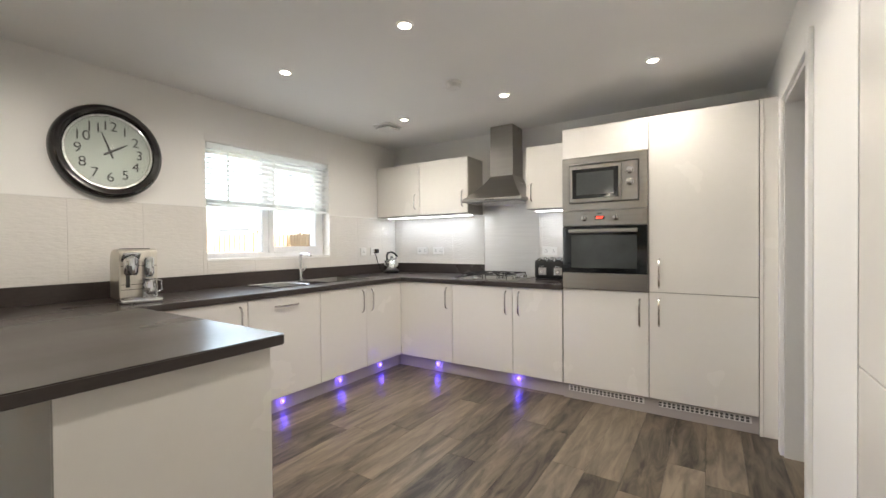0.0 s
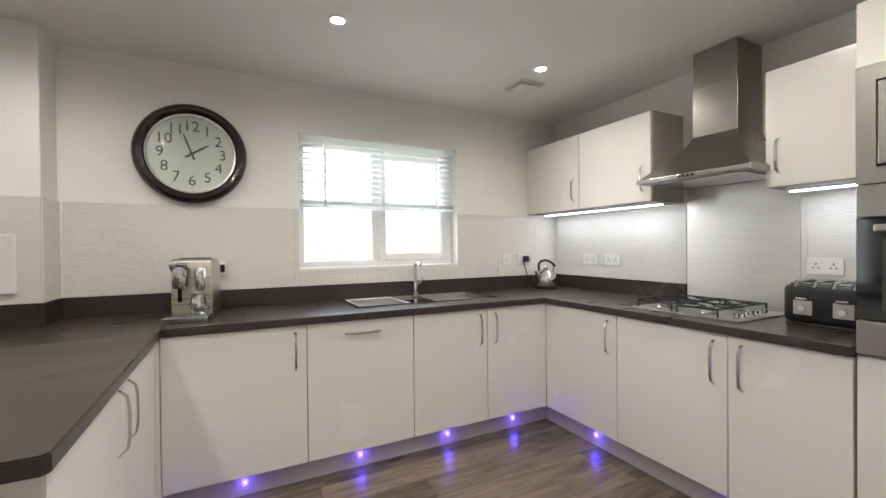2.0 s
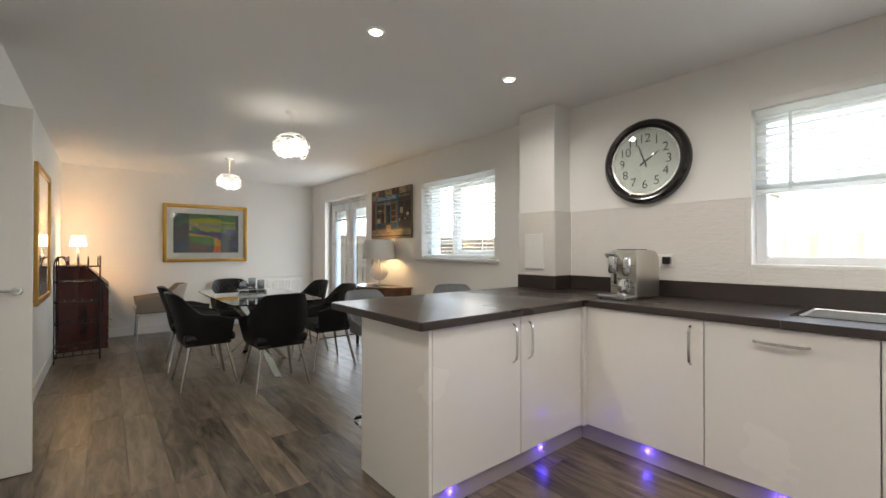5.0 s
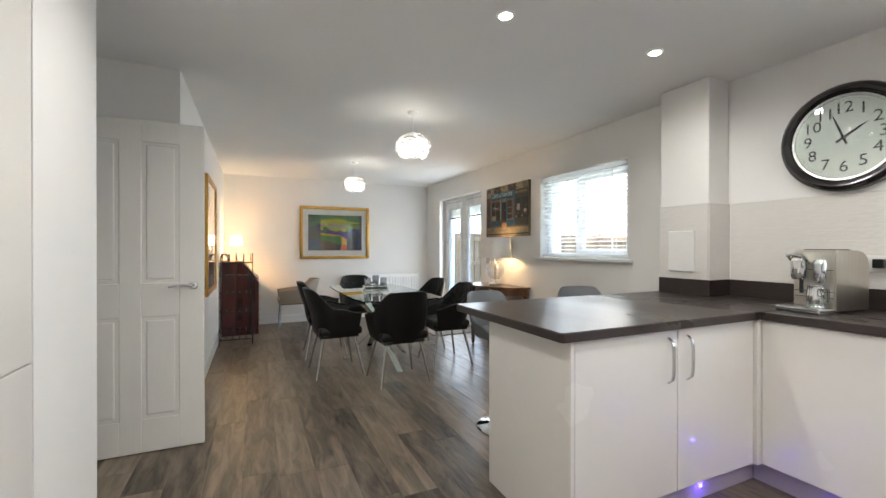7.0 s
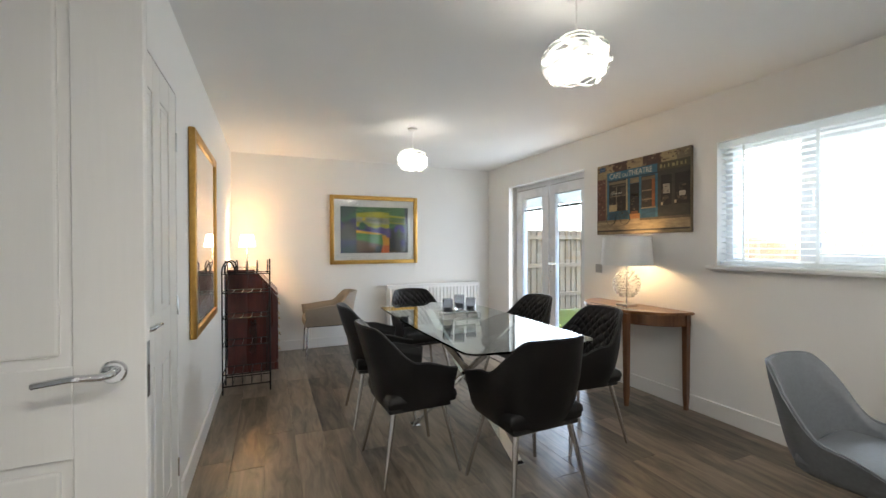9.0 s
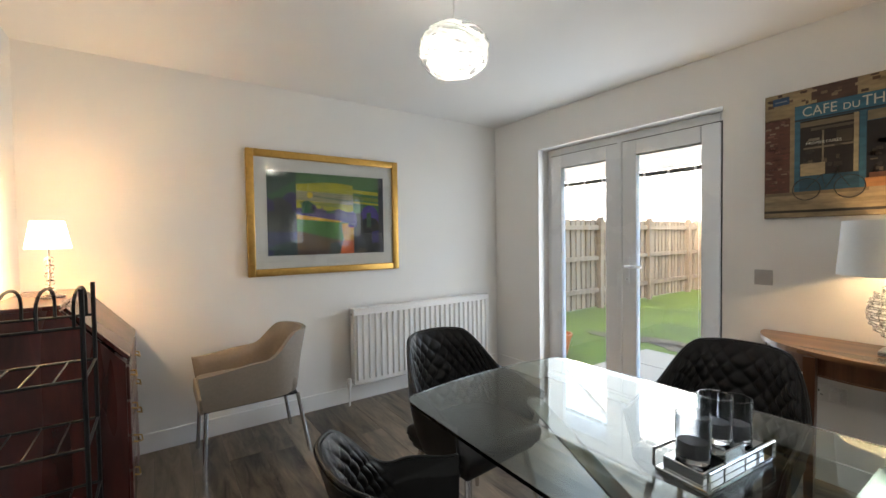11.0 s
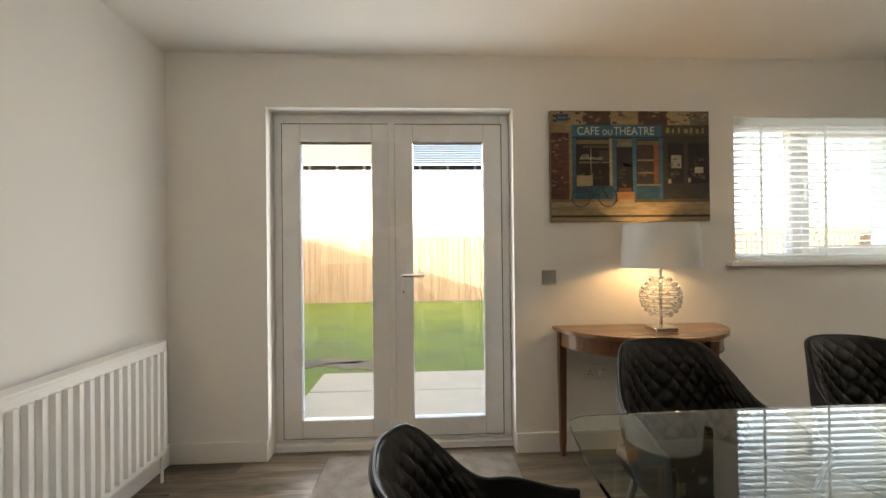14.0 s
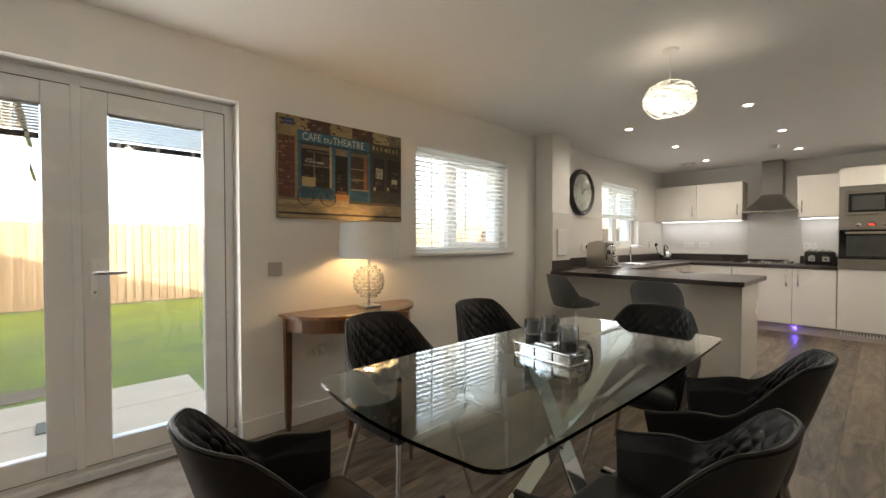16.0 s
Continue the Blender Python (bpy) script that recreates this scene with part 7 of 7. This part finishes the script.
tile_run(wall_north, 0.776, KW[0], YN - 0.0002, "N")
tile_run(wall_north, KW[1], XE - 0.001, YN - 0.0002, "N")
for a in (KW[0], KW[0] + tw, KW[0] + 2 * tw, KW[0] + 3 * tw):
    w = min(tw, KW[1] - a)
    lay(wall_north, pose(a, YN - 0.0002, Z0), w, 1.119 - Z0)
tile_run(wall_east, 2.187, YN - 0.009, XE - 0.0002, "E")
tile_run(wall_east, 1.148, 1.573, XE - 0.0002, "E")
tile_run(wall_pier, 0.395, 0.757, 3.2098, "N")
for z in (Z0, Z0 + (Z1 - Z0) / 2):
    o = lay(wall_pier, pose(0.7572, 3.2105, z, 0, 0, 90), 0.216, (Z1 - Z0) / 2)
tagged(obj("trim", box(0.776, YN - 0.010, Z1, KW[0], YN - 0.0005, Z1 + 0.006, 0.002), M["white_plastic"]), "white tile edge trim", "trim", kind="structure")
tagged(obj("trim", box(KW[1], YN - 0.010, Z1, XE - 0.33, YN - 0.0005, Z1 + 0.006, 0.002), M["white_plastic"]), "white tile edge trim", "trim", kind="structure")
tagged(obj("trim", box(0.395, 3.200, Z1, 0.767, 3.2095, Z1 + 0.006, 0.002), M["white_plastic"]), "white tile edge trim on the pier", "trim", kind="structure")

floor = thing("floor", (0, 0, 0), "grey brown wood-look vinyl plank floor", "floor", "", 0, "structure")
pw, pl = 0.184, 1.22
PL = {}
random.seed(11)
row = 0
y = -2.4
while y < YN + 0.09:
    x = XW - random.uniform(0, pl)
    near = y > -0.9
    while x < XE:
        a, b = max(x, XW), min(x + pl, XE)
        c = min(y + pw, YN + 0.09)
        if b - a > 0.02 and near:
            key = (round(b - a, 2), round(c - y, 3))
            if key not in PL:
                me = bpy.data.meshes.new("plank")
                q = box(0.0005, 0.0005, -0.006, key[0] - 0.0005, c - y - 0.0005, 0, 0.0007, 1)
                bmesh.ops.recalc_face_normals(q, faces=q.faces)
                q.to_mesh(me)
                q.free()
                me.materials.append(M["plank"])
                PL[key] = me
            o = new("plank", PL[key])
            o.parent = floor
            o.location = (a, y, 0)
        x += pl
    y += pw
    row += 1
tagged(obj("floor_hall", box(XW, -2.5, -0.006, XE, -0.746, -0.0005), M["plank"]), "grey brown vinyl floor of the hall", "floor", kind="structure")
